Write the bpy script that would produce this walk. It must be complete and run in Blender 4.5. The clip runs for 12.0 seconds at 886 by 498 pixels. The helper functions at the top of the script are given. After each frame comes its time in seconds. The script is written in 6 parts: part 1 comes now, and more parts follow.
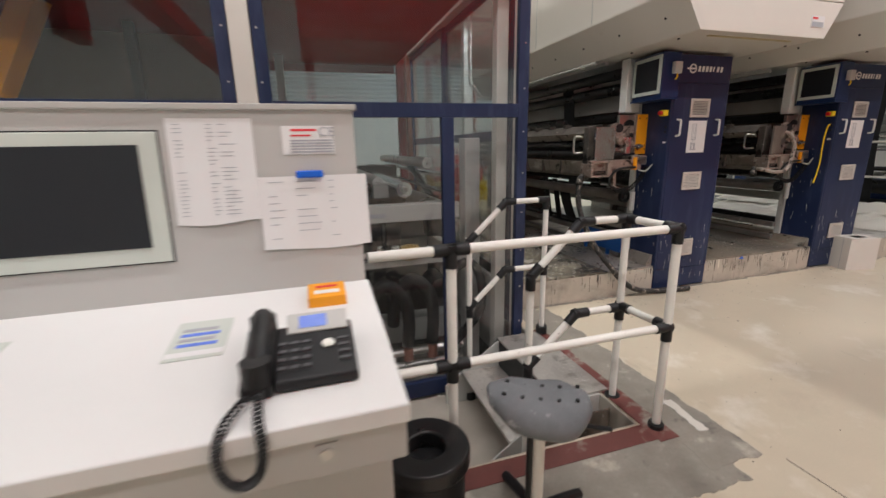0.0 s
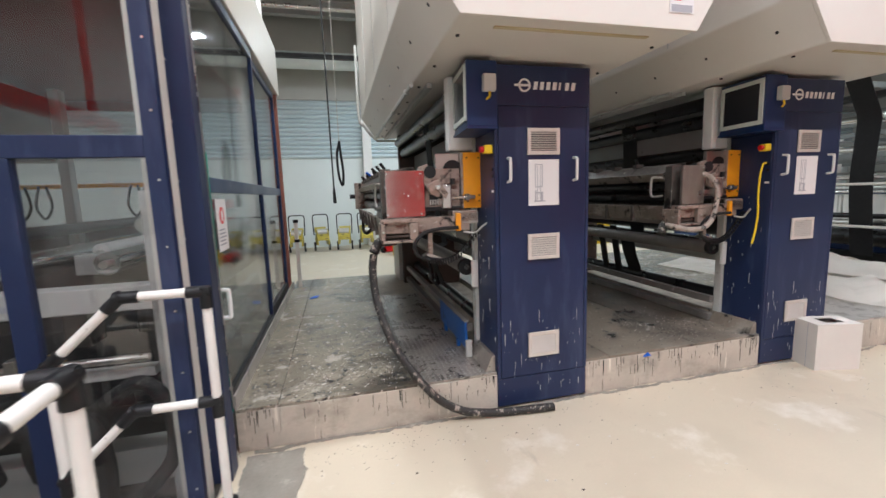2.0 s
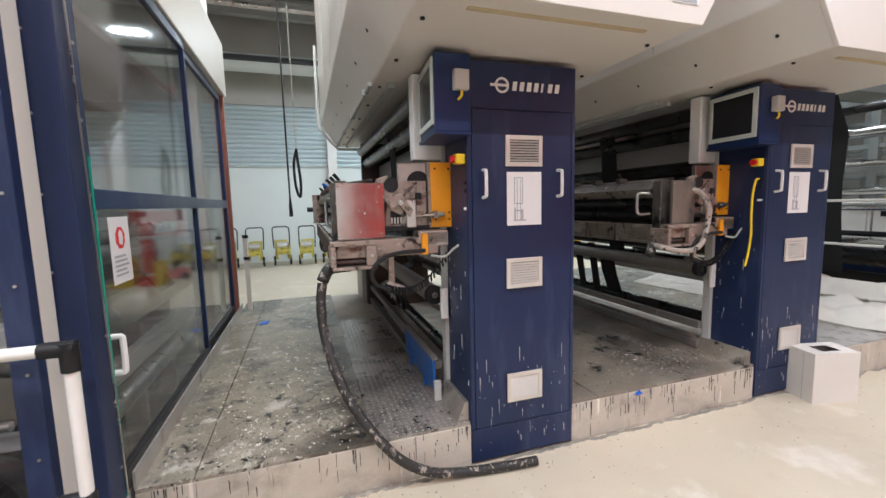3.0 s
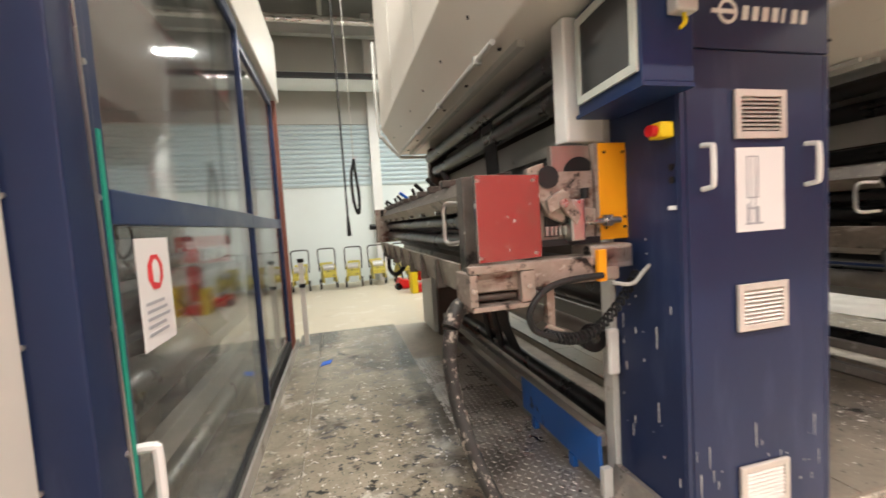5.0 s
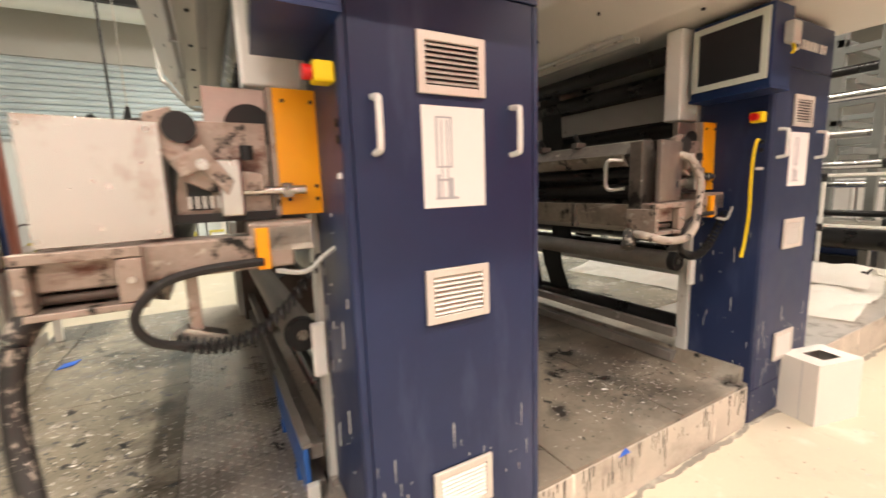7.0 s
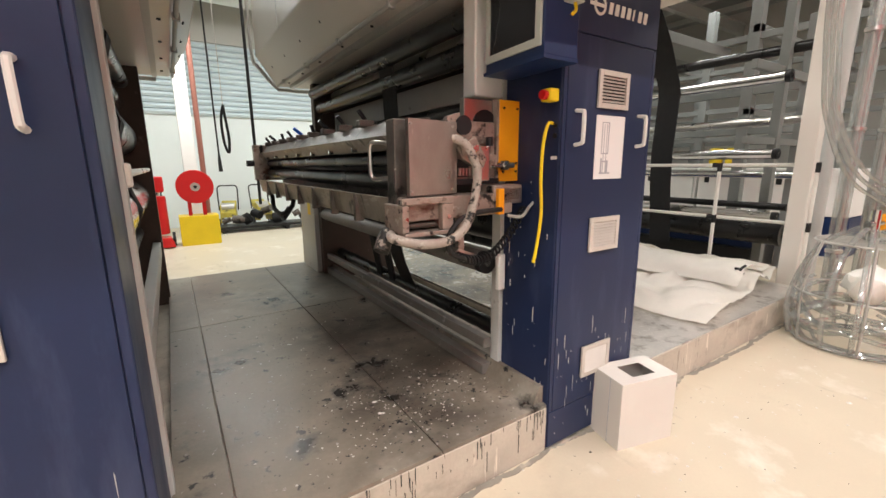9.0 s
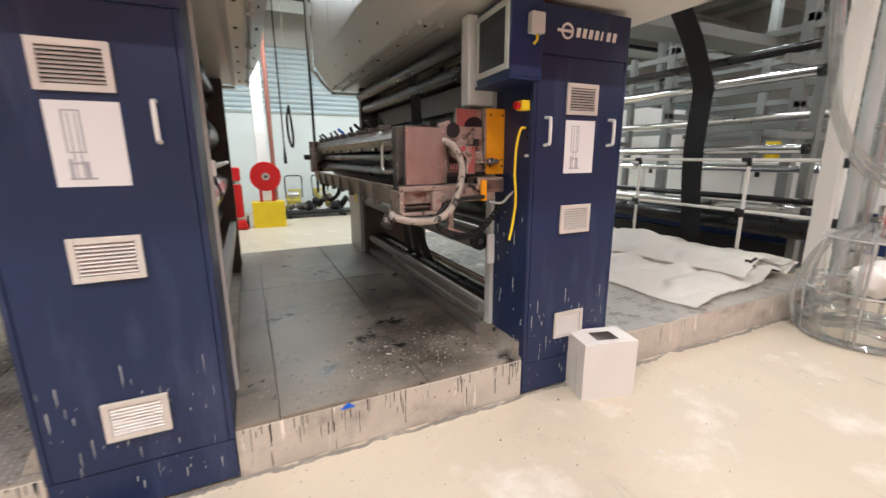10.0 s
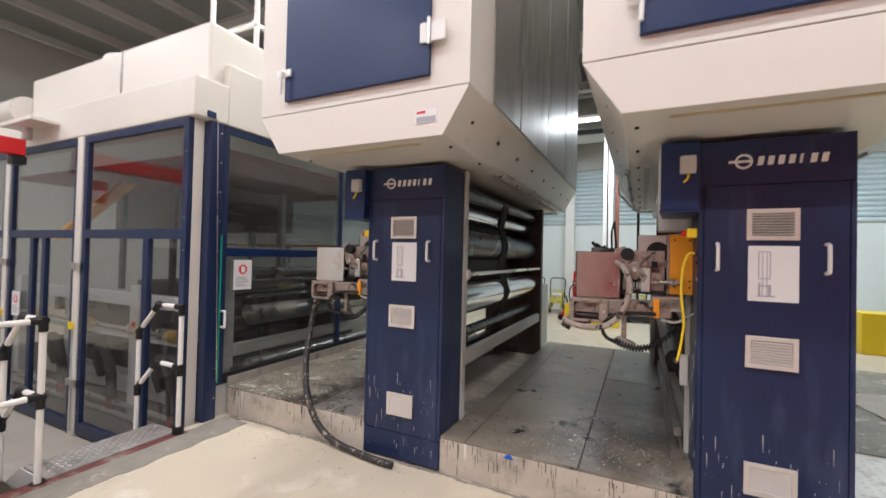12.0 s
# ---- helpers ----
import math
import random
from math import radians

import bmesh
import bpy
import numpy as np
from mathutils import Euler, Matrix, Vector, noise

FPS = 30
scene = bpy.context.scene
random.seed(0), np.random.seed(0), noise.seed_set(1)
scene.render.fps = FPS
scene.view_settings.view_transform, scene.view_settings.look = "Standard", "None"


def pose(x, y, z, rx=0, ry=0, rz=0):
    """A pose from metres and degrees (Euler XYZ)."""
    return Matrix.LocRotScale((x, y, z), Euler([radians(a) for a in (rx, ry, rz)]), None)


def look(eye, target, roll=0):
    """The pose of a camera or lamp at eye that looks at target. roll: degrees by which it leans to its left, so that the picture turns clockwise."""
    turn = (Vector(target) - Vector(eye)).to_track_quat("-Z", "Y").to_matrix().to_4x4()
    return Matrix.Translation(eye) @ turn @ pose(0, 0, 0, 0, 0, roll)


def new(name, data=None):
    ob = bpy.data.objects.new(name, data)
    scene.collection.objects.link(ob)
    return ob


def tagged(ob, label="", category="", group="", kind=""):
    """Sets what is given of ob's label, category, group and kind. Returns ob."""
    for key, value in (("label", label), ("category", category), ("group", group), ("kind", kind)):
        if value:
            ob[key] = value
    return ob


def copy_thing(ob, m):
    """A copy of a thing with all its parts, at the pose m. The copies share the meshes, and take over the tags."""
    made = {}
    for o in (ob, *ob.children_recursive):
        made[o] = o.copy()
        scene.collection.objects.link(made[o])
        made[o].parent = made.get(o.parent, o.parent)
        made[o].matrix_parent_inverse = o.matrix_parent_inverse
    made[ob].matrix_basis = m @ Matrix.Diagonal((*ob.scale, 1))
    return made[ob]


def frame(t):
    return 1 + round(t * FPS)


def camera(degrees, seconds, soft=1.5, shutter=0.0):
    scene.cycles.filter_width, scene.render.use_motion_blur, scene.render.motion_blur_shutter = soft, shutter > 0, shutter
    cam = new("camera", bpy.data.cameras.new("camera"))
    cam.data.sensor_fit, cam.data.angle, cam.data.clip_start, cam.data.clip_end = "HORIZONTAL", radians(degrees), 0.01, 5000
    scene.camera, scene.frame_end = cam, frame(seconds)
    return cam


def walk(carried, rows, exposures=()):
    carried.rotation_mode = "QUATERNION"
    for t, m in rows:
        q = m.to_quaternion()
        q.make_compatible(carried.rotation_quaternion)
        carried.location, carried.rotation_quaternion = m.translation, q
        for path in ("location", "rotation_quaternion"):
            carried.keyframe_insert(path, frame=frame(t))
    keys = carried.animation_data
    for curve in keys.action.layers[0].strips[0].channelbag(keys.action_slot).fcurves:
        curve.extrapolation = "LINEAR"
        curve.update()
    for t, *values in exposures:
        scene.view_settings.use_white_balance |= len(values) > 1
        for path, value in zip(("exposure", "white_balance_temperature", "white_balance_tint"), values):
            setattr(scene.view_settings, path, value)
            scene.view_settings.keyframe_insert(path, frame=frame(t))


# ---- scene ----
cam = camera(94.0, 12.0, shutter=0.3)
PATH = [
    (0, (0.417, 0.423, 1.498), (0.984, 2.28, 1.021), -1.2),
    (0.5, (0.987, 0.659, 1.481), (1.551, 2.527, 1.042), -1.2),
    (1, (1.593, 0.818, 1.488), (2.142, 2.703, 1.104), -1.8),
    (1.5, (2.159, 1.045, 1.479), (2.723, 2.938, 1.164), -1.9),
    (2, (2.681, 1.157, 1.498), (3.165, 3.08, 1.233), -1.9),
    (2.5, (2.884, 1.301, 1.519), (3.426, 3.211, 1.282), -1.4),
    (4.5, (2.527, 2.435, 1.546), (3.29, 4.275, 1.359), -3.4),
    (5, (2.53, 2.504, 1.502), (3.015, 4.44, 1.374), -3.6),
    (5.5, (2.618, 2.688, 1.474), (2.772, 4.674, 1.295), -3.5),
    (6, (2.703, 2.827, 1.483), (2.97, 4.793, 1.23), -3.5),
    (6.5, (3.052, 2.644, 1.467), (3.612, 4.546, 1.209), -2.6),
    (7, (3.351, 2.571, 1.462), (4.313, 4.299, 1.166), -2.0),
    (7.5, (3.808, 2.538, 1.477), (4.9, 4.185, 1.169), -1.3),
    (9.5, (4.525, 2.17, 1.479), (5.561, 3.824, 1.045), -0.2),
    (10, (4.528, 1.741, 1.502), (5.352, 3.51, 1.064), -0.3),
    (10.5, (4.575, 1.442, 1.508), (4.955, 3.365, 1.108), -0.6),
    (11, (4.855, 1.166, 1.551), (4.686, 3.134, 1.235), -0.1),
    (11.5, (5.19, 0.988, 1.579), (4.557, 2.877, 1.401), 0.7),
    (12, (5.689, 0.912, 1.605), (4.82, 2.713, 1.637), 1.4),
]
walk(cam, [(t, look(eye, target, roll)) for t, eye, target, roll in PATH], [(0, -0.95, 6350, 10), (1.0, -0.52, 6150, 10), (2.5, -0.35, 5850, 9), (4.5, 0.05, 6350, 10), (5.6, 0.25, 7200, 11), (6.4, 0.42, 7350, 12), (7.0, 0.32, 7400, 12), (7.5, 0.12, 7400, 12), (9.5, -0.08, 6400, 11), (10.5, -0.23, 6150, 10), (11.2, -0.28, 6100, 10), (12, -0.54, 6050, 10)])

# ---- light ----
world = bpy.data.worlds.new("hall_world")
scene.world = world
world.use_nodes = True
world.node_tree.nodes["Background"].inputs[0].default_value = (0.75, 0.86, 1.0, 1)
world.node_tree.nodes["Background"].inputs[1].default_value = 0.05
LAMP, FAR_LAMP = 170.0, 260.0


# ---- materials ----
def rgb(c):
    return (c[0], c[1], c[2], 1.0)


def material(name, base, rough=0.5, metal=0.0, vary=0.12, scale=6.0, bump=0.0, fine=90.0, coat=0.0, spots=()):
    """Paint, steel, stone: two scales of variation, a fine relief and layers of spots (colour, scale xyz, from, to, roughness)."""
    m = bpy.data.materials.new(name)
    m.use_nodes = True
    nt = m.node_tree
    b = nt.nodes["Principled BSDF"]
    tc = nt.nodes.new("ShaderNodeTexCoord")

    def noise_tex(sc, detail=4.0):
        mp = nt.nodes.new("ShaderNodeMapping")
        mp.inputs["Scale"].default_value = sc
        nt.links.new(tc.outputs["Object"], mp.inputs["Vector"])
        n = nt.nodes.new("ShaderNodeTexNoise")
        n.inputs["Scale"].default_value = 1.0
        n.inputs["Detail"].default_value = detail
        n.inputs["Roughness"].default_value = 0.62
        nt.links.new(mp.outputs[0], n.inputs["Vector"])
        return n.outputs["Fac"]

    def span(sock, lo, hi, a, c):
        r = nt.nodes.new("ShaderNodeMapRange")
        r.inputs["From Min"].default_value, r.inputs["From Max"].default_value = lo, hi
        r.inputs["To Min"].default_value, r.inputs["To Max"].default_value = a, c
        nt.links.new(sock, r.inputs["Value"])
        return r.outputs[0]

    def mixed(fac, a, c):
        x = nt.nodes.new("ShaderNodeMix")
        x.data_type = "RGBA"
        nt.links.new(fac, x.inputs[0])
        for sock, v in ((x.inputs[6], a), (x.inputs[7], c)):
            if isinstance(v, tuple):
                sock.default_value = v
            else:
                nt.links.new(v, sock)
        return x.outputs[2]

    lo = rgb([q * (1 - vary) for q in base])
    hi = rgb([min(1.0, q * (1 + vary)) for q in base])
    wide = noise_tex((scale, scale, scale))
    grain = noise_tex((fine, fine, fine), 2.0)
    col = mixed(span(wide, 0.3, 0.7, 0, 1), lo, hi)
    col = mixed(span(grain, 0.25, 0.75, 0, 0.35), col, rgb([q * (1 - 1.4 * vary) for q in base]))
    ro = span(wide, 0.25, 0.75, max(0.03, rough - 0.08), min(1.0, rough + 0.1))
    for c, sc, a, d, r in spots:
        f = span(noise_tex(sc, 6.0), a, d, 0, 1)
        col = mixed(f, col, rgb(c))
        x = nt.nodes.new("ShaderNodeMix")
        x.data_type = "FLOAT"
        nt.links.new(f, x.inputs[0])
        nt.links.new(ro, x.inputs[2])
        x.inputs[3].default_value = r
        ro = x.outputs[0]
    nt.links.new(col, b.inputs["Base Color"])
    nt.links.new(ro, b.inputs["Roughness"])
    b.inputs["Metallic"].default_value = metal
    b.inputs["Coat Weight"].default_value = coat
    b.inputs["Specular IOR Level"].default_value = 0.36
    if bump:
        bp = nt.nodes.new("ShaderNodeBump")
        bp.inputs["Strength"].default_value = bump
        bp.inputs["Distance"].default_value = 0.004
        nt.links.new(grain, bp.inputs["Height"])
        nt.links.new(bp.outputs[0], b.inputs["Normal"])
    return m


def glass_material(name, tint, gloss=0.02, film=0.03, plain=0.045):
    """Clear glass with a thin uneven film of dust."""
    m = bpy.data.materials.new(name)
    m.use_nodes = True
    nt = m.node_tree
    nt.nodes.remove(nt.nodes["Principled BSDF"])
    tr = nt.nodes.new("ShaderNodeBsdfTransparent")
    tr.inputs[0].default_value = rgb(tint)
    gl = nt.nodes.new("ShaderNodeBsdfGlossy")
    gl.inputs["Roughness"].default_value = gloss
    lw = nt.nodes.new("ShaderNodeLayerWeight")
    lw.inputs[0].default_value = 0.5
    pw = nt.nodes.new("ShaderNodeMath")
    pw.operation = "POWER"
    pw.inputs[1].default_value = 4.5
    nt.links.new(lw.outputs["Facing"], pw.inputs[0])
    fr = nt.nodes.new("ShaderNodeMapRange")
    fr.inputs["To Min"].default_value, fr.inputs["To Max"].default_value = plain, 0.85
    nt.links.new(pw.outputs[0], fr.inputs["Value"])
    mx = nt.nodes.new("ShaderNodeMixShader")
    nt.links.new(fr.outputs[0], mx.inputs[0])
    nt.links.new(tr.outputs[0], mx.inputs[1])
    nt.links.new(gl.outputs[0], mx.inputs[2])
    df = nt.nodes.new("ShaderNodeBsdfDiffuse")
    df.inputs[0].default_value = (0.62, 0.62, 0.6, 1)
    tc = nt.nodes.new("ShaderNodeTexCoord")
    no = nt.nodes.new("ShaderNodeTexNoise")
    no.inputs["Scale"].default_value = 1.7
    no.inputs["Detail"].default_value = 6.0
    nt.links.new(tc.outputs["Object"], no.inputs["Vector"])
    rg = nt.nodes.new("ShaderNodeMapRange")
    rg.inputs["From Min"].default_value, rg.inputs["From Max"].default_value = 0.3, 0.7
    rg.inputs["To Min"].default_value, rg.inputs["To Max"].default_value = film * 0.4, film * 1.6
    nt.links.new(no.outputs["Fac"], rg.inputs["Value"])
    fm = nt.nodes.new("ShaderNodeMixShader")
    nt.links.new(rg.outputs[0], fm.inputs[0])
    nt.links.new(mx.outputs[0], fm.inputs[1])
    nt.links.new(df.outputs[0], fm.inputs[2])
    nt.links.new(fm.outputs[0], nt.nodes["Material Output"].inputs[0])
    return m


def glow(name, colour, strength):
    m = bpy.data.materials.new(name)
    m.use_nodes = True
    b = m.node_tree.nodes["Principled BSDF"]
    b.inputs["Base Color"].default_value = rgb(colour)
    b.inputs["Emission Color"].default_value = rgb(colour)
    b.inputs["Emission Strength"].default_value = strength
    return m


WHITE_CHIP = (0.62, 0.62, 0.6)
BLACK = (0.015, 0.014, 0.013)
BLUE = material("blue_paint", (0.014, 0.025, 0.072), 0.38, 0, 0.1, 3, 0.05, 120, 0.0,
                [((0.045, 0.06, 0.12), (5, 5, 1.0), 0.54, 0.74, 0.5), ((0.10, 0.11, 0.15), (26, 26, 5), 0.70, 0.74, 0.6)])
BLUE_CLEAN = material("clean_blue_paint", (0.009, 0.026, 0.092), 0.35, 0, 0.08, 3, 0.03)
CREAM = material("cream_paint", (0.73, 0.695, 0.63), 0.36, 0, 0.025, 1.2, 0.03, 60, 0.1, [((0.55, 0.5, 0.42), (1.5, 1.5, 5), 0.68, 0.8, 0.5)])
WHITE = material("white_paint", (0.80, 0.79, 0.76), 0.4, 0, 0.03, 4, 0.02)
RAIL_WHITE = material("white_plastic_coat", (0.80, 0.78, 0.72), 0.38, 0, 0.04, 8, 0.02, 90, 0, [((0.45, 0.42, 0.36), (22, 22, 22), 0.66, 0.72, 0.6)])
GREY_PAINT = material("grey_paint", (0.52, 0.52, 0.49), 0.45, 0, 0.06, 4, 0.04, 90, 0, [((0.25, 0.23, 0.2), (9, 9, 9), 0.66, 0.76, 0.6)])
CONSOLE = material("warm_grey_console_paint", (0.50, 0.49, 0.465), 0.5, 0, 0.02, 4, 0.12, 400)
DESK = material("white_laminate", (0.76, 0.755, 0.735), 0.35, 0, 0.02, 3, 0.03, 200, 0, [((0.66, 0.6, 0.48), (9, 9, 9), 0.75, 0.8, 0.4)])
BLACK_PLASTIC = material("black_plastic", (0.013, 0.013, 0.014), 0.42, 0, 0.15, 20, 0.1, 200)
RUBBER = material("black_rubber", (0.018, 0.017, 0.017), 0.6, 0, 0.2, 12, 0.2, 150, 0, [((0.3, 0.28, 0.25), (16, 16, 16), 0.66, 0.7, 0.7)])
KEYPAD = material("grey_rubber_keys", (0.09, 0.09, 0.095), 0.5, 0, 0.1, 30)
DIRTY_HOSE = material("paint_caked_hose", (0.03, 0.028, 0.026), 0.5, 0, 0.2, 12, 0.3, 80, 0, [((0.36, 0.31, 0.26), (34, 34, 20), 0.56, 0.63, 0.6), ((0.5, 0.45, 0.4), (60, 60, 60), 0.64, 0.68, 0.6)])
VENT = material("aluminium_vent", (0.66, 0.61, 0.55), 0.42, 0.35, 0.06, 5, 0.04, 160)
STEEL = material("brushed_steel", (0.62, 0.60, 0.57), 0.3, 1, 0.06, 5, 0.04, 160)
MIRROR_STEEL = material("polished_stainless", (0.66, 0.60, 0.56), 0.12, 0.91, 0.06, 4, 0.02, 120, 0, [((0.5, 0.4, 0.34), (7, 7, 5), 0.56, 0.70, 0.3), ((0.75, 0.7, 0.66), (30, 30, 22), 0.66, 0.69, 0.6)])
CHROME = material("chromed_roller", (0.7, 0.7, 0.7), 0.14, 1, 0.03, 6, 0.0)
CAST = material("grubby_cast_iron", (0.37, 0.30, 0.255), 0.4, 0.35, 0.22, 9, 0.3, 60, 0, [((0.5, 0.44, 0.38), (25, 25, 25), 0.6, 0.66, 0.5), (BLACK, (12, 12, 12), 0.55, 0.62, 0.4), ((0.12, 0.05, 0.035), (5, 5, 9), 0.55, 0.66, 0.5)])
GUNK = material("paint_caked_steel", (0.14, 0.122, 0.108), 0.45, 0.4, 0.3, 10, 0.4, 50, 0, [((0.5, 0.46, 0.42), (20, 20, 20), 0.64, 0.7, 0.5), (BLACK, (8, 8, 8), 0.55, 0.65, 0.4)])
DARK_ROLL = material("dark_rubber_roller", (0.014, 0.0135, 0.014), 0.3, 0, 0.05, 6, 0.03, 90, 0.2)
SMEARED = material("smeared_tray_steel", (0.30, 0.262, 0.222), 0.38, 0.5, 0.3, 7, 0.3, 40, 0, [((0.5, 0.46, 0.41), (4, 4, 16), 0.56, 0.66, 0.5), (BLACK, (9, 9, 5), 0.58, 0.66, 0.35)])
RAIL_GREY = material("dull_grey_rail", (0.23, 0.21, 0.19), 0.5, 0.2, 0.2, 6, 0.1, 70, 0, [((0.42, 0.40, 0.37), (9, 9, 9), 0.62, 0.72, 0.5)])
BROWN_PLATE = material("brown_machine_plate", (0.085, 0.064, 0.052), 0.5, 0.2, 0.2, 4, 0.1, 70, 0, [((0.2, 0.17, 0.14), (7, 7, 7), 0.62, 0.75, 0.6)])
WEB = material("black_web_fabric", (0.012, 0.012, 0.013), 0.75, 0, 0.1, 20, 0.1)
ORANGE = material("orange_cover_paint", (0.90, 0.36, 0.012), 0.38, 0, 0.06, 5, 0.03, 80, 0.1, [((0.3, 0.12, 0.02), (18, 18, 18), 0.7, 0.74, 0.5)])
YELLOW = material("yellow_paint", (0.86, 0.62, 0.02), 0.4, 0, 0.06, 5, 0.03)
CART_YELLOW = material("dull_yellow_paint", (0.50, 0.41, 0.06), 0.5, 0, 0.2, 6, 0.1, 60, 0, [((0.1, 0.09, 0.06), (9, 9, 9), 0.58, 0.66, 0.6)])
RED = material("red_paint", (0.62, 0.012, 0.014), 0.36, 0, 0.08, 3, 0.03, 90, 0.1)
SEALANT = material("yellowed_sealant", (0.58, 0.49, 0.30), 0.6, 0, 0.15, 9, 0.1)
BRASS = material("brass_coupling", (0.60, 0.40, 0.12), 0.35, 0.7, 0.12, 12, 0.1)
INNER_RED = material("dull_red_inner_paint", (0.20, 0.012, 0.012), 0.5, 0, 0.12, 3, 0.05)
PALE_BROWN = material("red_oxide_post_paint", (0.30, 0.12, 0.09), 0.45, 0.1, 0.12, 4, 0.05)
BLUE_TROUGH = material("bright_blue_trough_paint", (0.015, 0.10, 0.36), 0.4, 0, 0.12, 5, 0.05, 80, 0, [(BLACK, (6, 6, 6), 0.62, 0.68, 0.5)])
PAPER = material("white_paper", (0.78, 0.77, 0.76), 0.8, 0, 0.01, 5, 0.02)
INK = material("grey_print", (0.40, 0.41, 0.44), 0.8, 0, 0.05, 30)
PINK_INK = material("red_print", (0.70, 0.05, 0.06), 0.7, 0, 0.05, 30)
SCREEN = material("dark_screen_glass", (0.02, 0.021, 0.025), 0.15, 0, 0.05, 3)
BEZEL = material("pale_green_bezel", (0.58, 0.62, 0.56), 0.4, 0, 0.03, 8)
LCD = material("blue_lcd", (0.12, 0.22, 0.75), 0.3, 0, 0.05, 50)
BLUE_CLIP = material("blue_plastic", (0.01, 0.12, 0.62), 0.35, 0, 0.05, 30)
SEAT = material("worn_grey_seat_foam", (0.17, 0.18, 0.19), 0.55, 0, 0.15, 9, 0.2, 120, 0, [((0.42, 0.42, 0.42), (11, 11, 11), 0.6, 0.72, 0.6)])
FLOOR = material("cream_epoxy_floor", (0.61, 0.535, 0.41), 0.40, 0, 0.07, 1.1, 0.05, 70, 0,
                 [((0.76, 0.71, 0.62), (2.3, 2.3, 2.3), 0.56, 0.74, 0.5), ((0.46, 0.40, 0.31), (1.1, 1.1, 1.1), 0.58, 0.8, 0.5), ((0.5, 0.44, 0.34), (7, 1.6, 5), 0.64, 0.74, 0.5), ((0.2, 0.17, 0.13), (26, 26, 26), 0.765, 0.78, 0.7)])
BAND = material("grey_worn_concrete", (0.29, 0.265, 0.225), 0.62, 0, 0.22, 4, 0.2, 60, 0, [((0.13, 0.12, 0.11), (5, 5, 5), 0.58, 0.7, 0.7), ((0.55, 0.50, 0.42), (4, 4, 4), 0.58, 0.72, 0.7)])
RED_EDGE = material("worn_red_edge_paint", (0.16, 0.054, 0.046), 0.5, 0, 0.2, 6, 0.1, 80, 0, [((0.30, 0.27, 0.23), (6, 6, 6), 0.56, 0.68, 0.6)])
DECK = material("dirty_platform_deck", (0.30, 0.265, 0.205), 0.2, 0.05, 0.3, 2.2, 0.35, 45, 0,
                [((0.45, 0.41, 0.345), (3.1, 3.1, 3.1), 0.52, 0.66, 0.4), ((0.10, 0.088, 0.07), (1.6, 1.6, 1.6), 0.47, 0.62, 0.13), (BLACK, (17, 17, 17), 0.585, 0.62, 0.3), ((0.52, 0.47, 0.40), (23, 23, 23), 0.62, 0.66, 0.6), (BLACK, (55, 55, 55), 0.62, 0.65, 0.35)])
DECK_DARK = material("dark_oily_deck", (0.235, 0.20, 0.155), 0.42, 0.0, 0.3, 1.4, 0.25, 45, 0,
                     [((0.36, 0.325, 0.27), (1.3, 1.3, 1.3), 0.52, 0.66, 0.5), ((0.085, 0.07, 0.055), (0.85, 1.1, 0.85), 0.46, 0.64, 0.3), ((0.04, 0.036, 0.032), (2.6, 2.6, 2.6), 0.58, 0.68, 0.25), (BLACK, (11, 11, 11), 0.62, 0.66, 0.3), ((0.4, 0.38, 0.35), (30, 30, 30), 0.655, 0.69, 0.6)])
CONCRETE = material("drip_stained_concrete", (0.50, 0.45, 0.375), 0.7, 0, 0.15, 3, 0.25, 60, 0,
                    [((0.27, 0.235, 0.195), (2.2, 2.2, 3.5), 0.50, 0.70, 0.7), ((0.22, 0.19, 0.16), (26, 26, 2.6), 0.62, 0.67, 0.5), ((0.74, 0.68, 0.58), (15, 15, 2), 0.64, 0.7, 0.6)])
TREAD = material("steel_tread_plate", (0.6, 0.57, 0.53), 0.36, 0.7, 0.12, 5, 0.1, 80, 0, [((0.25, 0.22, 0.19), (6, 6, 6), 0.55, 0.72, 0.5)])
TREAD_DIRTY = material("sludgy_tread_plate", (0.38, 0.345, 0.305), 0.28, 0.5, 0.2, 4, 0.15, 70, 0, [((0.16, 0.145, 0.13), (2.2, 2.2, 2.2), 0.54, 0.68, 0.3), (BLACK, (7, 4, 7), 0.60, 0.66, 0.25), ((0.5, 0.46, 0.4), (24, 24, 24), 0.64, 0.68, 0.6)])
GALV = material("galvanised_cladding", (0.40, 0.39, 0.37), 0.36, 0.75, 0.12, 1.4, 0.05, 60, 0, [((0.27, 0.25, 0.23), (3, 3, 0.6), 0.5, 0.66, 0.45)])
DULL_STEEL = material("smeared_stainless", (0.50, 0.44, 0.40), 0.32, 0.9, 0.12, 4, 0.06, 90, 0, [((0.44, 0.37, 0.33), (6, 6, 3), 0.5, 0.66, 0.4), ((0.66, 0.6, 0.55), (20, 20, 6), 0.62, 0.68, 0.5)])
WALL_WHITE = material("cool_white_wall", (0.74, 0.80, 0.79), 0.7, 0, 0.03, 0.8, 0.05, 40)
WALL_GREY = material("grey_hall_wall", (0.50, 0.50, 0.47), 0.75, 0, 0.05, 0.8, 0.05, 40)
LOUVRE = material("blue_grey_louvre_sheet", (0.60, 0.70, 0.74), 0.4, 0.1, 0.05, 2, 0.02)
CEIL = material("grey_roof_deck", (0.32, 0.33, 0.32), 0.7, 0, 0.08, 1.0, 0.05, 30)
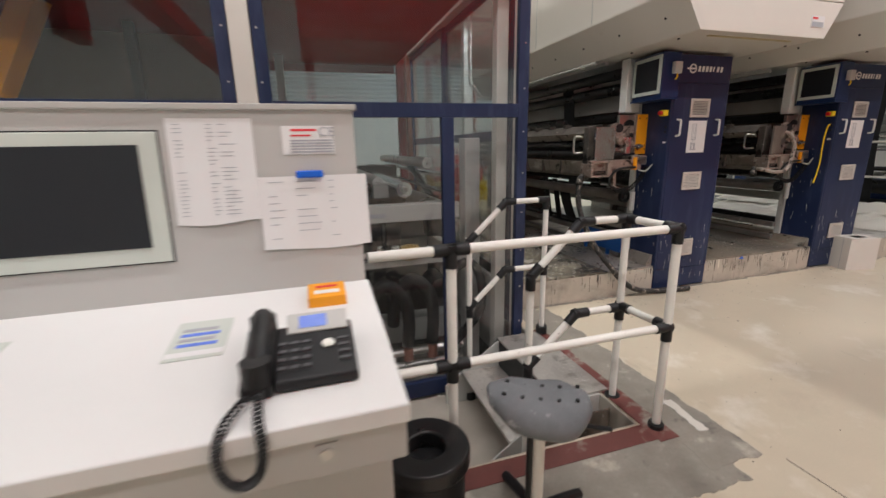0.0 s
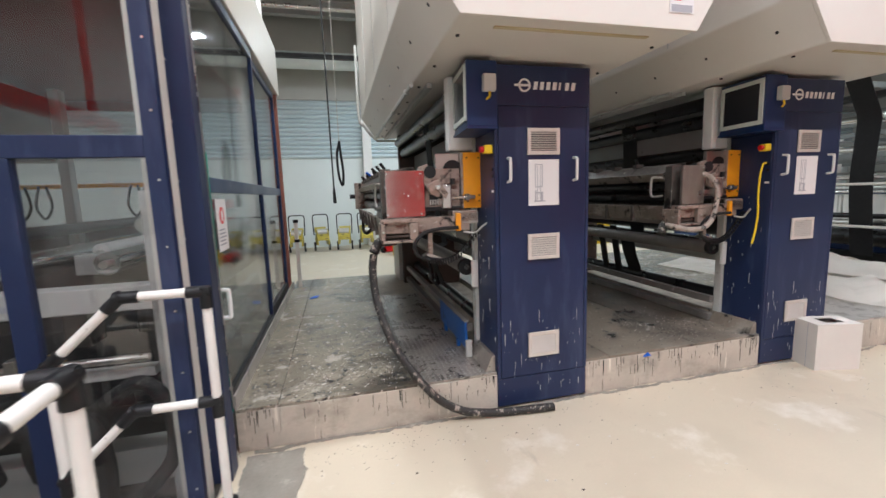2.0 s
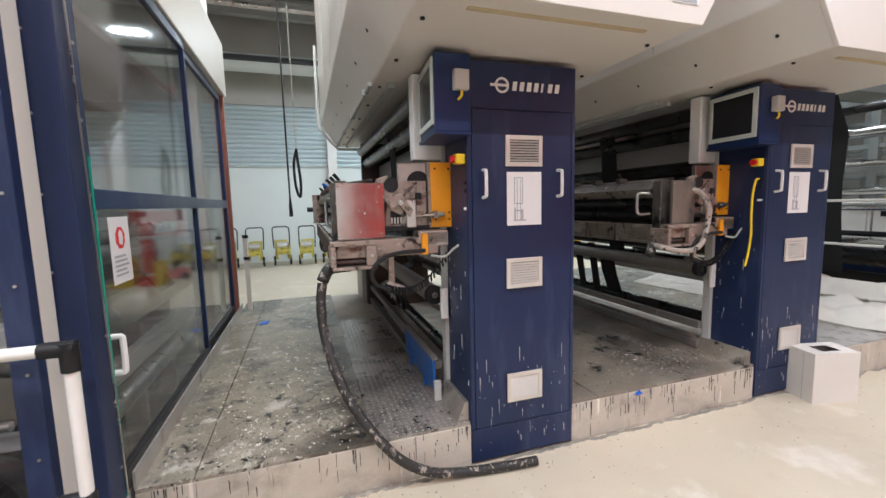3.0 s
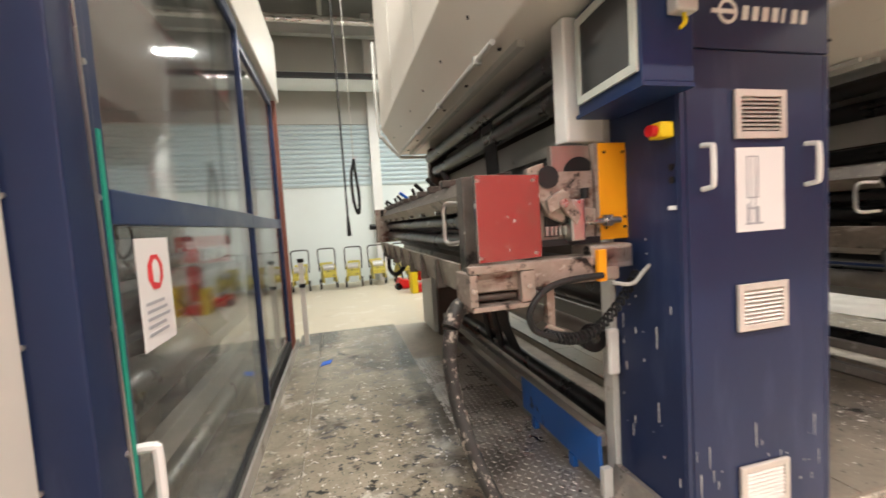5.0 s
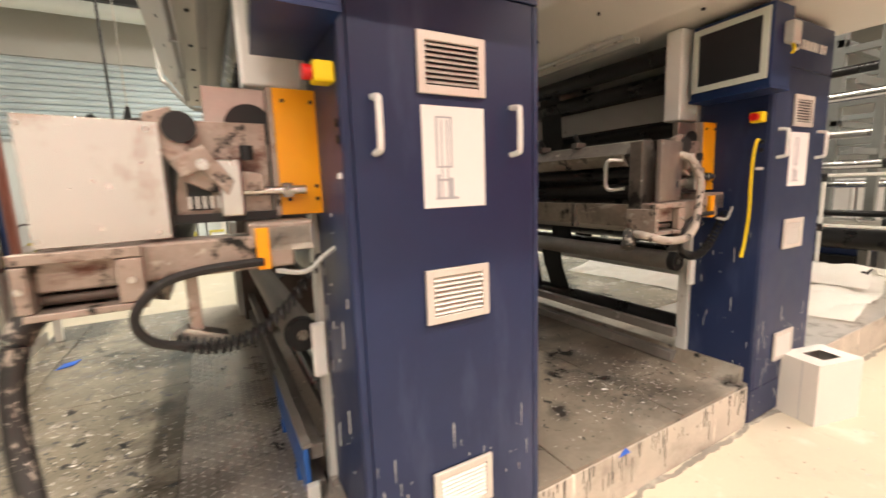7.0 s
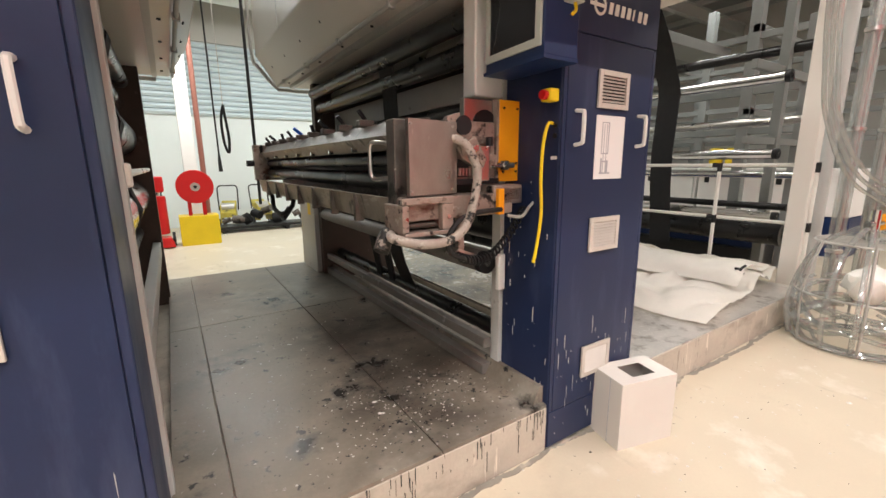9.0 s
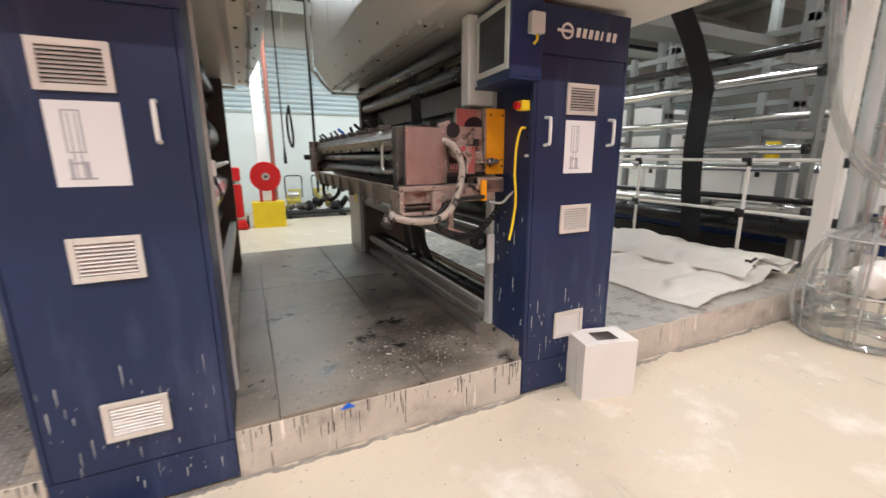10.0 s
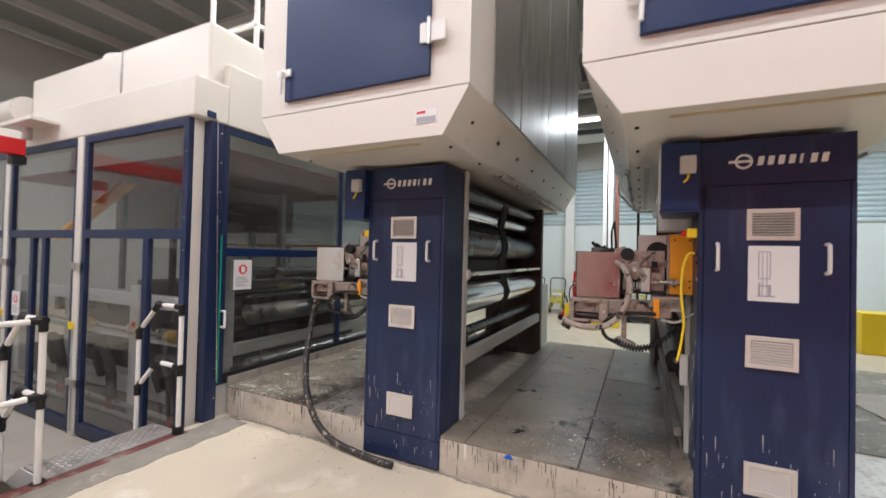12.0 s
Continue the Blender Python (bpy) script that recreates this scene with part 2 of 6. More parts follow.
# Darker copy of the grey paint; the bay's dimness is put into its colour.
GANTRY = material("dark_gantry_paint", (0.21, 0.22, 0.21), 0.5, 0.1, 0.12, 2, 0.05)
BEAM = material("grey_roof_steel", (0.50, 0.51, 0.49), 0.55, 0.1, 0.08, 2, 0.04)
GREEN_GASKET = material("green_gasket", (0.01, 0.30, 0.21), 0.5, 0, 0.1, 20)
CLOTH = material("white_sheet", (0.88, 0.85, 0.79), 0.8, 0, 0.04, 3, 0.1, 60, 0, [((0.62, 0.5, 0.34), (2, 2, 2), 0.62, 0.75, 0.8)])
CARD = material("white_cardboard", (0.68, 0.645, 0.59), 0.7, 0, 0.03, 5, 0.05)
PALE_HOSE = material("pale_pvc_cable", (0.42, 0.42, 0.39), 0.25, 0, 0.08, 12)
PLASTIC_FILM = material("dusty_wire", (0.48, 0.47, 0.44), 0.4, 0.4, 0.1, 12)
PIT = material("pit_concrete", (0.44, 0.40, 0.34), 0.6, 0, 0.1, 3, 0.1)
PALE_CAKED = material("caked_pale_hose", (0.42, 0.36, 0.31), 0.4, 0, 0.2, 10, 0.3, 60, 0, [(BLACK, (22, 22, 22), 0.54, 0.62, 0.5), ((0.5, 0.46, 0.40), (30, 30, 30), 0.58, 0.66, 0.5)])
GLASS = glass_material("clear_glass", (0.90, 0.91, 0.91), 0.02, 0.009, 0.06)
SMOKED = glass_material("grubby_side_glass", (0.72, 0.73, 0.725), 0.06, 0.02, 0.10)
PVC = glass_material("clear_pvc_hose", (0.80, 0.82, 0.81), 0.08, 0.20, 0.16)
TUBE_GLOW = glow("lamp_diffuser", (1.0, 0.96, 0.9), 9.0)


# ---- builders ----
def box(bm, x0, x1, y0, y1, z0, z1):
    v = [bm.verts.new((x, y, z)) for z in (z0, z1) for y in (y0, y1) for x in (x0, x1)]
    for f in ((0, 2, 3, 1), (4, 5, 7, 6), (0, 1, 5, 4), (2, 6, 7, 3), (0, 4, 6, 2), (1, 3, 7, 5)):
        bm.faces.new([v[k] for k in f])
    return bm


def cyl(bm, a, b, r, n=16, r2=None):
    a, b = Vector(a), Vector(b)
    q = (b - a).to_track_quat("Z", "Y")
    rings = []
    for p, rr in ((a, r), (b, r if r2 is None else r2)):
        rings.append([bm.verts.new(p + q @ Vector((rr * math.cos(2 * math.pi * k / n), rr * math.sin(2 * math.pi * k / n), 0))) for k in range(n)])
    for k in range(n):
        bm.faces.new((rings[0][k], rings[0][(k + 1) % n], rings[1][(k + 1) % n], rings[1][k]))
    bm.faces.new(rings[0][::-1])
    bm.faces.new(rings[1])
    return bm


def smooth_path(pts, steps=6):
    pts = [Vector(p) for p in pts]
    full = [2 * pts[0] - pts[1]] + pts + [2 * pts[-1] - pts[-2]]
    out = []
    for k in range(1, len(full) - 2):
        a, b, c, d = full[k - 1:k + 3]
        for s in range(steps):
            t = s / steps
            out.append(0.5 * (2 * b + (c - a) * t + (2 * a - 5 * b + 4 * c - d) * t * t + (3 * b - a - 3 * c + d) * t ** 3))
    return out + [pts[-1]]


def tube(bm, pts, r, n=8):
    pts = [Vector(p) for p in pts]
    up = Vector((0.13, 0.21, 1)).normalized()
    rings = []
    for k, p in enumerate(pts):
        d = (pts[min(k + 1, len(pts) - 1)] - pts[max(k - 1, 0)]).normalized()
        if abs(d.dot(up)) > 0.98:
            up = Vector((1, 0.2, 0.1)).normalized()
        side = d.cross(up).normalized()
        up = side.cross(d).normalized()
        rings.append([bm.verts.new(p + r * (side * math.cos(2 * math.pi * j / n) + up * math.sin(2 * math.pi * j / n))) for j in range(n)])
    for a, b in zip(rings, rings[1:]):
        for j in range(n):
            bm.faces.new((a[j], a[(j + 1) % n], b[(j + 1) % n], b[j]))
    bm.faces.new(rings[0][::-1])
    bm.faces.new(rings[-1])
    return bm


def prism(bm, pts, axis, lo, hi):
    """A flat outline drawn through from lo to hi along an axis; pts are the other two coordinates in x, y, z order."""
    def at(p, w):
        return {"x": (w, p[0], p[1]), "y": (p[0], w, p[1]), "z": (p[0], p[1], w)}[axis]
    a = [bm.verts.new(at(p, lo)) for p in pts]
    b = [bm.verts.new(at(p, hi)) for p in pts]
    bm.faces.new(a[::-1])
    bm.faces.new(b)
    for k in range(len(pts)):
        bm.faces.new((a[k], a[(k + 1) % len(pts)], b[(k + 1) % len(pts)], b[k]))
    return bm


def ring(bm, c, axis, r, w, depth, n=28):
    """A flat ring round c, across the axis."""
    q = Vector(axis).normalized().to_track_quat("Z", "Y")
    c = Vector(c)
    loops = []
    for rr, h in ((r, 0), (r, depth), (r - w, depth), (r - w, 0)):
        loops.append([bm.verts.new(c + q @ Vector((rr * math.cos(2 * math.pi * k / n), rr * math.sin(2 * math.pi * k / n), h))) for k in range(n)])
    for i in range(4):
        a, b = loops[i], loops[(i + 1) % 4]
        for k in range(n):
            bm.faces.new((a[k], a[(k + 1) % n], b[(k + 1) % n], b[k]))
    return bm


def B(*dims):
    return box(bmesh.new(), *dims)


def C(a, b, r, n=16, r2=None):
    return cyl(bmesh.new(), a, b, r, n, r2)


def T(pts, r, n=8, steps=6):
    return tube(bmesh.new(), smooth_path(pts, steps) if steps else pts, r, n)


def P(pts, axis, lo, hi):
    return prism(bmesh.new(), pts, axis, lo, hi)


def mesh_from(bm, name, mat, bevel=0.0, segments=2):
    bmesh.ops.recalc_face_normals(bm, faces=bm.faces)
    if bevel:
        edges = [e for e in bm.edges if len(e.link_faces) == 2 and e.calc_face_angle(0) > 0.5]
        bmesh.ops.bevel(bm, geom=edges, offset=bevel, segments=segments, profile=0.6, affect="EDGES")
    me = bpy.data.meshes.new(name)
    bm.to_mesh(me)
    bm.free()
    me.materials.append(mat)
    me.shade_smooth()
    if not bevel:
        me.set_sharp_from_angle(angle=radians(38))
        return me
    # large faces keep their own normal, only the rounded edges bend
    total = np.zeros((len(me.vertices), 3))
    for f in me.polygons:
        total[list(f.vertices)] += np.array(f.normal) * (f.area ** 2 + 1e-14)
    total /= np.maximum(np.linalg.norm(total, axis=1, keepdims=True), 1e-20)
    me.normals_split_custom_set_from_vertices([tuple(v) for v in total])
    return me


def thing(name, base, label, category, group="", kind=""):
    ob = new(name)
    ob.empty_display_size = 0.1
    ob.location = base
    return tagged(ob, label, category, group, kind)


def root_of(ob):
    while ob.parent:
        ob = ob.parent
    return ob


def part(name, bm, mat, parent, label="", bevel=0.0):
    bmesh.ops.translate(bm, verts=bm.verts, vec=-root_of(parent).location)
    ob = new(name, mesh_from(bm, name, mat, bevel))
    ob.parent = parent
    if label:
        ob["label"] = label
    return ob


def solo(name, bm, mat, label, category, group="", kind="", bevel=0.0):
    """A thing of one mesh, with its origin at the middle of its base."""
    lo = [min(v.co[k] for v in bm.verts) for k in range(3)]
    hi = [max(v.co[k] for v in bm.verts) for k in range(3)]
    base = Vector(((lo[0] + hi[0]) / 2, (lo[1] + hi[1]) / 2, lo[2]))
    bmesh.ops.translate(bm, verts=bm.verts, vec=-base)
    ob = new(name, mesh_from(bm, name, mat, bevel))
    ob.location = base
    return tagged(ob, label, category, group, kind)


def frame_bars(x0, x1, z0, z1, w):
    """The four bars of a rectangle in a plane, as ranges."""
    return ((x0, x0 + w, z0, z1), (x1 - w, x1, z0, z1), (x0 + w, x1 - w, z0, z0 + w), (x0 + w, x1 - w, z1 - w, z1))


def structure(name, bm, mat, label, category, bevel=0.0):
    return solo(name, bm, mat, label, category, "", "structure", bevel)


# ---- the hall ----
PX0, PX1, PY0, PY1, PZ = -3.4, 2.0, 2.0, 7.1, -0.46   # the sunk walkway in front of the enclosure
hall = structure("floor", B(-9, PX0, -7, 14.3, -0.3, 0), FLOOR, "cream epoxy factory floor, dusty and scuffed", "floor")
for d in ((PX1, 24, -7, 14.3), (PX0, PX1, -7, PY0), (PX0, PX1, PY1, 14.3)):
    part("floor_slab", B(d[0], d[1], d[2], d[3], -0.3, 0), FLOOR, hall)
part("floor_joint", B(2.477, 2.482, -6.9, 1.56, 0.0, 0.0012), BROWN_PLATE, hall, "thin dark floor joint")
pit = structure("pit_floor", B(PX0, PX1, PY0, 3.4, PZ - 0.2, PZ), PIT, "grey concrete floor of a sunken walkway", "floor")
for d in ((PX1 - 0.012, PX1 - 0.004, PY0 + 0.012, PY1 - 0.01), (PX0 + 0.004, PX0 + 0.012, PY0 + 0.012, PY1 - 0.01), (PX0 + 0.012, PX1 - 0.012, PY0 + 0.004, PY0 + 0.012)):
    part("pit_wall", B(*d, PZ, -0.004), PIT, pit)
# Floor coloured dark to keep the enclosure's interior dark.
part("machine_pit_floor", B(PX0, PX1, 3.4, PY1, PZ - 0.2, PZ), GUNK, pit, "dark pit floor inside the enclosure")


def ragged(x0, x1, y0, y1, h, seed):
    """A worn strip with a wandering outline."""
    pts = []
    for (ax, ay), (cx_, cy_) in zip(((x0, y0), (x1, y0), (x1, y1), (x0, y1)), ((x1, y0), (x1, y1), (x0, y1), (x0, y0))):
        n = max(2, int(math.hypot(cx_ - ax, cy_ - ay) / 0.014))
        for k in range(n):
            x, y = ax + (cx_ - ax) * k / n, ay + (cy_ - ay) * k / n
            w = [sum(q * noise.noise(Vector((x * f, y * f, seed + s))) for q, f in ((0.03, 4), (0.018, 14), (0.012, 45))) for s in (0, 7)]
            pts.append((x + w[0], y + w[1]))
    return P(pts, "z", 0.0, h)


band = structure("floor_band", ragged(2.08, 2.40, 1.62, 3.62, 0.004, 1.0), BAND, "worn grey concrete strip beside the pit", "floor band")
part("band_strip", ragged(0.75, 2.2, 1.52, 1.88, 0.003, 3.0), BAND, band)
part("band_strip", ragged(2.1, 9.4, 3.655, 3.685, 0.003, 5.0), BAND, band)
part("floor_scuff", ragged(2.27, 2.33, 1.83, 2.12, 0.006, 9.0), CARD, band, "white plaster scuff")
edge = structure("pit_edge", B(2.004, 2.125, 1.845, 3.25, -0.07, 0.007), RED_EDGE, "worn red steel edging round the pit", "trim", 0.004)
part("edge_bar", B(0.93, 2.004, 1.865, 1.985, -0.07, 0.007), RED_EDGE, edge)

wall = structure("wall_north", B(-9, 24, 14.3, 14.5, 0, 7.4), WALL_WHITE, "cool white painted hall wall", "wall")
part("upper_wall", B(-9, 24, 14.24, 14.297, 4.34, 7.2), WALL_GREY, wall)
for i in range(13):
    part("louvre_rib", P([(14.29, 2.66 + i * 0.128), (14.25, 2.67 + i * 0.128), (14.22, 2.72 + i * 0.128), (14.25, 2.775 + i * 0.128), (14.29, 2.785 + i * 0.128)], "x", -9, 24), LOUVRE, wall)
structure("wall_south", B(-9, 24, -7.2, -7.0, 0, 7.4), WALL_WHITE, "plain white hall wall", "wall")
structure("wall_west", B(-9.2, -9, -7, 14.3, 0, 7.4), WALL_GREY, "plain grey hall wall", "wall")
# White wall given the grey paint, so that the dim bay stays darker.
structure("wall_east", B(24, 24.2, -7, 14.3, 0, 7.4), WALL_GREY, "plain white hall wall", "wall")
ceiling = structure("ceiling", B(-9, 24, -7, 14.3, 7.2, 7.4), CEIL, "dark grey corrugated roof deck", "ceiling")


def roof_beam(y, z, name="roof_beam"):
    b = structure(name, B(-9, 24, y - 0.09, y + 0.09, z, z + 0.02), BEAM, "grey steel roof beam", "beam")
    part("beam_web", B(-9, 24, y - 0.012, y + 0.012, z + 0.02, z + 0.4), BEAM, b)
    part("beam_flange", B(-9, 24, y - 0.09, y + 0.09, z + 0.4, z + 0.42), BEAM, b)
    return b


for y in (-4.5, -0.5, 3.2, 7.0, 10.6, 13.4):
    roof_beam(y, 6.3)
for x in [-8 + 1.5 * k for k in range(21)]:
    b = structure("purlin", B(x - 0.05, x + 0.05, -7, 14.3, 6.74, 6.92), BEAM, "grey steel roof purlin", "beam")

# duct, pipe and cable rail below the north wall's upper part
duct = solo("air_duct", C((-3, 13.3, 5.15), (20, 13.3, 5.15), 0.22, 20), WALL_WHITE, "white round duct running along the far wall", "duct", kind="structure")
pipe = solo("ceiling_pipe", C((-3, 11.5, 5.75), (20, 11.5, 5.75), 0.055, 12), STEEL, "silver pipe under the hall roof", "pipe", kind="structure")
solo("cable_rail", B(-3, 20, 12.4, 12.52, 4.95, 5.05), BLACK_PLASTIC, "dark cable rail hung below the roof", "rail", kind="structure")


def strip_light(x, y, z, length, power, colour, along="x"):
    t = thing("strip_light", (x, y, z), "white fluorescent strip light hung from the roof, some added as unseen fill", "lamp", "hall strip lights")
    h, w = length / 2, 0.12
    dx, dy = (h, w) if along == "x" else (w, h)
    part("housing", B(x - dx, x + dx, y - dy, y + dy, z, z + 0.07), WHITE, t, bevel=0.008)
    part("diffuser", B(x - dx + 0.02, x + dx - 0.02, y - dy + 0.02, y + dy - 0.02, z - 0.025, z - 0.003), TUBE_GLOW, t)
    for s in (-0.8, 0.8):
        part("hanger", C((x + (s * h if along == "x" else 0), y + (0 if along == "x" else s * h), z + 0.07), (x + (s * h if along == "x" else 0), y + (0 if along == "x" else s * h), 7.2), 0.006, 6), STEEL, t)
    lamp = bpy.data.lights.new("strip_lamp", "AREA")
    lamp.shape, lamp.size, lamp.size_y = "RECTANGLE", 2 * dx - 0.06, 2 * dy - 0.06
    lamp.energy, lamp.color = power * length / 3.0, colour
    o = new("strip_lamp", lamp)
    o.location = (x, y, z - 0.03)
    o.parent = t
    o.location = (0, 0, -0.03)


WARM, COOL, PLAIN = (1.0, 0.965, 0.955), (0.93, 1.0, 1.0), (1.0, 0.98, 0.93)
for x in (-4.5, 0.2, 4.9, 9.6, 14.3):
    strip_light(x, 0.9, 6.5, 3.4, LAMP * (0.6 if x > 9 else 1.0), WARM)
    strip_light(x, -2.8, 6.5, 3.4, LAMP, WARM)
for x in (5.05, 10.5):
    strip_light(x, 11.1, 4.9, 2.4, FAR_LAMP, COOL)
strip_light(14.0, 7.0, 5.2, 2.4, LAMP * 0.5, COOL)
strip_light(2.85, 5.4, 6.2, 2.4, LAMP * 1.5, PLAIN, "y")
# Next three lamps are unseen, added to brighten deck 2, dust sheet and enclosure.
strip_light(5.1, 5.4, 6.2, 2.4, LAMP * 0.3, PLAIN, "y")
strip_light(8.5, 6.4, 5.7, 2.4, LAMP * 0.7, PLAIN, "y")
strip_light(0.9, 5.6, 6.0, 2.4, LAMP * 0.9, PLAIN, "y")

# hall posts
post = structure("hall_post", B(4.76, 5.0, 12.25, 12.5, 0, 7.2), WHITE, "white painted steel hall post", "post", 0.01)
part("drain_pipe", C((5.1, 12.3, 0), (5.1, 12.3, 7.2), 0.05, 12), PALE_BROWN, post)
structure("hall_post_east", B(9.88, 10.04, 3.87, 4.03, 0.0, 7.2), CREAM, "cream boxed hall post beside the sheet-covered deck", "post", 0.012)
structure("hall_post_far", B(3.55, 3.8, 14.0, 14.24, 0, 7.2), WHITE, "white post standing against the far wall", "post")

# ---- platforms ----
DX = 2.302
FY, DZ, BACK = 3.69, 0.27, 7.65


def platform(name, x0, x1, y1, label, deck):
    p = structure(name, B(x0, x1, FY, y1, 0, DZ - 0.02), CONCRETE, label, "platform", 0.006)
    return p


plat1 = platform("platform_1", 2.02, 3.675, BACK, "raised concrete machine platform with dripping stains on its front", DECK)
plat2 = platform("platform_2", 4.36, 5.977, BACK, "raised concrete machine platform, oily and stained", DECK_DARK)
plat3 = platform("platform_3", 6.66, 9.6, 8.0, "raised concrete machine platform with tread plate", DECK)
plat4 = structure("platform_under_machine", B(3.675, 4.36, 4.1, BACK, 0, 0.2), CONCRETE, "concrete plinth under a coating machine", "platform")
structure("platform_under_machine_2", B(5.977, 6.66, 4.1, BACK, 0, 0.2), CONCRETE, "concrete plinth under a coating machine", "platform")


def deck_plates(p, xs, ys, mat, skip=()):
    for i in range(len(xs) - 1):
        for j in range(len(ys) - 1):
            if (i, j) not in skip:
                part("deck_plate", B(xs[i] + 0.003, xs[i + 1] - 0.003, ys[j] + 0.003, ys[j + 1] - 0.003, DZ - 0.02, DZ), mat, p, bevel=0.002)


deck_plates(plat1, (2.02, 2.26, 3.12, 3.675), (FY, 5.6, BACK), DECK, ((2, 0), (2, 1)))
deck_plates(plat2, (4.36, 4.56, 5.34, 5.977), (FY, 5.9, BACK), DECK_DARK)


def tread_plate(p, x0, x1, y0, y1, z, mat, step=0.045, stud=None):
    """Chequer plate: a sheet with raised lozenges, set crosswise in turn."""
    part("tread_sheet", B(x0, x1, y0, y1, z - 0.012, z), mat, p)
    verts, faces = [], []
    nx, ny = int((x1 - x0) / step), int((y1 - y0) / step)
    for i in range(nx):
        for j in range(ny):
            cx, cy = x0 + (i + 0.5) * step, y0 + (j + 0.5) * step
            a = radians(45 if (i + j) % 2 else -45)
            ux, uy = math.cos(a) * step * 0.42, math.sin(a) * step * 0.42
            vx, vy = -math.sin(a) * step * 0.13, math.cos(a) * step * 0.13
            k = len(verts)
            verts += [(cx - ux, cy - uy, z), (cx + vx, cy + vy, z), (cx + ux, cy + uy, z), (cx - vx, cy - vy, z), (cx, cy, z + 0.003)]
            faces += [(k + 1, k, k + 4), (k + 2, k + 1, k + 4), (k + 3, k + 2, k + 4), (k, k + 3, k + 4)]
    base = root_of(p).location
    me = bpy.data.meshes.new("tread_studs")
    me.from_pydata([tuple(Vector(v) - base) for v in verts], [], faces)
    me.materials.append(stud or mat)
    ob = new("tread_studs", me)
    ob.parent = p
    ob["kind"] = "stuff"


tread_plate(plat1, 3.12, 3.672, FY + 0.004, 6.2, DZ - 0.003, TREAD_DIRTY, 0.036, TREAD)
part("kick_plate", P([(3.60, DZ), (3.672, DZ), (3.672, DZ + 0.11), (3.65, DZ + 0.11)], "y", FY + 0.03, 4.06), TREAD_DIRTY, plat1, "slanted tread plate kerb")
part("kick_plate", P([(5.90, DZ), (5.974, DZ), (5.974, DZ + 0.09), (5.95, DZ + 0.09)], "y", FY + 0.03, 7.0), DECK_DARK, plat2, "slanted kerb plate")
tread_plate(plat3, 6.67, 9.55, FY + 0.004, 4.9, DZ - 0.008, TREAD, 0.06)
part("deck_plate", B(6.67, 9.55, 4.9, 8.0, DZ - 0.02, DZ), DECK, plat3)
part("side_skirt", B(2.02, 2.032, FY, 7.2, DZ, DZ + 0.09), TREAD, plat1, "tread plate kick strip")
part("blue_tape", P([(4.845, 0.225), (4.925, 0.225), (4.89, 0.258)], "y", FY - 0.003, FY - 0.001), BLUE_CLIP, plat2, "torn triangle of blue tape")


def drip_streaks(p, x0, x1, n, seed):
    """Dried dark paint that ran down from the deck's edge, each run with its own length and taper."""
    bm = bmesh.new()
    random.seed(seed)
    for k in range(n):
        x = random.uniform(x0 + 0.02, x1 - 0.02)
        h = random.uniform(0.015, 0.15) * random.uniform(0.4, 1.0)
        w = random.uniform(0.0008, 0.003)
        x = x0 + 0.02 + (x1 - x0 - 0.04) * (0.5 + 0.5 * math.sin(7.3 * x + 2.1 * math.sin(3 * x + seed))) if k % 2 else x
        top = DZ - 0.022 - (random.uniform(0, 0.1) if k % 2 == 0 else 0)
        h = min(h, top - 0.01)
        prism(bm, [(x - w, top), (x + w, top), (x + w * 0.8, top - h * 0.6), (x + w * 0.7, top - h * 0.95), (x, top - h), (x - w * 0.7, top - h * 0.95), (x - w * 0.5, top - h * 0.5)], "y", FY - 0.0015, FY + 0.002)
    o = part("dried_paint", bm, BLACK_PLASTIC, p, "dried dark paint runs")
    o["kind"] = "stuff"


drip_streaks(plat1, 2.03, 3.67, 60, 1)
drip_streaks(plat2, 4.37, 5.97, 75, 2)


def flakes(name, spots, size, mat, seed, label):
    """Loose flat scraps of dried paint; spots are x, y, spread x, spread y, z, count."""
    random.seed(seed)
    verts, faces = [], []
    for sx, sy, wx, wy, z, n in spots:
        for k in range(n):
            x, y = sx + random.gauss(0, wx), sy + random.gauss(0, wy)
            if z > 0.1 and (y < FY + 0.03 or (2.04 > x) or (3.64 < x < 4.38) or x > 5.95):
                continue
            r = size * random.uniform(0.3, 1.0) * (2.0 if random.random() < 0.06 else 1)
            a0, m = random.uniform(0, 6.28), random.choice((4, 5, 6))
            b = len(verts)
            verts.append((x, y, z + 0.002 + r * 0.22))
            for q in range(m):
                rr = r * random.uniform(0.5, 1.1)
                verts.append((x + rr * math.cos(a0 + q * 6.283 / m), y + rr * 0.8 * math.sin(a0 + q * 6.283 / m), z + 0.001))
            faces += [(b, b + 1 + q, b + 1 + (q + 1) % m) for q in range(m)]
    me = bpy.data.meshes.new(name)
    me.from_pydata(verts, [], faces)
    me.materials.append(mat)
    return tagged(new(name, me), label, "debris", kind="stuff")


flakes("dark_paint_scraps", ((2.75, 4.4, 0.42, 0.6, DZ, 520), (2.9, 3.95, 0.35, 0.16, DZ, 420), (2.75, 5.8, 0.4, 0.8, DZ, 160), (5.45, 4.15, 0.28, 0.22, DZ, 380), (5.2, 5.0, 0.5, 0.8, DZ, 220)), 0.0075, BLACK_PLASTIC, 21, "scattered dark scraps of dried paint on the platform decks")
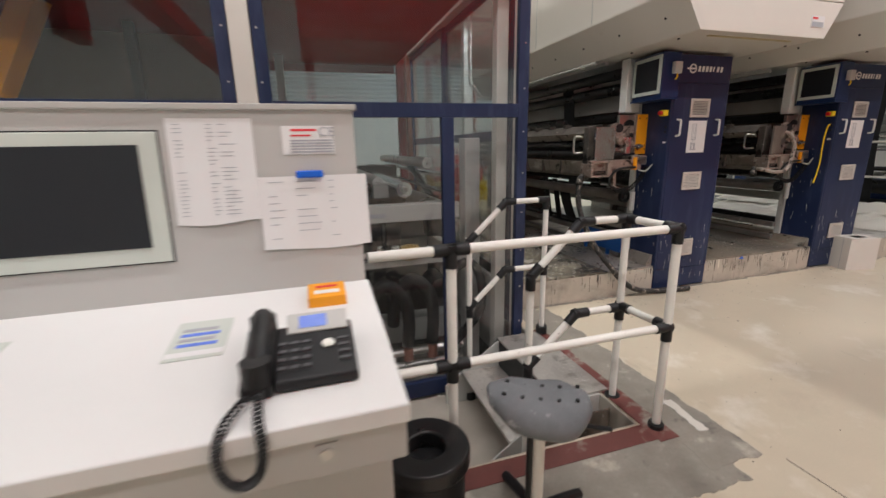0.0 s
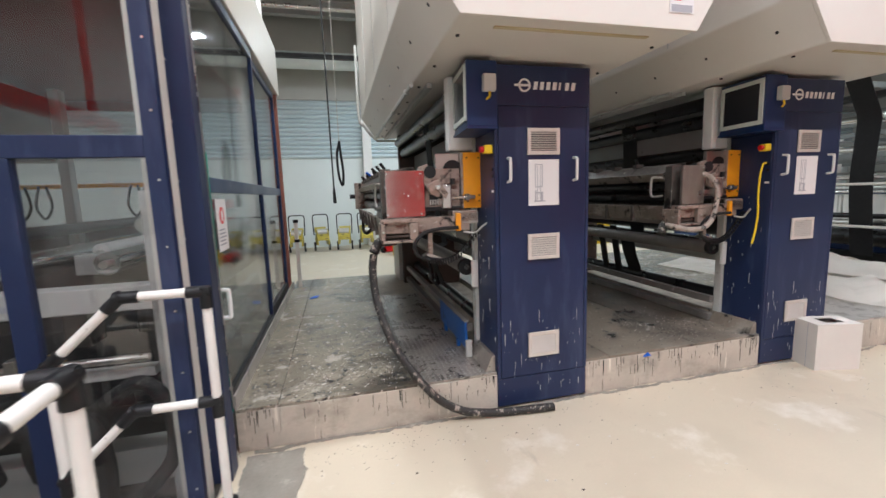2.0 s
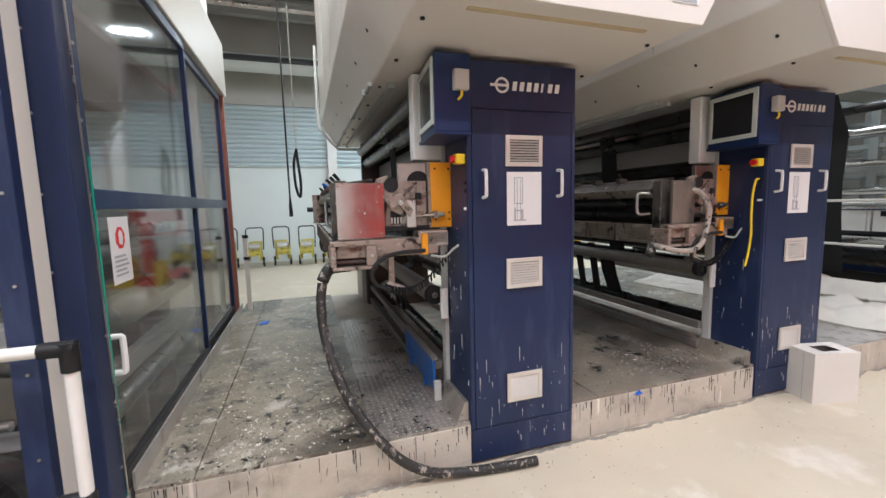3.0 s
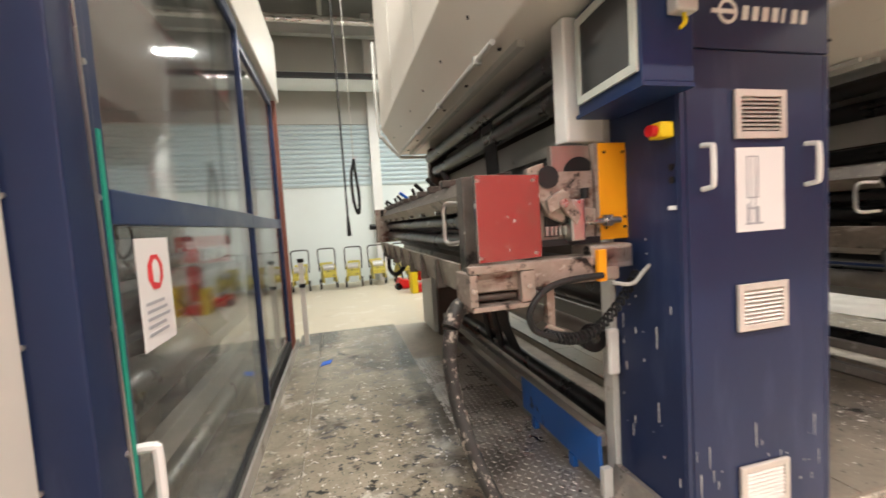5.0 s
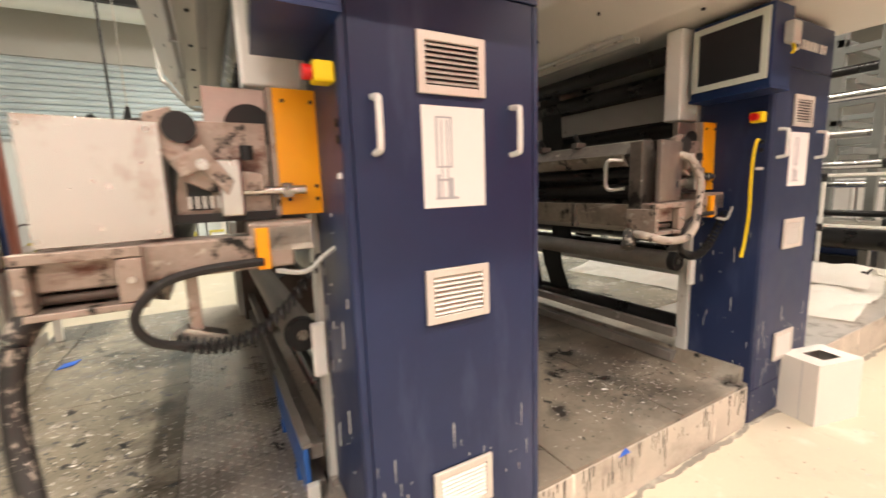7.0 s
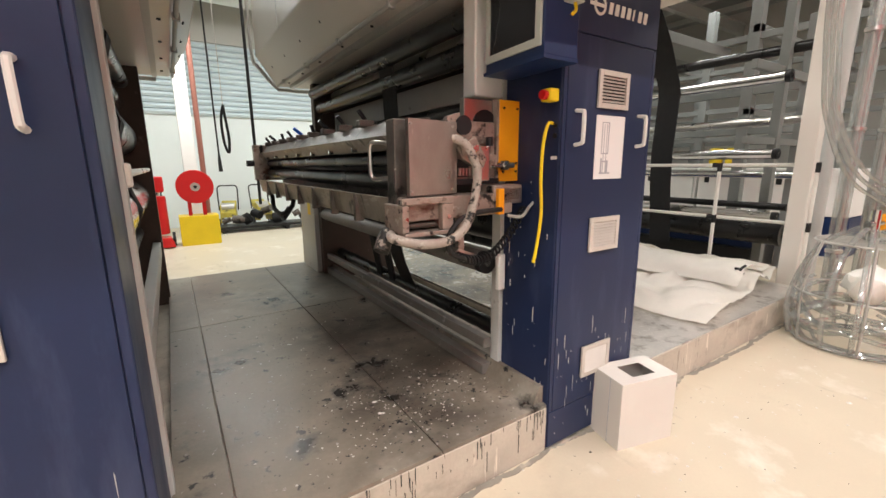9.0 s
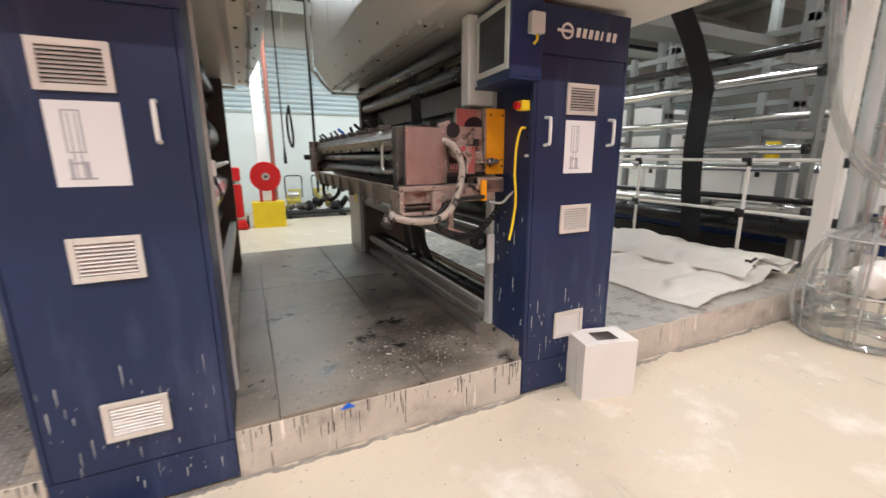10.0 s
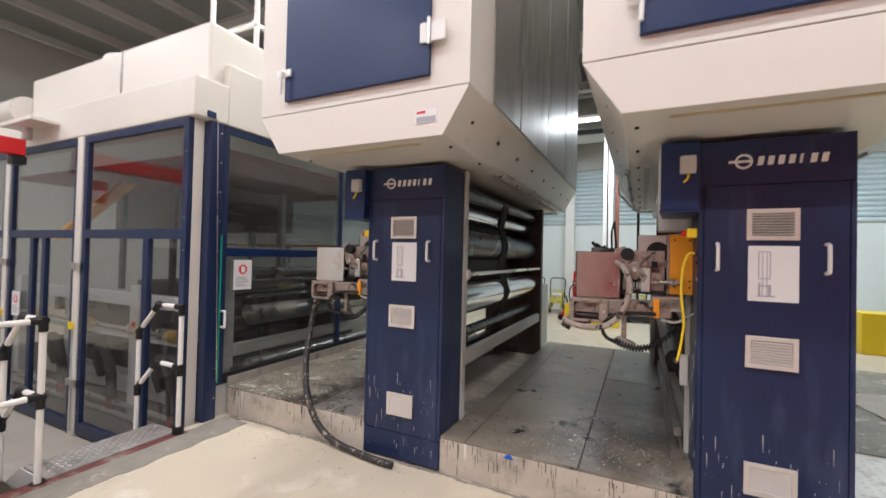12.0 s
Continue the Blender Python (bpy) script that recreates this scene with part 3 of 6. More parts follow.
flakes("pale_paint_scraps", ((2.8, 4.1, 0.4, 0.3, DZ, 320), (2.75, 5.2, 0.45, 0.9, DZ, 200), (5.5, 4.1, 0.3, 0.2, DZ, 260), (5.1, 4.8, 0.5, 0.8, DZ, 150)), 0.008, CARD, 22, "scattered pale scraps of dried paint on the platform decks")
flakes("floor_crumbs", ((2.6, 3.5, 0.5, 0.1, 0, 160), (4.2, 3.45, 1.3, 0.16, 0, 130), (4.5, 2.6, 2.0, 0.6, 0, 60), (7.2, 3.3, 0.8, 0.25, 0, 60), (2.6, 1.7, 1.2, 0.6, 0, 40)), 0.0065, BROWN_PLATE, 23, "small dark crumbs along the foot of the platforms")
flakes("floor_chips", ((7.0, 3.2, 0.9, 0.25, 0, 70), (4.4, 3.3, 1.6, 0.3, 0, 60), (8.5, 3.2, 0.8, 0.3, 0, 70)), 0.012, CARD, 24, "pale plaster chips on the cream floor")


# ---- blue machine cabinet ----
def cabinet():
    cx0, cx1, y0, y1, top = 3.675, 4.36, 3.68, 4.05, 2.29
    t = thing("machine_cabinet", (4.018, 3.86, 0), "tall dark blue machine control cabinet with paint drips", "cabinet", "blue machine cabinets")
    part("body", B(cx0, cx1, y0 + 0.012, y1, 0.012, top), BLUE, t, bevel=0.006)
    part("top_panel", B(cx0 + 0.003, cx1 - 0.003, y0, y0 + 0.011, 2.04, top - 0.003), BLUE, t, bevel=0.003)
    door = part("door", B(cx0 + 0.028, cx1 - 0.028, y0, y0 + 0.011, 0.225, 2.034), BLUE, t, bevel=0.003)
    part("plinth_panel", B(cx0 + 0.006, cx1 - 0.006, y0 + 0.002, y0 + 0.011, 0.02, 0.218), BLUE, t, bevel=0.003)
    for x in (cx0 + 0.002, cx1 - 0.024):
        part("door_stile", B(x, x + 0.022, y0 + 0.001, y0 + 0.011, 0.225, 2.034), BLUE, t, bevel=0.002)
    for z0, z1 in ((1.73, 1.90), (1.04, 1.212), (0.357, 0.53)):
        v = part("vent_grille", B(3.90, 4.13, y0 - 0.004, y0 - 0.001, z0, z1), BLACK_PLASTIC, t)
        for a, b, c, d in frame_bars(3.90, 4.13, z0, z1, 0.024):
            part("grille_frame", B(a, b, y0 - 0.016, y0 - 0.004, c, d), VENT, v, bevel=0.002)
        n = 8
        for k in range(n):
            zz = z0 + 0.028 + k * (z1 - z0 - 0.052) / n
            part("slat", P([(y0 - 0.0045, zz + 0.0118), (y0 - 0.016, zz + 0.0015), (y0 - 0.0155, zz), (y0 - 0.0045, zz + 0.0098)], "x", 3.925, 4.105), VENT, v)
    plate = part("drawing_plate", B(3.91, 4.13, y0 - 0.003, y0 - 0.0005, 1.40, 1.70), PAPER, t, "white plate with a line drawing of the machine")
    for a, b, c, d in ((3.955, 3.96, 1.52, 1.67), (4.005, 4.01, 1.52, 1.67), (3.955, 4.01, 1.665, 1.67), (3.955, 4.01, 1.52, 1.525), (3.972, 3.976, 1.43, 1.66), (3.992, 3.996, 1.43, 1.66), (3.95, 4.03, 1.425, 1.432), (3.955, 3.965, 1.43, 1.50), (3.998, 4.012, 1.43, 1.49), (3.965, 4.0, 1.48, 1.487)):
        part("drawn_line", B(a, b, y0 - 0.0042, y0 - 0.0032, c, d), INK, plate)
    for x in (3.765, 4.24):
        h = [(x, y0, 1.56), (x, y0 - 0.035, 1.565), (x, y0 - 0.045, 1.58), (x, y0 - 0.045, 1.69), (x, y0 - 0.035, 1.705), (x, y0, 1.71)]
        part("handle", T(h, 0.0095, 8, 3), WHITE, t, "pale bent pull handle")
    # maker's mark as plain shapes: a ring with a bar, and a row of slanted bars
    mark = part("maker_mark", ring(bmesh.new(), (3.885, y0 - 0.001, 2.165), (0, -1, 0), 0.042, 0.012, 0.003), WHITE, t, "white ring-shaped maker's mark")
    part("mark_bar", B(3.815, 3.915, y0 - 0.0045, y0 - 0.0012, 2.158, 2.172), WHITE, mark)
    for k in range(7):
        x = 3.945 + k * 0.045
        w = 0.012 if k == 4 else 0.026
        part("mark_block", P([(x, 2.14), (x + w, 2.14), (x + w + 0.008, 2.188), (x + 0.008, 2.188)], "y", y0 - 0.004, y0 - 0.001), WHITE, mark)
    # screen housing on the side that faces the walkway
    sh = part("screen_housing", P([(3.674, 3.615), (3.478, 3.615), (3.515, 4.02), (3.674, 4.02)], "z", 1.90, top - 0.004), BLUE_CLEAN, t, "blue screen housing", bevel=0.004)
    part("housing_lip", P([(3.674, 3.61), (3.472, 3.61), (3.505, 4.025), (3.674, 4.025)], "z", 1.885, 1.899), BLUE_CLEAN, sh)
    q = Vector((3.515 - 3.478, 4.02 - 3.615, 0)).normalized()
    nrm = Vector((-q.y, q.x, 0))
    org = Vector((3.478, 3.615, 0))

    def slab(u0, u1, z0, z1, d0, d1):
        bm = bmesh.new()
        pts = [org + q * u + nrm * d for u, d in ((u0, d0), (u1, d0), (u1, d1), (u0, d1))]
        return prism(bm, [(p.x, p.y) for p in pts], "z", z0, z1)
    part("screen_glass", slab(0.045, 0.365, 1.965, 2.235, 0.002, 0.006), SCREEN, sh, "dark touch screen")
    for a, b, c, d in frame_bars(0.015, 0.395, 1.935, 2.265, 0.03):
        part("screen_bezel", slab(a, b, c, d, 0.001, 0.012), BEZEL, sh, "pale metal bezel")
    jb = part("junction_box", B(3.572, 3.652, 3.57, 3.614, 2.10, 2.20), GREY_PAINT, t, "small grey junction box", bevel=0.008)
    part("cable_tag", T([(3.615, 3.59, 2.10), (3.61, 3.58, 2.07), (3.59, 3.58, 2.05)], 0.007, 6), YELLOW, jb, "yellow plastic tag")
    es = part("emergency_stop", B(3.618, 3.674, 3.70, 3.76, 1.745, 1.80), YELLOW, t, "yellow emergency stop box with a red button", bevel=0.008)
    part("stop_button", C((3.618, 3.73, 1.772), (3.594, 3.73, 1.772), 0.02, 14), RED, es, "red button")
    for z in (1.60, 1.645):
        part("plug_hole", C((3.674, 3.715, z), (3.668, 3.715, z), 0.012, 12), BLACK_PLASTIC, t)
    part("side_label", B(3.671, 3.674, 3.70, 3.735, 1.495, 1.51), PAPER, t, "small white label")
    bm = bmesh.new()
    random.seed(5)
    for k in range(90):
        h = 0.004 + 0.09 * random.random() ** 3
        w = random.uniform(0.0006, 0.0024)
        z = random.uniform(0.08, 0.6) if k % 3 else random.uniform(0.3, 1.4)
        c = random.uniform(3.70, 4.33)
        out = [(c - w, z + h), (c - w * 0.4, z + h * 1.05), (c + w * 0.9, z + h * 0.9), (c + w * 0.5, z + h * 0.3), (c + w * 0.1, z), (c - w * 0.5, z + h * 0.25)]
        if k % 3 == 0:
            out = [(3.70 + (a - 3.70) * 0.5, b) for a, b in out]
            prism(bm, out, "x", 3.6715, 3.6755)
        else:
            prism(bm, out, "y", y0 - 0.0018, y0 + 0.001)
    drips = part("dried_paint", bm, GREY_PAINT, t, "dried white paint drips")
    drips["kind"] = "stuff"
    return t


cab1 = cabinet()
cab2 = copy_thing(cab1, Matrix.Translation((4.018 + DX, 3.86, 0)))


# ---- hood above each machine ----
def hood():
    t = thing("dryer_hood", (3.95, 5.2, 2.32), "large cream steel hood with a blue door hanging above a machine", "hood", "cream machine hoods")
    y0, y1 = 3.09, 7.35
    prof = [(3.29, 2.32), (4.61, 2.32), (4.78, 2.60), (4.78, 5.35), (3.10, 5.35), (3.10, 2.60)]
    part("shell", P(prof, "y", y0 + 0.02, y1), CREAM, t, bevel=0.012)
    part("front_lower_panel", P([(3.285, 2.318), (4.615, 2.318), (4.783, 2.598), (3.097, 2.598)], "y", y0, y0 + 0.022), CREAM, t, bevel=0.004)
    part("front_upper_panel", P([(3.097, 2.604), (4.783, 2.604), (4.783, 5.35), (3.097, 5.35)], "y", y0, y0 + 0.022), CREAM, t, bevel=0.004)
    d = part("hood_door", B(3.36, 4.53, y0 - 0.03, y0 - 0.002, 2.68, 3.95), BLUE_CLEAN, t, "dark blue hinged hood door", bevel=0.006)
    for z in (2.93, 3.7):
        hg = part("hinge", B(4.47, 4.64, y0 - 0.045, y0 - 0.031, z - 0.06, z + 0.06), WHITE, d, "white steel hinge", bevel=0.004)
        part("hinge_pin", C((4.535, y0 - 0.05, z - 0.08), (4.535, y0 - 0.05, z + 0.08), 0.014, 10), STEEL, d)
    lock = part("latch", B(3.30, 3.43, y0 - 0.05, y0 - 0.031, 2.85, 2.90), WHITE, d, "white latch lever", bevel=0.005)
    part("latch_lever", T([(3.37, y0 - 0.05, 2.875), (3.37, y0 - 0.075, 2.86), (3.365, y0 - 0.075, 2.72)], 0.012, 8), WHITE, d)
    lab = part("type_plate", B(4.43, 4.58, y0 - 0.004, y0 - 0.001, 2.40, 2.485), PAPER, t, "small printed type plate")
    part("plate_print", B(4.44, 4.57, y0 - 0.0052, y0 - 0.0042, 2.405, 2.44), INK, lab)
    part("plate_print", B(4.44, 4.50, y0 - 0.0052, y0 - 0.0042, 2.46, 2.475), PINK_INK, lab)
    part("underside_seam", B(3.5, 4.4, 3.2, 3.225, 2.312, 2.319), SEALANT, t, "yellowed sealing strip")
    for a, c in ((3.5, 4.15), (4.18, 5.21), (5.24, 6.27), (6.30, 7.3)):
        part("cladding_panel", B(4.782, 4.79, a, c, 2.63, 5.3), GALV, t, "dull galvanised side panel")
    # seams and bolts on both flanks
    for y in (4.16, 5.22, 6.28):
        for x in (3.097, 4.781):
            part("seam", B(x, x + 0.003, y, y + 0.012, 2.62, 5.3), GREY_PAINT, t)
    for sx, bx_ in ((-1, 3.29), (1, 4.61)):
        for y in np.arange(3.35, 7.2, 0.53):
            px = bx_ + sx * 0.085
            part("bolt", C((px, y, 2.46), (px + sx * 0.010, y, 2.455), 0.011, 8), BLACK_PLASTIC, t)
            part("bolt", C((bx_ - sx * 0.06, y, 2.32), (bx_ - sx * 0.06, y, 2.311), 0.011, 8), BLACK_PLASTIC, t)
        part("edge_pipe", C((bx_ + sx * 0.02, 4.3, 2.30), (bx_ + sx * 0.02, 7.2, 2.30), 0.014, 10), GREY_PAINT, t, "thin grey pipe")
        part("edge_angle", B(bx_ - sx * 0.12 - 0.02, bx_ - sx * 0.12 + 0.02, 4.3, 7.2, 2.285, 2.319), GREY_PAINT, t)
        for y in (4.5, 5.3, 6.1, 6.9):
            part("pipe_clip", B(bx_ + sx * 0.02 - 0.02, bx_ + sx * 0.02 + 0.02, y, y + 0.03, 2.28, 2.319), GREY_PAINT, t)
    part("end_pipe", T([(3.07, y1 + 0.03, 3.6), (3.07, y1 + 0.03, 2.66), (3.13, y1 + 0.03, 2.50), (3.30, y1 + 0.03, 2.31), (3.42, y1 + 0.03, 2.295), (4.5, y1 + 0.03, 2.295)], 0.02, 8), GREY_PAINT, t, "grey pipe bent round the hood's end")
    return t


hood1 = hood()
hood2 = copy_thing(hood1, Matrix.Translation((3.95 + DX, 5.2, 2.32)))


# ---- coating machine between cabinet and far frame ----
def roller(t, x, z, r, mat, y0=4.14, y1=6.9, name="roller", axle=True):
    ro = part(name, C((x, y0, z), (x, y1, z), r, 24), mat, t)
    if axle:
        part("axle", C((x, y0 - 0.05, z), (x, y1 + 0.05, z), r * 0.35, 10), STEEL, ro)
    return ro


def machine():
    t = thing("coating_machine", (4.0, 5.5, 0.2), "coating machine with dark rollers and a steel side frame", "machine", "coating machines")
    part("near_frame", B(3.652, 4.375, 4.052, 4.12, 0.24, 2.31), GREY_PAINT, t, "grey painted side frame", bevel=0.005)
    part("far_frame", B(3.55, 4.375, 6.92, 7.02, 0.2, 2.31), BROWN_PLATE, t, "brown side frame", bevel=0.005)
    part("far_cover", B(3.5, 4.34, 7.02, 7.6, 0.27, 1.2), GREY_PAINT, t, bevel=0.008)
    part("warning_label", B(3.495, 3.499, 7.15, 7.25, 0.92, 1.06), YELLOW, t, "yellow warning label")
    part("back_sheet", B(3.95, 3.98, 4.13, 6.91, 1.02, 2.2), BROWN_PLATE, t)
    part("upper_bracket", B(3.48, 3.66, 4.06, 4.16, 1.80, 2.31), WHITE, t, "white bracket", bevel=0.012)
    part("bearing_block", B(3.618, 3.668, 4.02, 4.05, 0.80, 1.0), WHITE, t, "white bearing block", bevel=0.01)
    part("roller_cap", C((3.60, 4.09, 0.945), (3.60, 4.138, 0.945), 0.062, 20), WEB, t, "black roller end cap", bevel=0.006)
    part("base_rail", B(3.59, 3.64, 4.1, 6.95, 0.44, 0.50), RAIL_GREY, t, "grey base rail", bevel=0.006)
    part("base_rail", B(4.30, 4.36, 4.1, 6.95, 0.69, 0.80), GREY_PAINT, t, "grey base rail", bevel=0.006)
    part("sill_rail", B(3.58, 3.64, 4.1, 6.95, 0.28, 0.34), RAIL_GREY, t)
    part("grey_panel", B(3.76, 3.78, 4.14, 6.9, 1.85, 2.02), GREY_PAINT, t, "grey cross panel")
    for x, z, r, m in ((3.55, 2.20, 0.055, DARK_ROLL), (3.62, 2.06, 0.06, DARK_ROLL), (3.80, 2.18, 0.07, STEEL), (3.73, 1.78, 0.055, DARK_ROLL), (4.24, 2.18, 0.06, DARK_ROLL), (4.18, 2.0, 0.07, CHROME),
                       (4.15, 1.72, 0.15, DARK_ROLL), (4.17, 1.22, 0.16, CHROME), (3.80, 1.15, 0.12, DARK_ROLL), (3.60, 0.945, 0.06, RAIL_GREY), (3.75, 0.50, 0.05, DARK_ROLL), (4.2, 0.9, 0.05, DARK_ROLL)):
        roller(t, x, z, r, m)
    part("guide_bar", C((4.345, 4.12, 1.45), (4.345, 6.92, 1.45), 0.018, 10), STEEL, t, "bright guide bar")
    part("guide_holder", B(4.31, 4.39, 4.09, 4.16, 1.41, 1.49), CREAM, t, bevel=0.01)
    # black web led over the rollers
    web = [(3.70, 2.27), (3.56, 2.14), (3.585, 1.98), (3.60, 1.7), (3.66, 1.3), (3.72, 1.0), (3.58, 0.92), (3.62, 0.75), (3.70, 0.55)]
    part("web", P([(a, b) for a, b in web] + [(a + 0.006, b) for a, b in web[::-1]], "y", 5.1, 5.32), WEB, t, "black web strap")
    part("web", P([(4.25, 2.25), (4.31, 2.17), (4.25, 1.95), (4.31, 1.72), (4.25, 1.5), (4.34, 1.22), (4.28, 1.05), (4.2, 0.95), (4.19, 0.95), (4.27, 1.06), (4.33, 1.22), (4.24, 1.5), (4.30, 1.72), (4.24, 1.95), (4.30, 2.17), (4.24, 2.25)], "y", 5.3, 5.5), WEB, t, "black web strap")
    for y in (5.45, 5.7):
        part("strap", P([(3.60, 1.05), (3.70, 0.5), (3.72, 0.5), (3.62, 1.05)], "y", y, y + 0.1), WEB, t)
    return t


mach1 = machine()
mach2 = copy_thing(mach1, Matrix.Translation((4.0 + DX, 5.5, 0.2)))


# ---- coating head that hangs out over the walkway ----
def head():
    t = thing("coating_unit", (3.3, 5.3, 1.2), "paint-caked coating head on an arm with stainless end plate", "machine", "coating heads")
    ep = part("end_plate", P([(2.99, 3.84), (3.255, 3.893), (3.252, 3.913), (2.986, 3.86)], "z", 1.352, 1.655), MIRROR_STEEL, t, "polished stainless end plate", bevel=0.0015)
    for u in (0.03, 0.9):
        for z in (1.37, 1.635):
            x, y = 2.99 + 0.265 * u, 3.84 + 0.053 * u
            part("screw", C((x, y, z), (x + 0.001, y - 0.006, z), 0.006, 8), STEEL, ep)
    part("end_block", B(2.968, 3.06, 3.925, 4.0, 1.30, 1.66), GUNK, t, bevel=0.006)
    part("arch_handle", T([(3.0, 4.05, 1.42), (2.955, 4.12, 1.42), (2.95, 4.13, 1.5), (2.955, 4.12, 1.57), (3.0, 4.06, 1.57)], 0.010, 8), STEEL, t)
    part("far_block", B(2.93, 3.2, 6.95, 7.05, 1.33, 1.68), CAST, t, bevel=0.006)
    part("knob", C((2.93, 7.0, 1.5), (2.86, 7.0, 1.5), 0.03, 12), BLACK_PLASTIC, t)
    part("upper_beam", P([(3.0, 1.60), (3.06, 1.67), (3.22, 1.69), (3.22, 1.60)], "y", 4.05, 6.95), GUNK, t, "caked doctor blade beam", bevel=0.005)
    part("back_beam", B(3.18, 3.26, 4.05, 6.95, 1.30, 1.62), GUNK, t, bevel=0.006)
    part("blade", P([(2.98, 1.60), (3.0, 1.60), (3.05, 1.54), (3.03, 1.54)], "y", 4.06, 6.94), SMEARED, t)
    roller(t, 3.08, 1.50, 0.035, DARK_ROLL, 4.05, 6.95)
    roller(t, 3.09, 1.40, 0.045, DARK_ROLL, 4.05, 6.95)
    part("tray", P([(2.96, 1.34), (2.985, 1.22), (3.22, 1.16), (3.24, 1.30), (3.22, 1.30), (3.20, 1.18), (3.0, 1.235), (2.975, 1.34)], "y", 4.0, 7.0), SMEARED, t, "paint-caked drip tray", bevel=0.003)
    random.seed(9)
    for k in range(9):
        y = 4.4 + k * 0.3
        part("clamp", B(3.02, 3.1, y, y + 0.05, 1.665, 1.70), GUNK, t, bevel=0.006)
        part("clamp_screw", C((3.06, y + 0.025, 1.70), (3.03 + random.uniform(-0.03, 0.02), y + 0.02, 1.745), 0.012, 8), BLACK_PLASTIC if k != 4 else BLUE_CLIP, t)
    # arm and castings at the near end
    part("arm_beam", B(2.975, 3.56, 3.86, 3.98, 1.245, 1.345), CAST, t, "grubby cast arm", bevel=0.01)
    # open channel at the arm's nose with rusty rollers in it
    part("nose_plate", B(2.945, 3.19, 3.825, 3.858, 1.318, 1.345), CAST, t, bevel=0.004)
    part("nose_plate", B(2.955, 3.19, 3.825, 3.99, 1.186, 1.204), CAST, t, bevel=0.004)
    part("nose_cheek", B(2.945, 2.975, 3.825, 3.99, 1.206, 1.316), CAST, t, bevel=0.004)
    part("nose_cheek", B(3.135, 3.19, 3.825, 3.858, 1.206, 1.316), CAST, t, bevel=0.004)
    part("nose_back", B(2.977, 3.19, 3.975, 3.989, 1.206, 1.243), BROWN_PLATE, t)
    for k in range(2):
        part("nose_roller", C((2.978, 3.88, 1.226 + 0.034 * k), (3.133, 3.88, 1.226 + 0.034 * k), 0.013, 10), BROWN_PLATE, t, "rusty roller")
    for x in (2.96, 3.165):
        part("nose_bolt", C((x, 3.825, 1.262), (x, 3.816, 1.262), 0.009, 6), STEEL, t)
    part("slide_block", B(3.44, 3.62, 3.86, 4.0, 1.30, 1.38), CAST, t, bevel=0.01)
    part("bracket", P([(3.22, 1.68), (3.285, 1.70), (3.30, 1.62), (3.36, 1.54), (3.50, 1.52), (3.50, 1.47), (3.36, 1.47), (3.30, 1.50), (3.25, 1.58), (3.21, 1.60)], "y", 3.91, 3.945), CAST, t, "curved cast bracket", bevel=0.005)
    part("bracket_pin", C((3.30, 3.9, 1.645), (3.30, 4.05, 1.645), 0.042, 14), BLACK_PLASTIC, t)
    part("side_plate", P([(3.30, 1.67), (3.52, 1.67), (3.52, 1.40), (3.27, 1.40), (3.27, 1.45)], "y", 3.955, 3.975), CAST, t, bevel=0.003)
    part("gap_block", B(3.26, 3.53, 3.93, 3.952, 1.385, 1.41), BLACK_PLASTIC, t)
    part("clevis", B(3.38, 3.44, 3.89, 3.95, 1.40, 1.56), STEEL, t, bevel=0.008)
    part("adjuster", C((3.42, 3.93, 1.47), (3.62, 3.93, 1.47), 0.014, 10), STEEL, t)
    part("adjuster_nut", C((3.55, 3.93, 1.47), (3.58, 3.93, 1.47), 0.025, 6), STEEL, t)
    part("back_plate", B(3.36, 3.53, 3.985, 4.02, 1.56, 1.775), DULL_STEEL, t, "dull steel box", bevel=0.004)
    oc = part("orange_cover", B(3.548, 3.69, 3.955, 4.045, 1.392, 1.778), ORANGE, t, "bright orange steel cover", bevel=0.004)
    part("cover_side", B(3.532, 3.547, 3.955, 4.045, 1.392, 1.778), CAST, oc)
    for z in (1.74, 1.48, 1.44):
        for x in (3.575, 3.66):
            part("cover_screw", C((x, 3.955, z), (x, 3.949, z), 0.006, 8), BLACK_PLASTIC, oc)
    sb = part("sensor_box", B(3.455, 3.49, 3.84, 3.9, 1.245, 1.365), ORANGE, t, "small orange sensor box", bevel=0.004)
    part("sensor_block", B(3.49, 3.62, 3.86, 3.91, 1.29, 1.37), STEEL, sb, bevel=0.006)
    # cables
    part("cable", T([(3.47, 3.84, 1.27), (3.32, 3.83, 1.265), (3.22, 3.82, 1.24), (3.16, 3.82, 1.17), (3.18, 3.83, 1.10), (3.26, 3.84, 1.06)], 0.012, 8), RUBBER, t)
    coil = [(3.24 + 0.40 * s, 3.86 + 0.02 * math.cos(s * 2 * math.pi * 22), 1.07 - 0.06 * math.sin(math.pi * s) + 0.20 * s * s + 0.02 * math.sin(s * 2 * math.pi * 22)) for s in np.linspace(0, 1, 200)]
    part("coiled_cable", T(coil, 0.0055, 5, 0), BLACK_PLASTIC, t, "black coiled cable")
    part("pale_cable", T([(3.50, 3.83, 1.24), (3.58, 3.82, 1.23), (3.64, 3.83, 1.27), (3.70, 3.85, 1.30)], 0.008, 6), PALE_HOSE, t)
    part("drop_rod", B(3.27, 3.30, 3.90, 3.93, 1.08, 1.245), CAST, t)
    part("wing", P([(3.22, 1.075), (3.26, 1.10), (3.36, 1.06), (3.33, 1.05)], "y", 3.88, 3.94), STEEL, t)
    for k in range(7):
        y = 4.35 + 0.37 * k
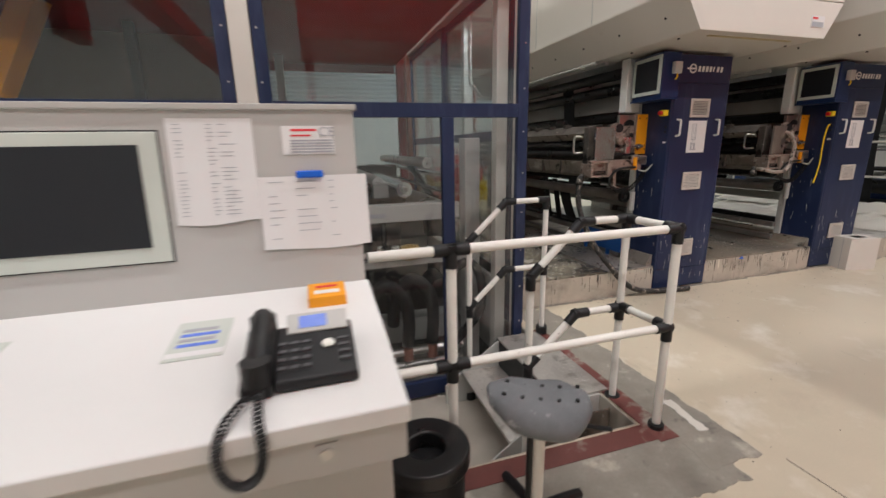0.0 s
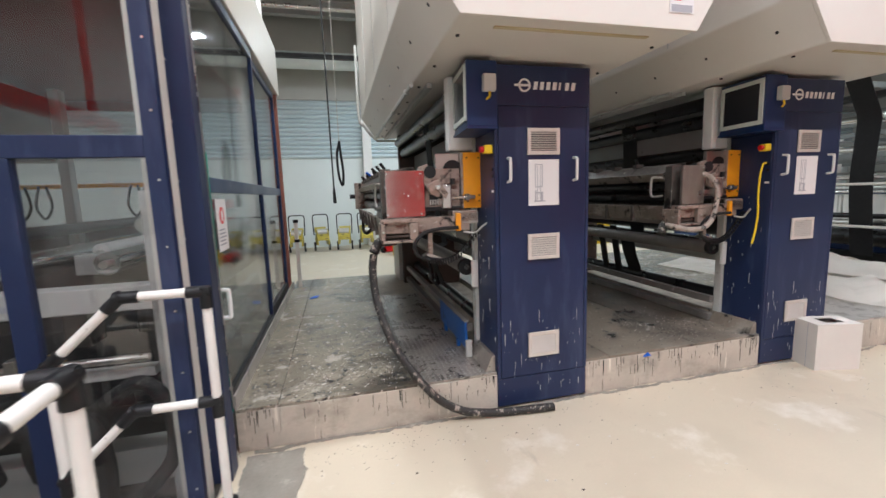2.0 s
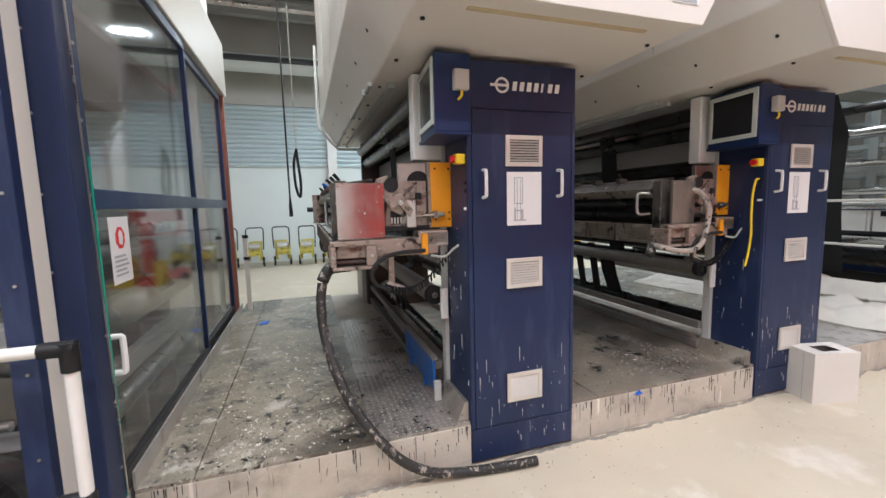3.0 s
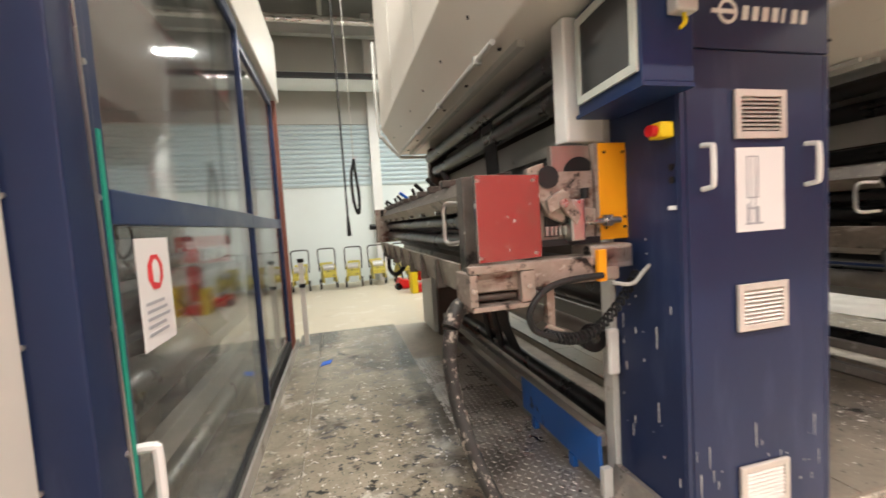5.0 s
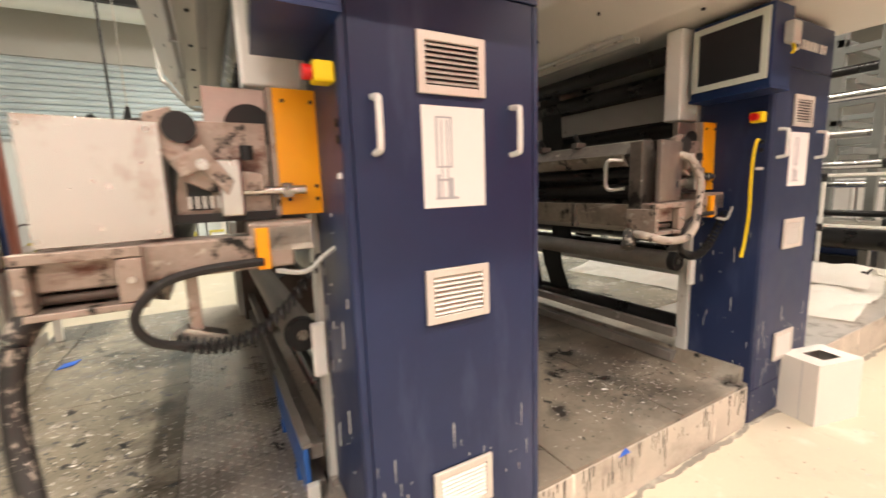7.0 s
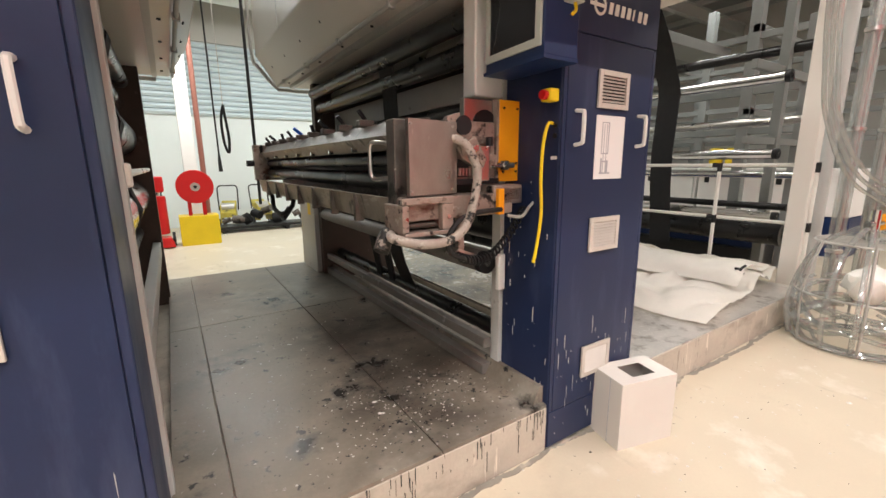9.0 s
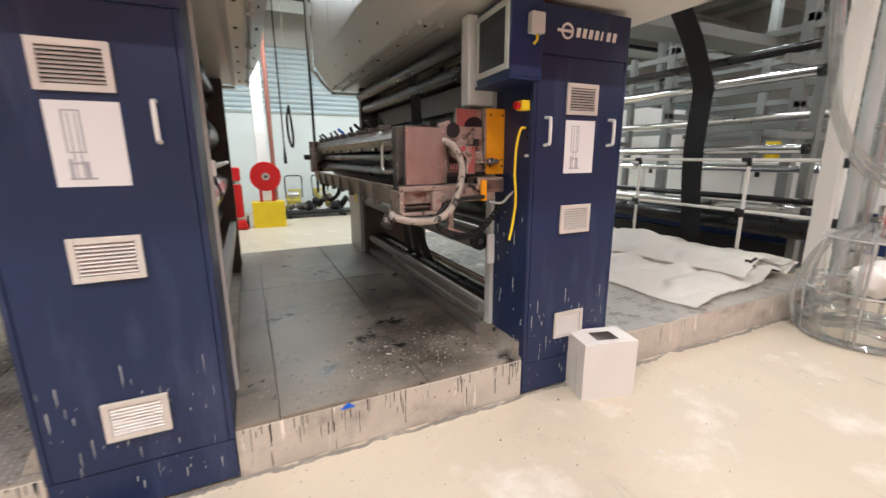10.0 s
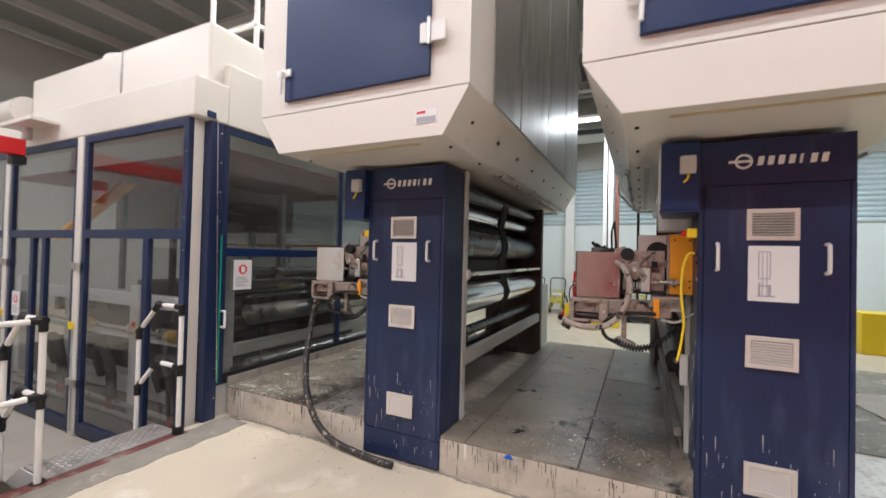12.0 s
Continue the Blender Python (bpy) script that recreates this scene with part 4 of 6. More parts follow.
        part("tray_bracket", B(2.955, 3.0, y, y + 0.03, 1.20, 1.335), GUNK, t, bevel=0.004)
        part("wet_nut", C((3.015, y + 0.1, 1.55), (2.99, y + 0.1, 1.55), 0.012, 6), CHROME, t)
    part("ink_feed", T([(3.0, 6.6, 1.2), (2.99, 6.5, 1.08), (3.02, 6.3, 1.05), (3.08, 6.2, 1.12), (3.1, 6.2, 1.2)], 0.02, 8), RUBBER, t, "black feed hose")
    for k in range(5):
        part("spring_leaf", B(3.30 + 0.018 * k, 3.308 + 0.018 * k, 3.935, 3.95, 1.425, 1.46), STEEL, t)
    part("lever_arm", P([(3.28, 1.56), (3.35, 1.60), (3.42, 1.50), (3.40, 1.46), (3.34, 1.53), (3.29, 1.51)], "y", 3.885, 3.905), CAST, t, bevel=0.004)
    part("lever_pin", C((3.345, 3.87, 1.545), (3.345, 3.91, 1.545), 0.016, 10), STEEL, t)
    part("oil_cup", C((3.46, 3.92, 1.56), (3.46, 3.92, 1.60), 0.018, 10), BLACK_PLASTIC, t)
    part("slot_plate", B(3.30, 3.36, 3.946, 3.953, 1.42, 1.50), BLACK_PLASTIC, t)
    part("gear_cover", C((3.48, 3.98, 1.66), (3.48, 4.0, 1.66), 0.07, 18), BLACK_PLASTIC, t)
    part("drain_elbow", T([(3.06, 4.05, 1.18), (3.0, 4.0, 1.185), (2.94, 3.965, 1.18), (2.90, 3.94, 1.12)], 0.034, 10), DIRTY_HOSE, t, "caked drain elbow")
    return t


head1 = head()
head2 = copy_thing(head1, Matrix.Translation((3.3 + DX, 5.3, 1.2)))
for ob in head2.children:
    if ob.name.startswith("end_plate"):
        ob.data = ob.data.copy()
        ob.data.materials[0] = DULL_STEEL


# ---- glazed enclosure ----
EX, DY, TOP = 1.98, 3.27, 2.82
enc = thing("machine_enclosure", (0.0, 5.2, 0), "blue-framed glazed machine enclosure with cream roof", "enclosure")


def door_leaf(x0, x1, mull):
    d = part("enclosure_door", B(x0, x0 + 0.075, DY, DY + 0.05, -0.43, TOP), BLUE, enc, "blue framed glass door", bevel=0.004)
    part("door_bar", B(x1 - 0.075, x1, DY, DY + 0.05, -0.43, TOP), BLUE, d, bevel=0.004)
    for z0, z1 in ((-0.43, -0.30), (1.70, 1.795), (TOP - 0.075, TOP)):
        part("door_bar", B(x0 + 0.075, x1 - 0.075, DY, DY + 0.05, z0, z1), BLUE, d, bevel=0.004)
    for m in mull:
        part("door_bar", B(m - 0.045, m + 0.045, DY, DY + 0.05, -0.30, 1.70), BLUE, d, bevel=0.004)
    edges = [x0 + 0.075] + [e for m in mull for e in (m - 0.045, m + 0.045)] + [x1 - 0.075]
    for a, b in zip(edges[::2], edges[1::2]):
        g = part("pane", B(a, b, DY + 0.022, DY + 0.028, -0.30, 1.70), GLASS, d)
        g.visible_shadow = False
    g = part("pane", B(x0 + 0.075, x1 - 0.075, DY + 0.022, DY + 0.028, 1.795, TOP - 0.075), GLASS, d)
    g.visible_shadow = False
    for x in (x0 + 0.03, x1 - 0.03):
        for z in np.arange(-0.2, 2.8, 0.3):
            part("rivet", C((x, DY, z), (x, DY - 0.004, z), 0.006, 6), STEEL, d)
    return d


door_leaf(0.145, 1.955, (1.34,))
door_leaf(-1.66, 0.02, (-1.02, -0.72))
door_leaf(-3.4, -1.78, (-2.4,))
for x0, x1 in ((0.025, 0.14), (-1.775, -1.665)):
    p = part("door_post", B(x0, x1, DY - 0.015, DY + 0.09, -0.46, TOP), CREAM, enc, "cream post between the doors", bevel=0.006)
    for z in (0.08, 1.35):
        part("hinge", B(x0 - 0.05, x0 + 0.045, DY - 0.03, DY - 0.016, z, z + 0.08), STEEL, p, bevel=0.004)
        part("hinge", B(x1 - 0.045, x1 + 0.05, DY - 0.03, DY - 0.016, z, z + 0.08), STEEL, p, bevel=0.004)
    part("door_cable", T([(x0 + 0.05, DY - 0.022, 0.72), (x0 + 0.045, DY - 0.025, 0.4), (x0 + 0.07, DY - 0.025, 0.1), (x0 + 0.06, DY - 0.022, -0.4)], 0.008, 6), PALE_HOSE, p)
    part("interlock", B(x0 + 0.01, x0 + 0.07, DY - 0.05, DY - 0.016, 0.70, 0.78), YELLOW, p, "yellow door interlock switch", bevel=0.005)
part("corner_post", B(1.912, 1.952, DY + 0.052, 3.42, -0.46, TOP + 0.02), CREAM, enc, "cream corner post", bevel=0.006)
cp = part("corner_column", B(1.93, 2.045, 3.425, 3.555, 0.0, TOP), BLUE, enc, "dark blue corner column", bevel=0.005)
for z in np.arange(0.2, 2.75, 0.28):
    part("rivet", C((2.045, 3.53, z), (2.051, 3.53, z), 0.007, 6), STEEL, cp)
    part("rivet", C((1.95, 3.425, z), (1.95, 3.42, z), 0.006, 6), STEEL, cp)
part("corner_switch", B(2.0, 2.06, 3.38, 3.46, 2.84, 2.90), BLUE_CLEAN, enc, "blue roller switch", bevel=0.006)
part("pull_wire", C((2.052, 3.55, 0.35), (2.052, 3.48, 2.86), 0.004, 6), STEEL, enc)
part("gasket", B(2.028, 2.046, 3.557, 3.572, 0.33, 1.75), GREEN_GASKET, enc, "green edge gasket")
# side glazing beside the platform: two sliding lights, the nearer one set proud
for e, y0, y1, m in ((EX, 3.575, 5.36, BLUE), (EX - 0.035, 5.32, 6.93, BLUE_CLEAN)):
    sd = part("side_window", B(e, e + 0.04, y0, y0 + (0.065 if e == EX else 0.04), 0.30, TOP), m, enc, "blue framed sliding side window", bevel=0.004)
    part("side_bar", B(e, e + 0.04, y1 - 0.04, y1, 0.30, TOP), BLUE_CLEAN, sd, bevel=0.004)
    a, c = y0 + (0.065 if e == EX else 0.04), y1 - 0.04
    part("side_bar", B(e, e + 0.04, a, c, 1.545, 1.63), BLUE_CLEAN, sd, bevel=0.004)
    part("side_bar", B(e, e + 0.04, a, c, TOP - 0.07, TOP), BLUE_CLEAN, sd, bevel=0.004)
    part("side_bar", B(e, e + 0.04, a, c, 0.30, 0.40), BLACK_PLASTIC, sd, bevel=0.004)
    for z0, z1 in ((0.40, 1.545), (1.63, TOP - 0.07)):
        g = part("pane", B(e + 0.017, e + 0.023, a, c, z0, z1), SMOKED, sd)
        g.visible_shadow = False
part("side_handle", T([(EX + 0.04, 3.60, 0.86), (EX + 0.085, 3.60, 0.86), (EX + 0.095, 3.60, 0.875), (EX + 0.095, 3.60, 1.0), (EX + 0.085, 3.60, 1.015), (EX + 0.04, 3.60, 1.015)], 0.012, 8, 3), WHITE, sd, "white pull handle")
for dx, y0, y1 in ((-0.02, 6.935, 7.0), (0.015, 7.003, 7.06), (-0.03, 7.063, 7.12)):
    part("end_post", B(EX - 0.08 + dx, EX + 0.02 + dx, y0, y1, 0.27, 2.98), PALE_BROWN, enc, "red-brown end post", bevel=0.006)
part("sill", B(EX - 0.03, EX + 0.019, 3.575, 6.95, PZ, 0.295), GREY_PAINT, enc)
part("side_sign_backing", B(EX - 0.06, EX - 0.03, 3.66, 3.80, 0.42, 1.52), GREY_PAINT, enc, bevel=0.004)
# roof
part("roof_fascia", B(-3.4, 2.04, DY - 0.01, 3.6, TOP + 0.004, 3.20), CREAM, enc, "cream roof fascia", bevel=0.02)
part("roof_side", B(1.9, 2.04, 3.6, 7.1, TOP + 0.004, 3.42), CREAM, enc, bevel=0.012)
part("roof_block", B(-1.68, 1.95, 3.45, 4.5, 3.205, 3.80), CREAM, enc, "raised cream roof housing", bevel=0.03)
part("roof_seam", B(0.44, 0.465, 3.438, 3.449, 3.215, 3.79), STEEL, enc, "bright steel seam strip")
part("roof_duct", C((-3.4, 3.42, 3.39), (-1.69, 3.42, 3.39), 0.185, 24), CREAM, enc, "cream round roof duct")
part("roof_tank", C((-0.2, 3.9, 3.802), (-0.2, 3.9, 3.97), 0.32, 28), CREAM, enc, "cream round roof cowl", bevel=0.06)
part("back_panel", B(-3.4, 1.95, 7.05, 7.1, 0, 3.2), GLASS, enc).visible_shadow = False
part("roof_hook", C((-0.9, 3.15, 2.86), (-0.9, 3.15, 3.0), 0.05, 12), STEEL, enc)
part("roof_arm", B(-1.2, -0.4, 3.0, 3.26, 3.0, 3.05), CREAM, enc, bevel=0.01)


def hand_sign(base, wide):
    """A white notice with a red octagon; written lines below."""
    x, y, z = base
    s = thing("stop_notice", base, "white laminated stop notice with a red octagon taped to glass", "sign", "stop notices")
    q = Matrix.Rotation(radians(0 if wide else 90), 4, "Z")

    def put(name, bm, mat, parent):
        bmesh.ops.transform(bm, matrix=Matrix.Translation(base) @ q, verts=bm.verts)
        return part(name, bm, mat, parent)
    put("sheet", B(-0.105, 0.105, -0.002, 0, 0, 0.30), PAPER, s)
    oct_ = [(0.052 * math.cos(math.pi / 8 + k * math.pi / 4), 0.205 + 0.052 * math.sin(math.pi / 8 + k * math.pi / 4)) for k in range(8)]
    o = put("octagon", P(oct_, "y", -0.0032, -0.0021), PINK_INK, s)
    put("symbol", P([(-0.018, 0.178), (0.014, 0.172), (0.026, 0.2), (0.022, 0.228), (0.0, 0.242), (-0.02, 0.228)], "y", -0.0043, -0.0033), PAPER, o)
    for k in range(5):
        put("text_bar", B(-0.075, 0.04 + 0.03 * ((k * 7) % 3) / 2, -0.0032, -0.0021, 0.118 - k * 0.021, 0.127 - k * 0.021), INK, s)
    return s


hand_sign((2.0225, 3.825, 1.21), False)
hand_sign((-1.36, 3.262, 0.73), True)

# machine behind the glass
inner = thing("glazed_machine", (0.2, 5.0, -0.46), "printing machine with steel rollers inside the glazed enclosure", "machine")
part("cross_beam", B(-3.2, 1.63, 3.87, 4.02, 0.885, 1.03), CONSOLE, inner, "pale grey cross beam", bevel=0.008)
for x in (0.80, -0.9):
    part("beam_label", B(x, x + 0.17, 3.864, 3.869, 0.93, 0.965), INK, inner)
for x in (0.146, -1.40, -2.9):
    up = part("side_plate", B(x, x + 0.165, 3.77, 3.86, PZ, 1.155), CONSOLE, inner, "pale grey upright plate", bevel=0.008)
    part("bearing_cap", C((x + 0.08, 3.77, 0.82), (x + 0.08, 3.755, 0.82), 0.05, 16), STEEL, up)
part("side_plate", B(1.64, 1.775, 3.75, 3.90, PZ, 1.57), CONSOLE, inner, "pale grey upright plate", bevel=0.01)
part("lower_beam", B(-3.2, 1.63, 4.2, 4.4, -0.4, -0.15), GREY_PAINT, inner, bevel=0.01)
part("frame_bar", B(1.58, 1.66, 3.9, 6.8, 0.44, 0.575), CREAM, inner, "cream frame bar", bevel=0.01)
for x, z, r, m in ((1.61, 0.865, 0.115, STEEL), (1.63, 1.24, 0.028, CHROME), (1.62, 1.08, 0.02, CHROME), (1.62, 0.30, 0.07, STEEL), (1.45, 1.36, 0.05, STEEL), (1.22, 1.12, 0.075, CHROME), (0.70, 1.12, 0.085, CHROME), (0.42, 1.30, 0.05, DARK_ROLL)):
    roller(inner, x, z, r, m, 4.25, 6.8)
roller(inner, 1.03, 1.17, 0.055, WHITE, 4.6, 6.8)
part("roller_block", B(0.95, 1.10, 4.42, 4.54, 1.03, 1.17), CONSOLE, inner, "pale bearing block", bevel=0.01)
part("web", P([(1.5, 1.32), (1.76, 0.92), (1.775, 0.93), (1.515, 1.33)], "y", 5.15, 5.5), WEB, inner, "black web strap")
# drive shaft with ribbed couplings
part("drive_shaft", C((-3.0, 3.70, 0.655), (1.62, 3.70, 0.655), 0.022, 12), STEEL, inner, "steel drive shaft")
part("shaft_rail", B(-3.0, 1.63, 3.72, 3.80, 0.535, 0.59), CONSOLE, inner, bevel=0.006)
for x in (0.56, 1.13, -0.6, -1.9):
    bm = bmesh.new()
    for k in range(5):
        cyl(bm, (x - 0.075 + 0.03 * k, 3.70, 0.655), (x - 0.053 + 0.03 * k, 3.70, 0.655), 0.062 + 0.008 * math.sin(math.pi * k / 4), 18)
        cyl(bm, (x - 0.053 + 0.03 * k, 3.70, 0.655), (x - 0.045 + 0.03 * k, 3.70, 0.655), 0.05, 18)
    part("coupling", bm, BRASS, inner, "ribbed brass coupling")
for x in (0.30, 0.86, 0.98):
    part("shaft_clamp", B(x, x + 0.05, 3.66, 3.74, 0.592, 0.72), STEEL, inner, bevel=0.008)
part("red_tap", C((0.40, 3.68, 0.70), (0.40, 3.68, 0.75), 0.018, 10), RED, inner)
# thick black hoses arching over into the manifold pipes
for x, w, top in ((0.74, 0.36, 0.38), (0.98, 0.34, 0.41), (-0.5, 0.4, 0.4), (-1.7, 0.4, 0.38)):
    h = part("black_hose", T([(x, 3.82, -0.02), (x + 0.01, 3.76, 0.18), (x + 0.10 * w / 0.35, 3.71, top - 0.03), (x + w * 0.55, 3.69, top), (x + w * 0.9, 3.70, top - 0.13), (x + w, 3.72, top - 0.35), (x + w * 0.96, 3.73, -0.20)], 0.055, 12), RUBBER, inner, "thick black hose")
    part("hose_coupling", C((x + w * 0.96, 3.73, -0.22), (x + w * 0.96, 3.73, -0.34), 0.045, 12), PALE_BROWN, h, "red-brown hose coupling")
part("round_hose", T([(1.42, 3.62, 0.45), (1.60, 3.60, 0.55), (1.72, 3.60, 0.40), (1.72, 3.60, 0.12), (1.60, 3.60, -0.05), (1.46, 3.62, -0.2)], 0.04, 10), RUBBER, inner, "black hose loop")
for z in (-0.27, -0.40):
    part("manifold_pipe", C((-3.0, 3.74, z), (1.6, 3.74, z), 0.032, 12), STEEL, inner, "bright manifold pipe")
# Dark bodies and black sheet added as backdrops, putting the interior's darkness into colour.
part("backdrop_body", B(-3.0, 1.45, 4.7, 5.2, PZ, 0.82), BROWN_PLATE, inner, "dark brown backdrop body added to darken the interior", bevel=0.02)
part("backdrop_body", B(-3.0, 1.5, 5.5, 6.3, PZ, 1.0), BROWN_PLATE, inner, "dark brown backdrop body added to darken the interior", bevel=0.02)
part("back_beam", B(-3.2, 1.6, 6.55, 6.68, 0.95, 1.27), BROWN_PLATE, inner, "dark brown back beam", bevel=0.01)
part("backdrop_sheet", B(-3.2, 1.5, 4.52, 4.55, PZ, 0.84), BLACK_PLASTIC, inner)
for k, x in enumerate((-2.6, -1.9, -1.2, -0.5, 0.38, 0.65, 1.0, 1.4)):
    part("bracket_block", B(x, x + 0.14, 4.12, 4.3, 0.62 + 0.06 * (k % 3), 0.84), GUNK, inner, bevel=0.012)
    part("drive_motor", C((x + 0.1, 4.42, 0.12 + 0.06 * (k % 2)), (x + 0.1, 4.05, 0.12 + 0.06 * (k % 2)), 0.1, 16), BLACK_PLASTIC, inner, bevel=0.015)
part("tool_tray", B(0.30, 0.62, 4.35, 4.6, 1.03, 1.055), BLACK_PLASTIC, inner, bevel=0.006)
for x in (-2.0, -0.6, 0.10):
    part("upright", B(x, x + 0.09, 6.0, 6.1, -0.3, 2.6), GREY_PAINT, inner, bevel=0.008)
    part("black_upright", B(x - 0.42, x - 0.34, 4.9, 4.97, 0.9, 2.6), BLACK_PLASTIC, inner)
part("top_rail", B(-3.2, 0.75, 6.85, 6.9, 1.70, 1.745), ORANGE, inner, "orange rail")
for x in (-0.75, -0.55, 0.35, 0.5, 0.62):
    part("hanging_hose", T([(x, 6.83, 1.72), (x - 0.05, 6.83, 1.5), (x + 0.02, 6.83, 1.36), (x + 0.1, 6.83, 1.5), (x + 0.07, 6.83, 1.72)], 0.014, 8), BLACK_PLASTIC, inner)
part("yellow_crane_arm", P([(3.6, 1.7), (3.75, 1.7), (4.6, 2.6), (4.4, 2.6)], "x", -1.5, -1.35), ORANGE, inner, "orange slanted arm")
part("dark_hood", B(-3.2, -0.05, 5.2, 6.5, 1.95, 2.58), BROWN_PLATE, inner, "dark brown drying hood", bevel=0.02)
# red inner hood, its end wall and post
part("inner_hood", B(-3.3, 1.66, 3.9, 6.7, 2.64, 2.70), INNER_RED, enc, "dull red inner hood")
part("inner_hood_end", B(-3.3, 1.66, 6.70, 6.74, 2.54, 2.82), INNER_RED, enc, "dull red hood end")
part("inner_post", B(1.70, 1.80, 6.72, 6.82, 0.2, 2.75), INNER_RED, enc, "dull red inner post", bevel=0.006)
part("inner_frame_post", B(1.79, 1.88, 3.45, 3.54, -0.45, 2.78), CREAM, enc, "cream inner frame post", bevel=0.006)
rc = thing("red_locker", (-0.45, 13.0, 0), "red steel locker with five white labels by the far wall", "locker")
part("body", B(-0.98, 0.04, 12.8, 13.2, 0.06, 1.53), RED, rc, bevel=0.01)
part("plinth", B(-0.96, 0.02, 12.83, 13.2, 0.0, 0.06), BLACK_PLASTIC, rc)
for k in range(5):
    d = part("locker_door", B(-0.97 + 0.2 * k, -0.78 + 0.2 * k, 12.78, 12.799, 0.1, 1.5), RED, rc, bevel=0.003)
    part("door_label", B(-0.93 + 0.2 * k, -0.82 + 0.2 * k, 12.776, 12.779, 1.18, 1.30), PAPER, d)

# red travelling beam and red machine opposite, seen mainly as reflections
rb = thing("crane_beam", (-0.72, 0.4, 2.62), "bright red crane beam with black end stop", "crane")
part("beam", B(-0.82, -0.62, -2.5, 3.05, 2.62, 2.80), RED, rb, bevel=0.008)
part("end_stop", B(-0.8, -0.64, 2.95, 3.07, 2.52, 2.615), BLACK_PLASTIC, rb, bevel=0.01)
part("trolley", B(-1.0, -0.9, 2.6, 2.9, 2.2, 2.5), RED, rb, bevel=0.02)
for y in (-2.0, 1.6):
    part("hanger", B(-0.76, -0.68, y, y + 0.08, 2.8, 6.3), RED, rb)
rm = thing("red_machine_housing", (4.6, -2.2, 0), "large red machine housing across the aisle", "machine")
part("body", B(6.55, 10.3, -2.6, -0.7, 0.0, 3.1), RED, rm, bevel=0.02)
part("canopy", B(0.4, 10.2, -2.6, -0.8, 3.12, 3.9), RED, rm, bevel=0.02)
part("leg", B(0.45, 0.6, -2.55, -2.4, 0, 3.12), RED, rm, bevel=0.01)

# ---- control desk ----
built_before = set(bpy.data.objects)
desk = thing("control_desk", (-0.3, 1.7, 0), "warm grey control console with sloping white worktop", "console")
XR, XL = 0.58, -1.75
part("desk_body", P([(1.50, -0.264), (2.02, -0.264), (2.02, 1.64), (1.99, 1.64), (1.93, 1.01), (1.50, 0.90)], "x", XL, XR - 0.01), CONSOLE, desk, bevel=0.006)
part("front_apron", P([(1.27, 0.77), (1.52, 0.77), (1.52, 0.96), (1.265, 0.885)], "x", XL, XR - 0.004), CONSOLE, desk, "grey apron with a lock", bevel=0.004)
part("worktop", P([(1.235, 0.89), (1.235, 0.938), (1.93, 1.022), (1.93, 0.974)], "x", XL, XR), DESK, desk, "white laminated worktop", bevel=0.006)
part("apron_lock", C((0.39, 1.268, 0.835), (0.39, 1.255, 0.835), 0.014, 14), STEEL, desk, "key lock")
part("apron_lock_plate", B(0.37, 0.415, 1.261, 1.267, 0.81, 0.86), GREY_PAINT, desk)
part("upstand_cap", B(XL, XR, 1.975, 2.03, 1.632, 1.652), CONSOLE, desk, bevel=0.004)


def on_panel(u, v):
    """A place on the console's leaning panel: u along it, v its height."""
    return (u, 1.93 + (v - 1.01) * 0.06 / 0.63, v)


def panel_piece(u0, u1, v0, v1, d0, d1):
    k = 0.06 / 0.63
    return P([(1.93 + (v0 - 1.01) * k - d1, v0), (1.93 + (v1 - 1.01) * k - d1, v1), (1.93 + (v1 - 1.01) * k - d0, v1), (1.93 + (v0 - 1.01) * k - d0, v0)], "x", u0, u1)


mon = part("monitor", panel_piece(-0.66, -0.045, 1.155, 1.565, 0.0, 0.012), BEZEL, desk, "flush monitor with pale green bezel", bevel=0.003)
part("monitor_glass", panel_piece(-0.605, -0.097, 1.205, 1.525, 0.0125, 0.016), SCREEN, mon)
part("monitor_gap", panel_piece(-0.665, -0.04, 1.15, 1.57, -0.002, 0.002), BLACK_PLASTIC, mon)
tp = part("type_plate", panel_piece(0.325, 0.497, 1.485, 1.58, 0.001, 0.004), PAPER, desk, "printed type plate with a CE mark")
for k in range(5):
    part("plate_bar", panel_piece(0.352, 0.493, 1.49 + k * 0.0095, 1.496 + k * 0.0095, 0.0041, 0.0052), INK, tp)
part("plate_bar", panel_piece(0.355, 0.44, 1.562, 1.57, 0.0041, 0.0052), PINK_INK, tp)
part("plate_bar", panel_piece(0.355, 0.42, 1.545, 1.551, 0.0041, 0.0052), PINK_INK, tp)


def lettering(text, size, m, mat, name, parent):
    cu = bpy.data.curves.new(name, "FONT")
    cu.body, cu.size, cu.extrude, cu.align_x = text, size, 0.0006, "LEFT"
    ob = new(name, cu)
    dg = bpy.context.evaluated_depsgraph_get()
    me = bpy.data.meshes.new_from_object(ob.evaluated_get(dg))
    bpy.data.objects.remove(ob)
    me.transform(Matrix.Translation(-root_of(parent).location) @ m)
    me.materials.clear()
    me.materials.append(mat)
    ob = new(name, me)
    ob.parent = parent
    return ob


lettering("CE", 0.045, pose(0.446, 1.93 + (1.547 - 1.01) * 0.0952 - 0.0055, 1.545, 90 - 5.4), INK, "ce_mark", tp)


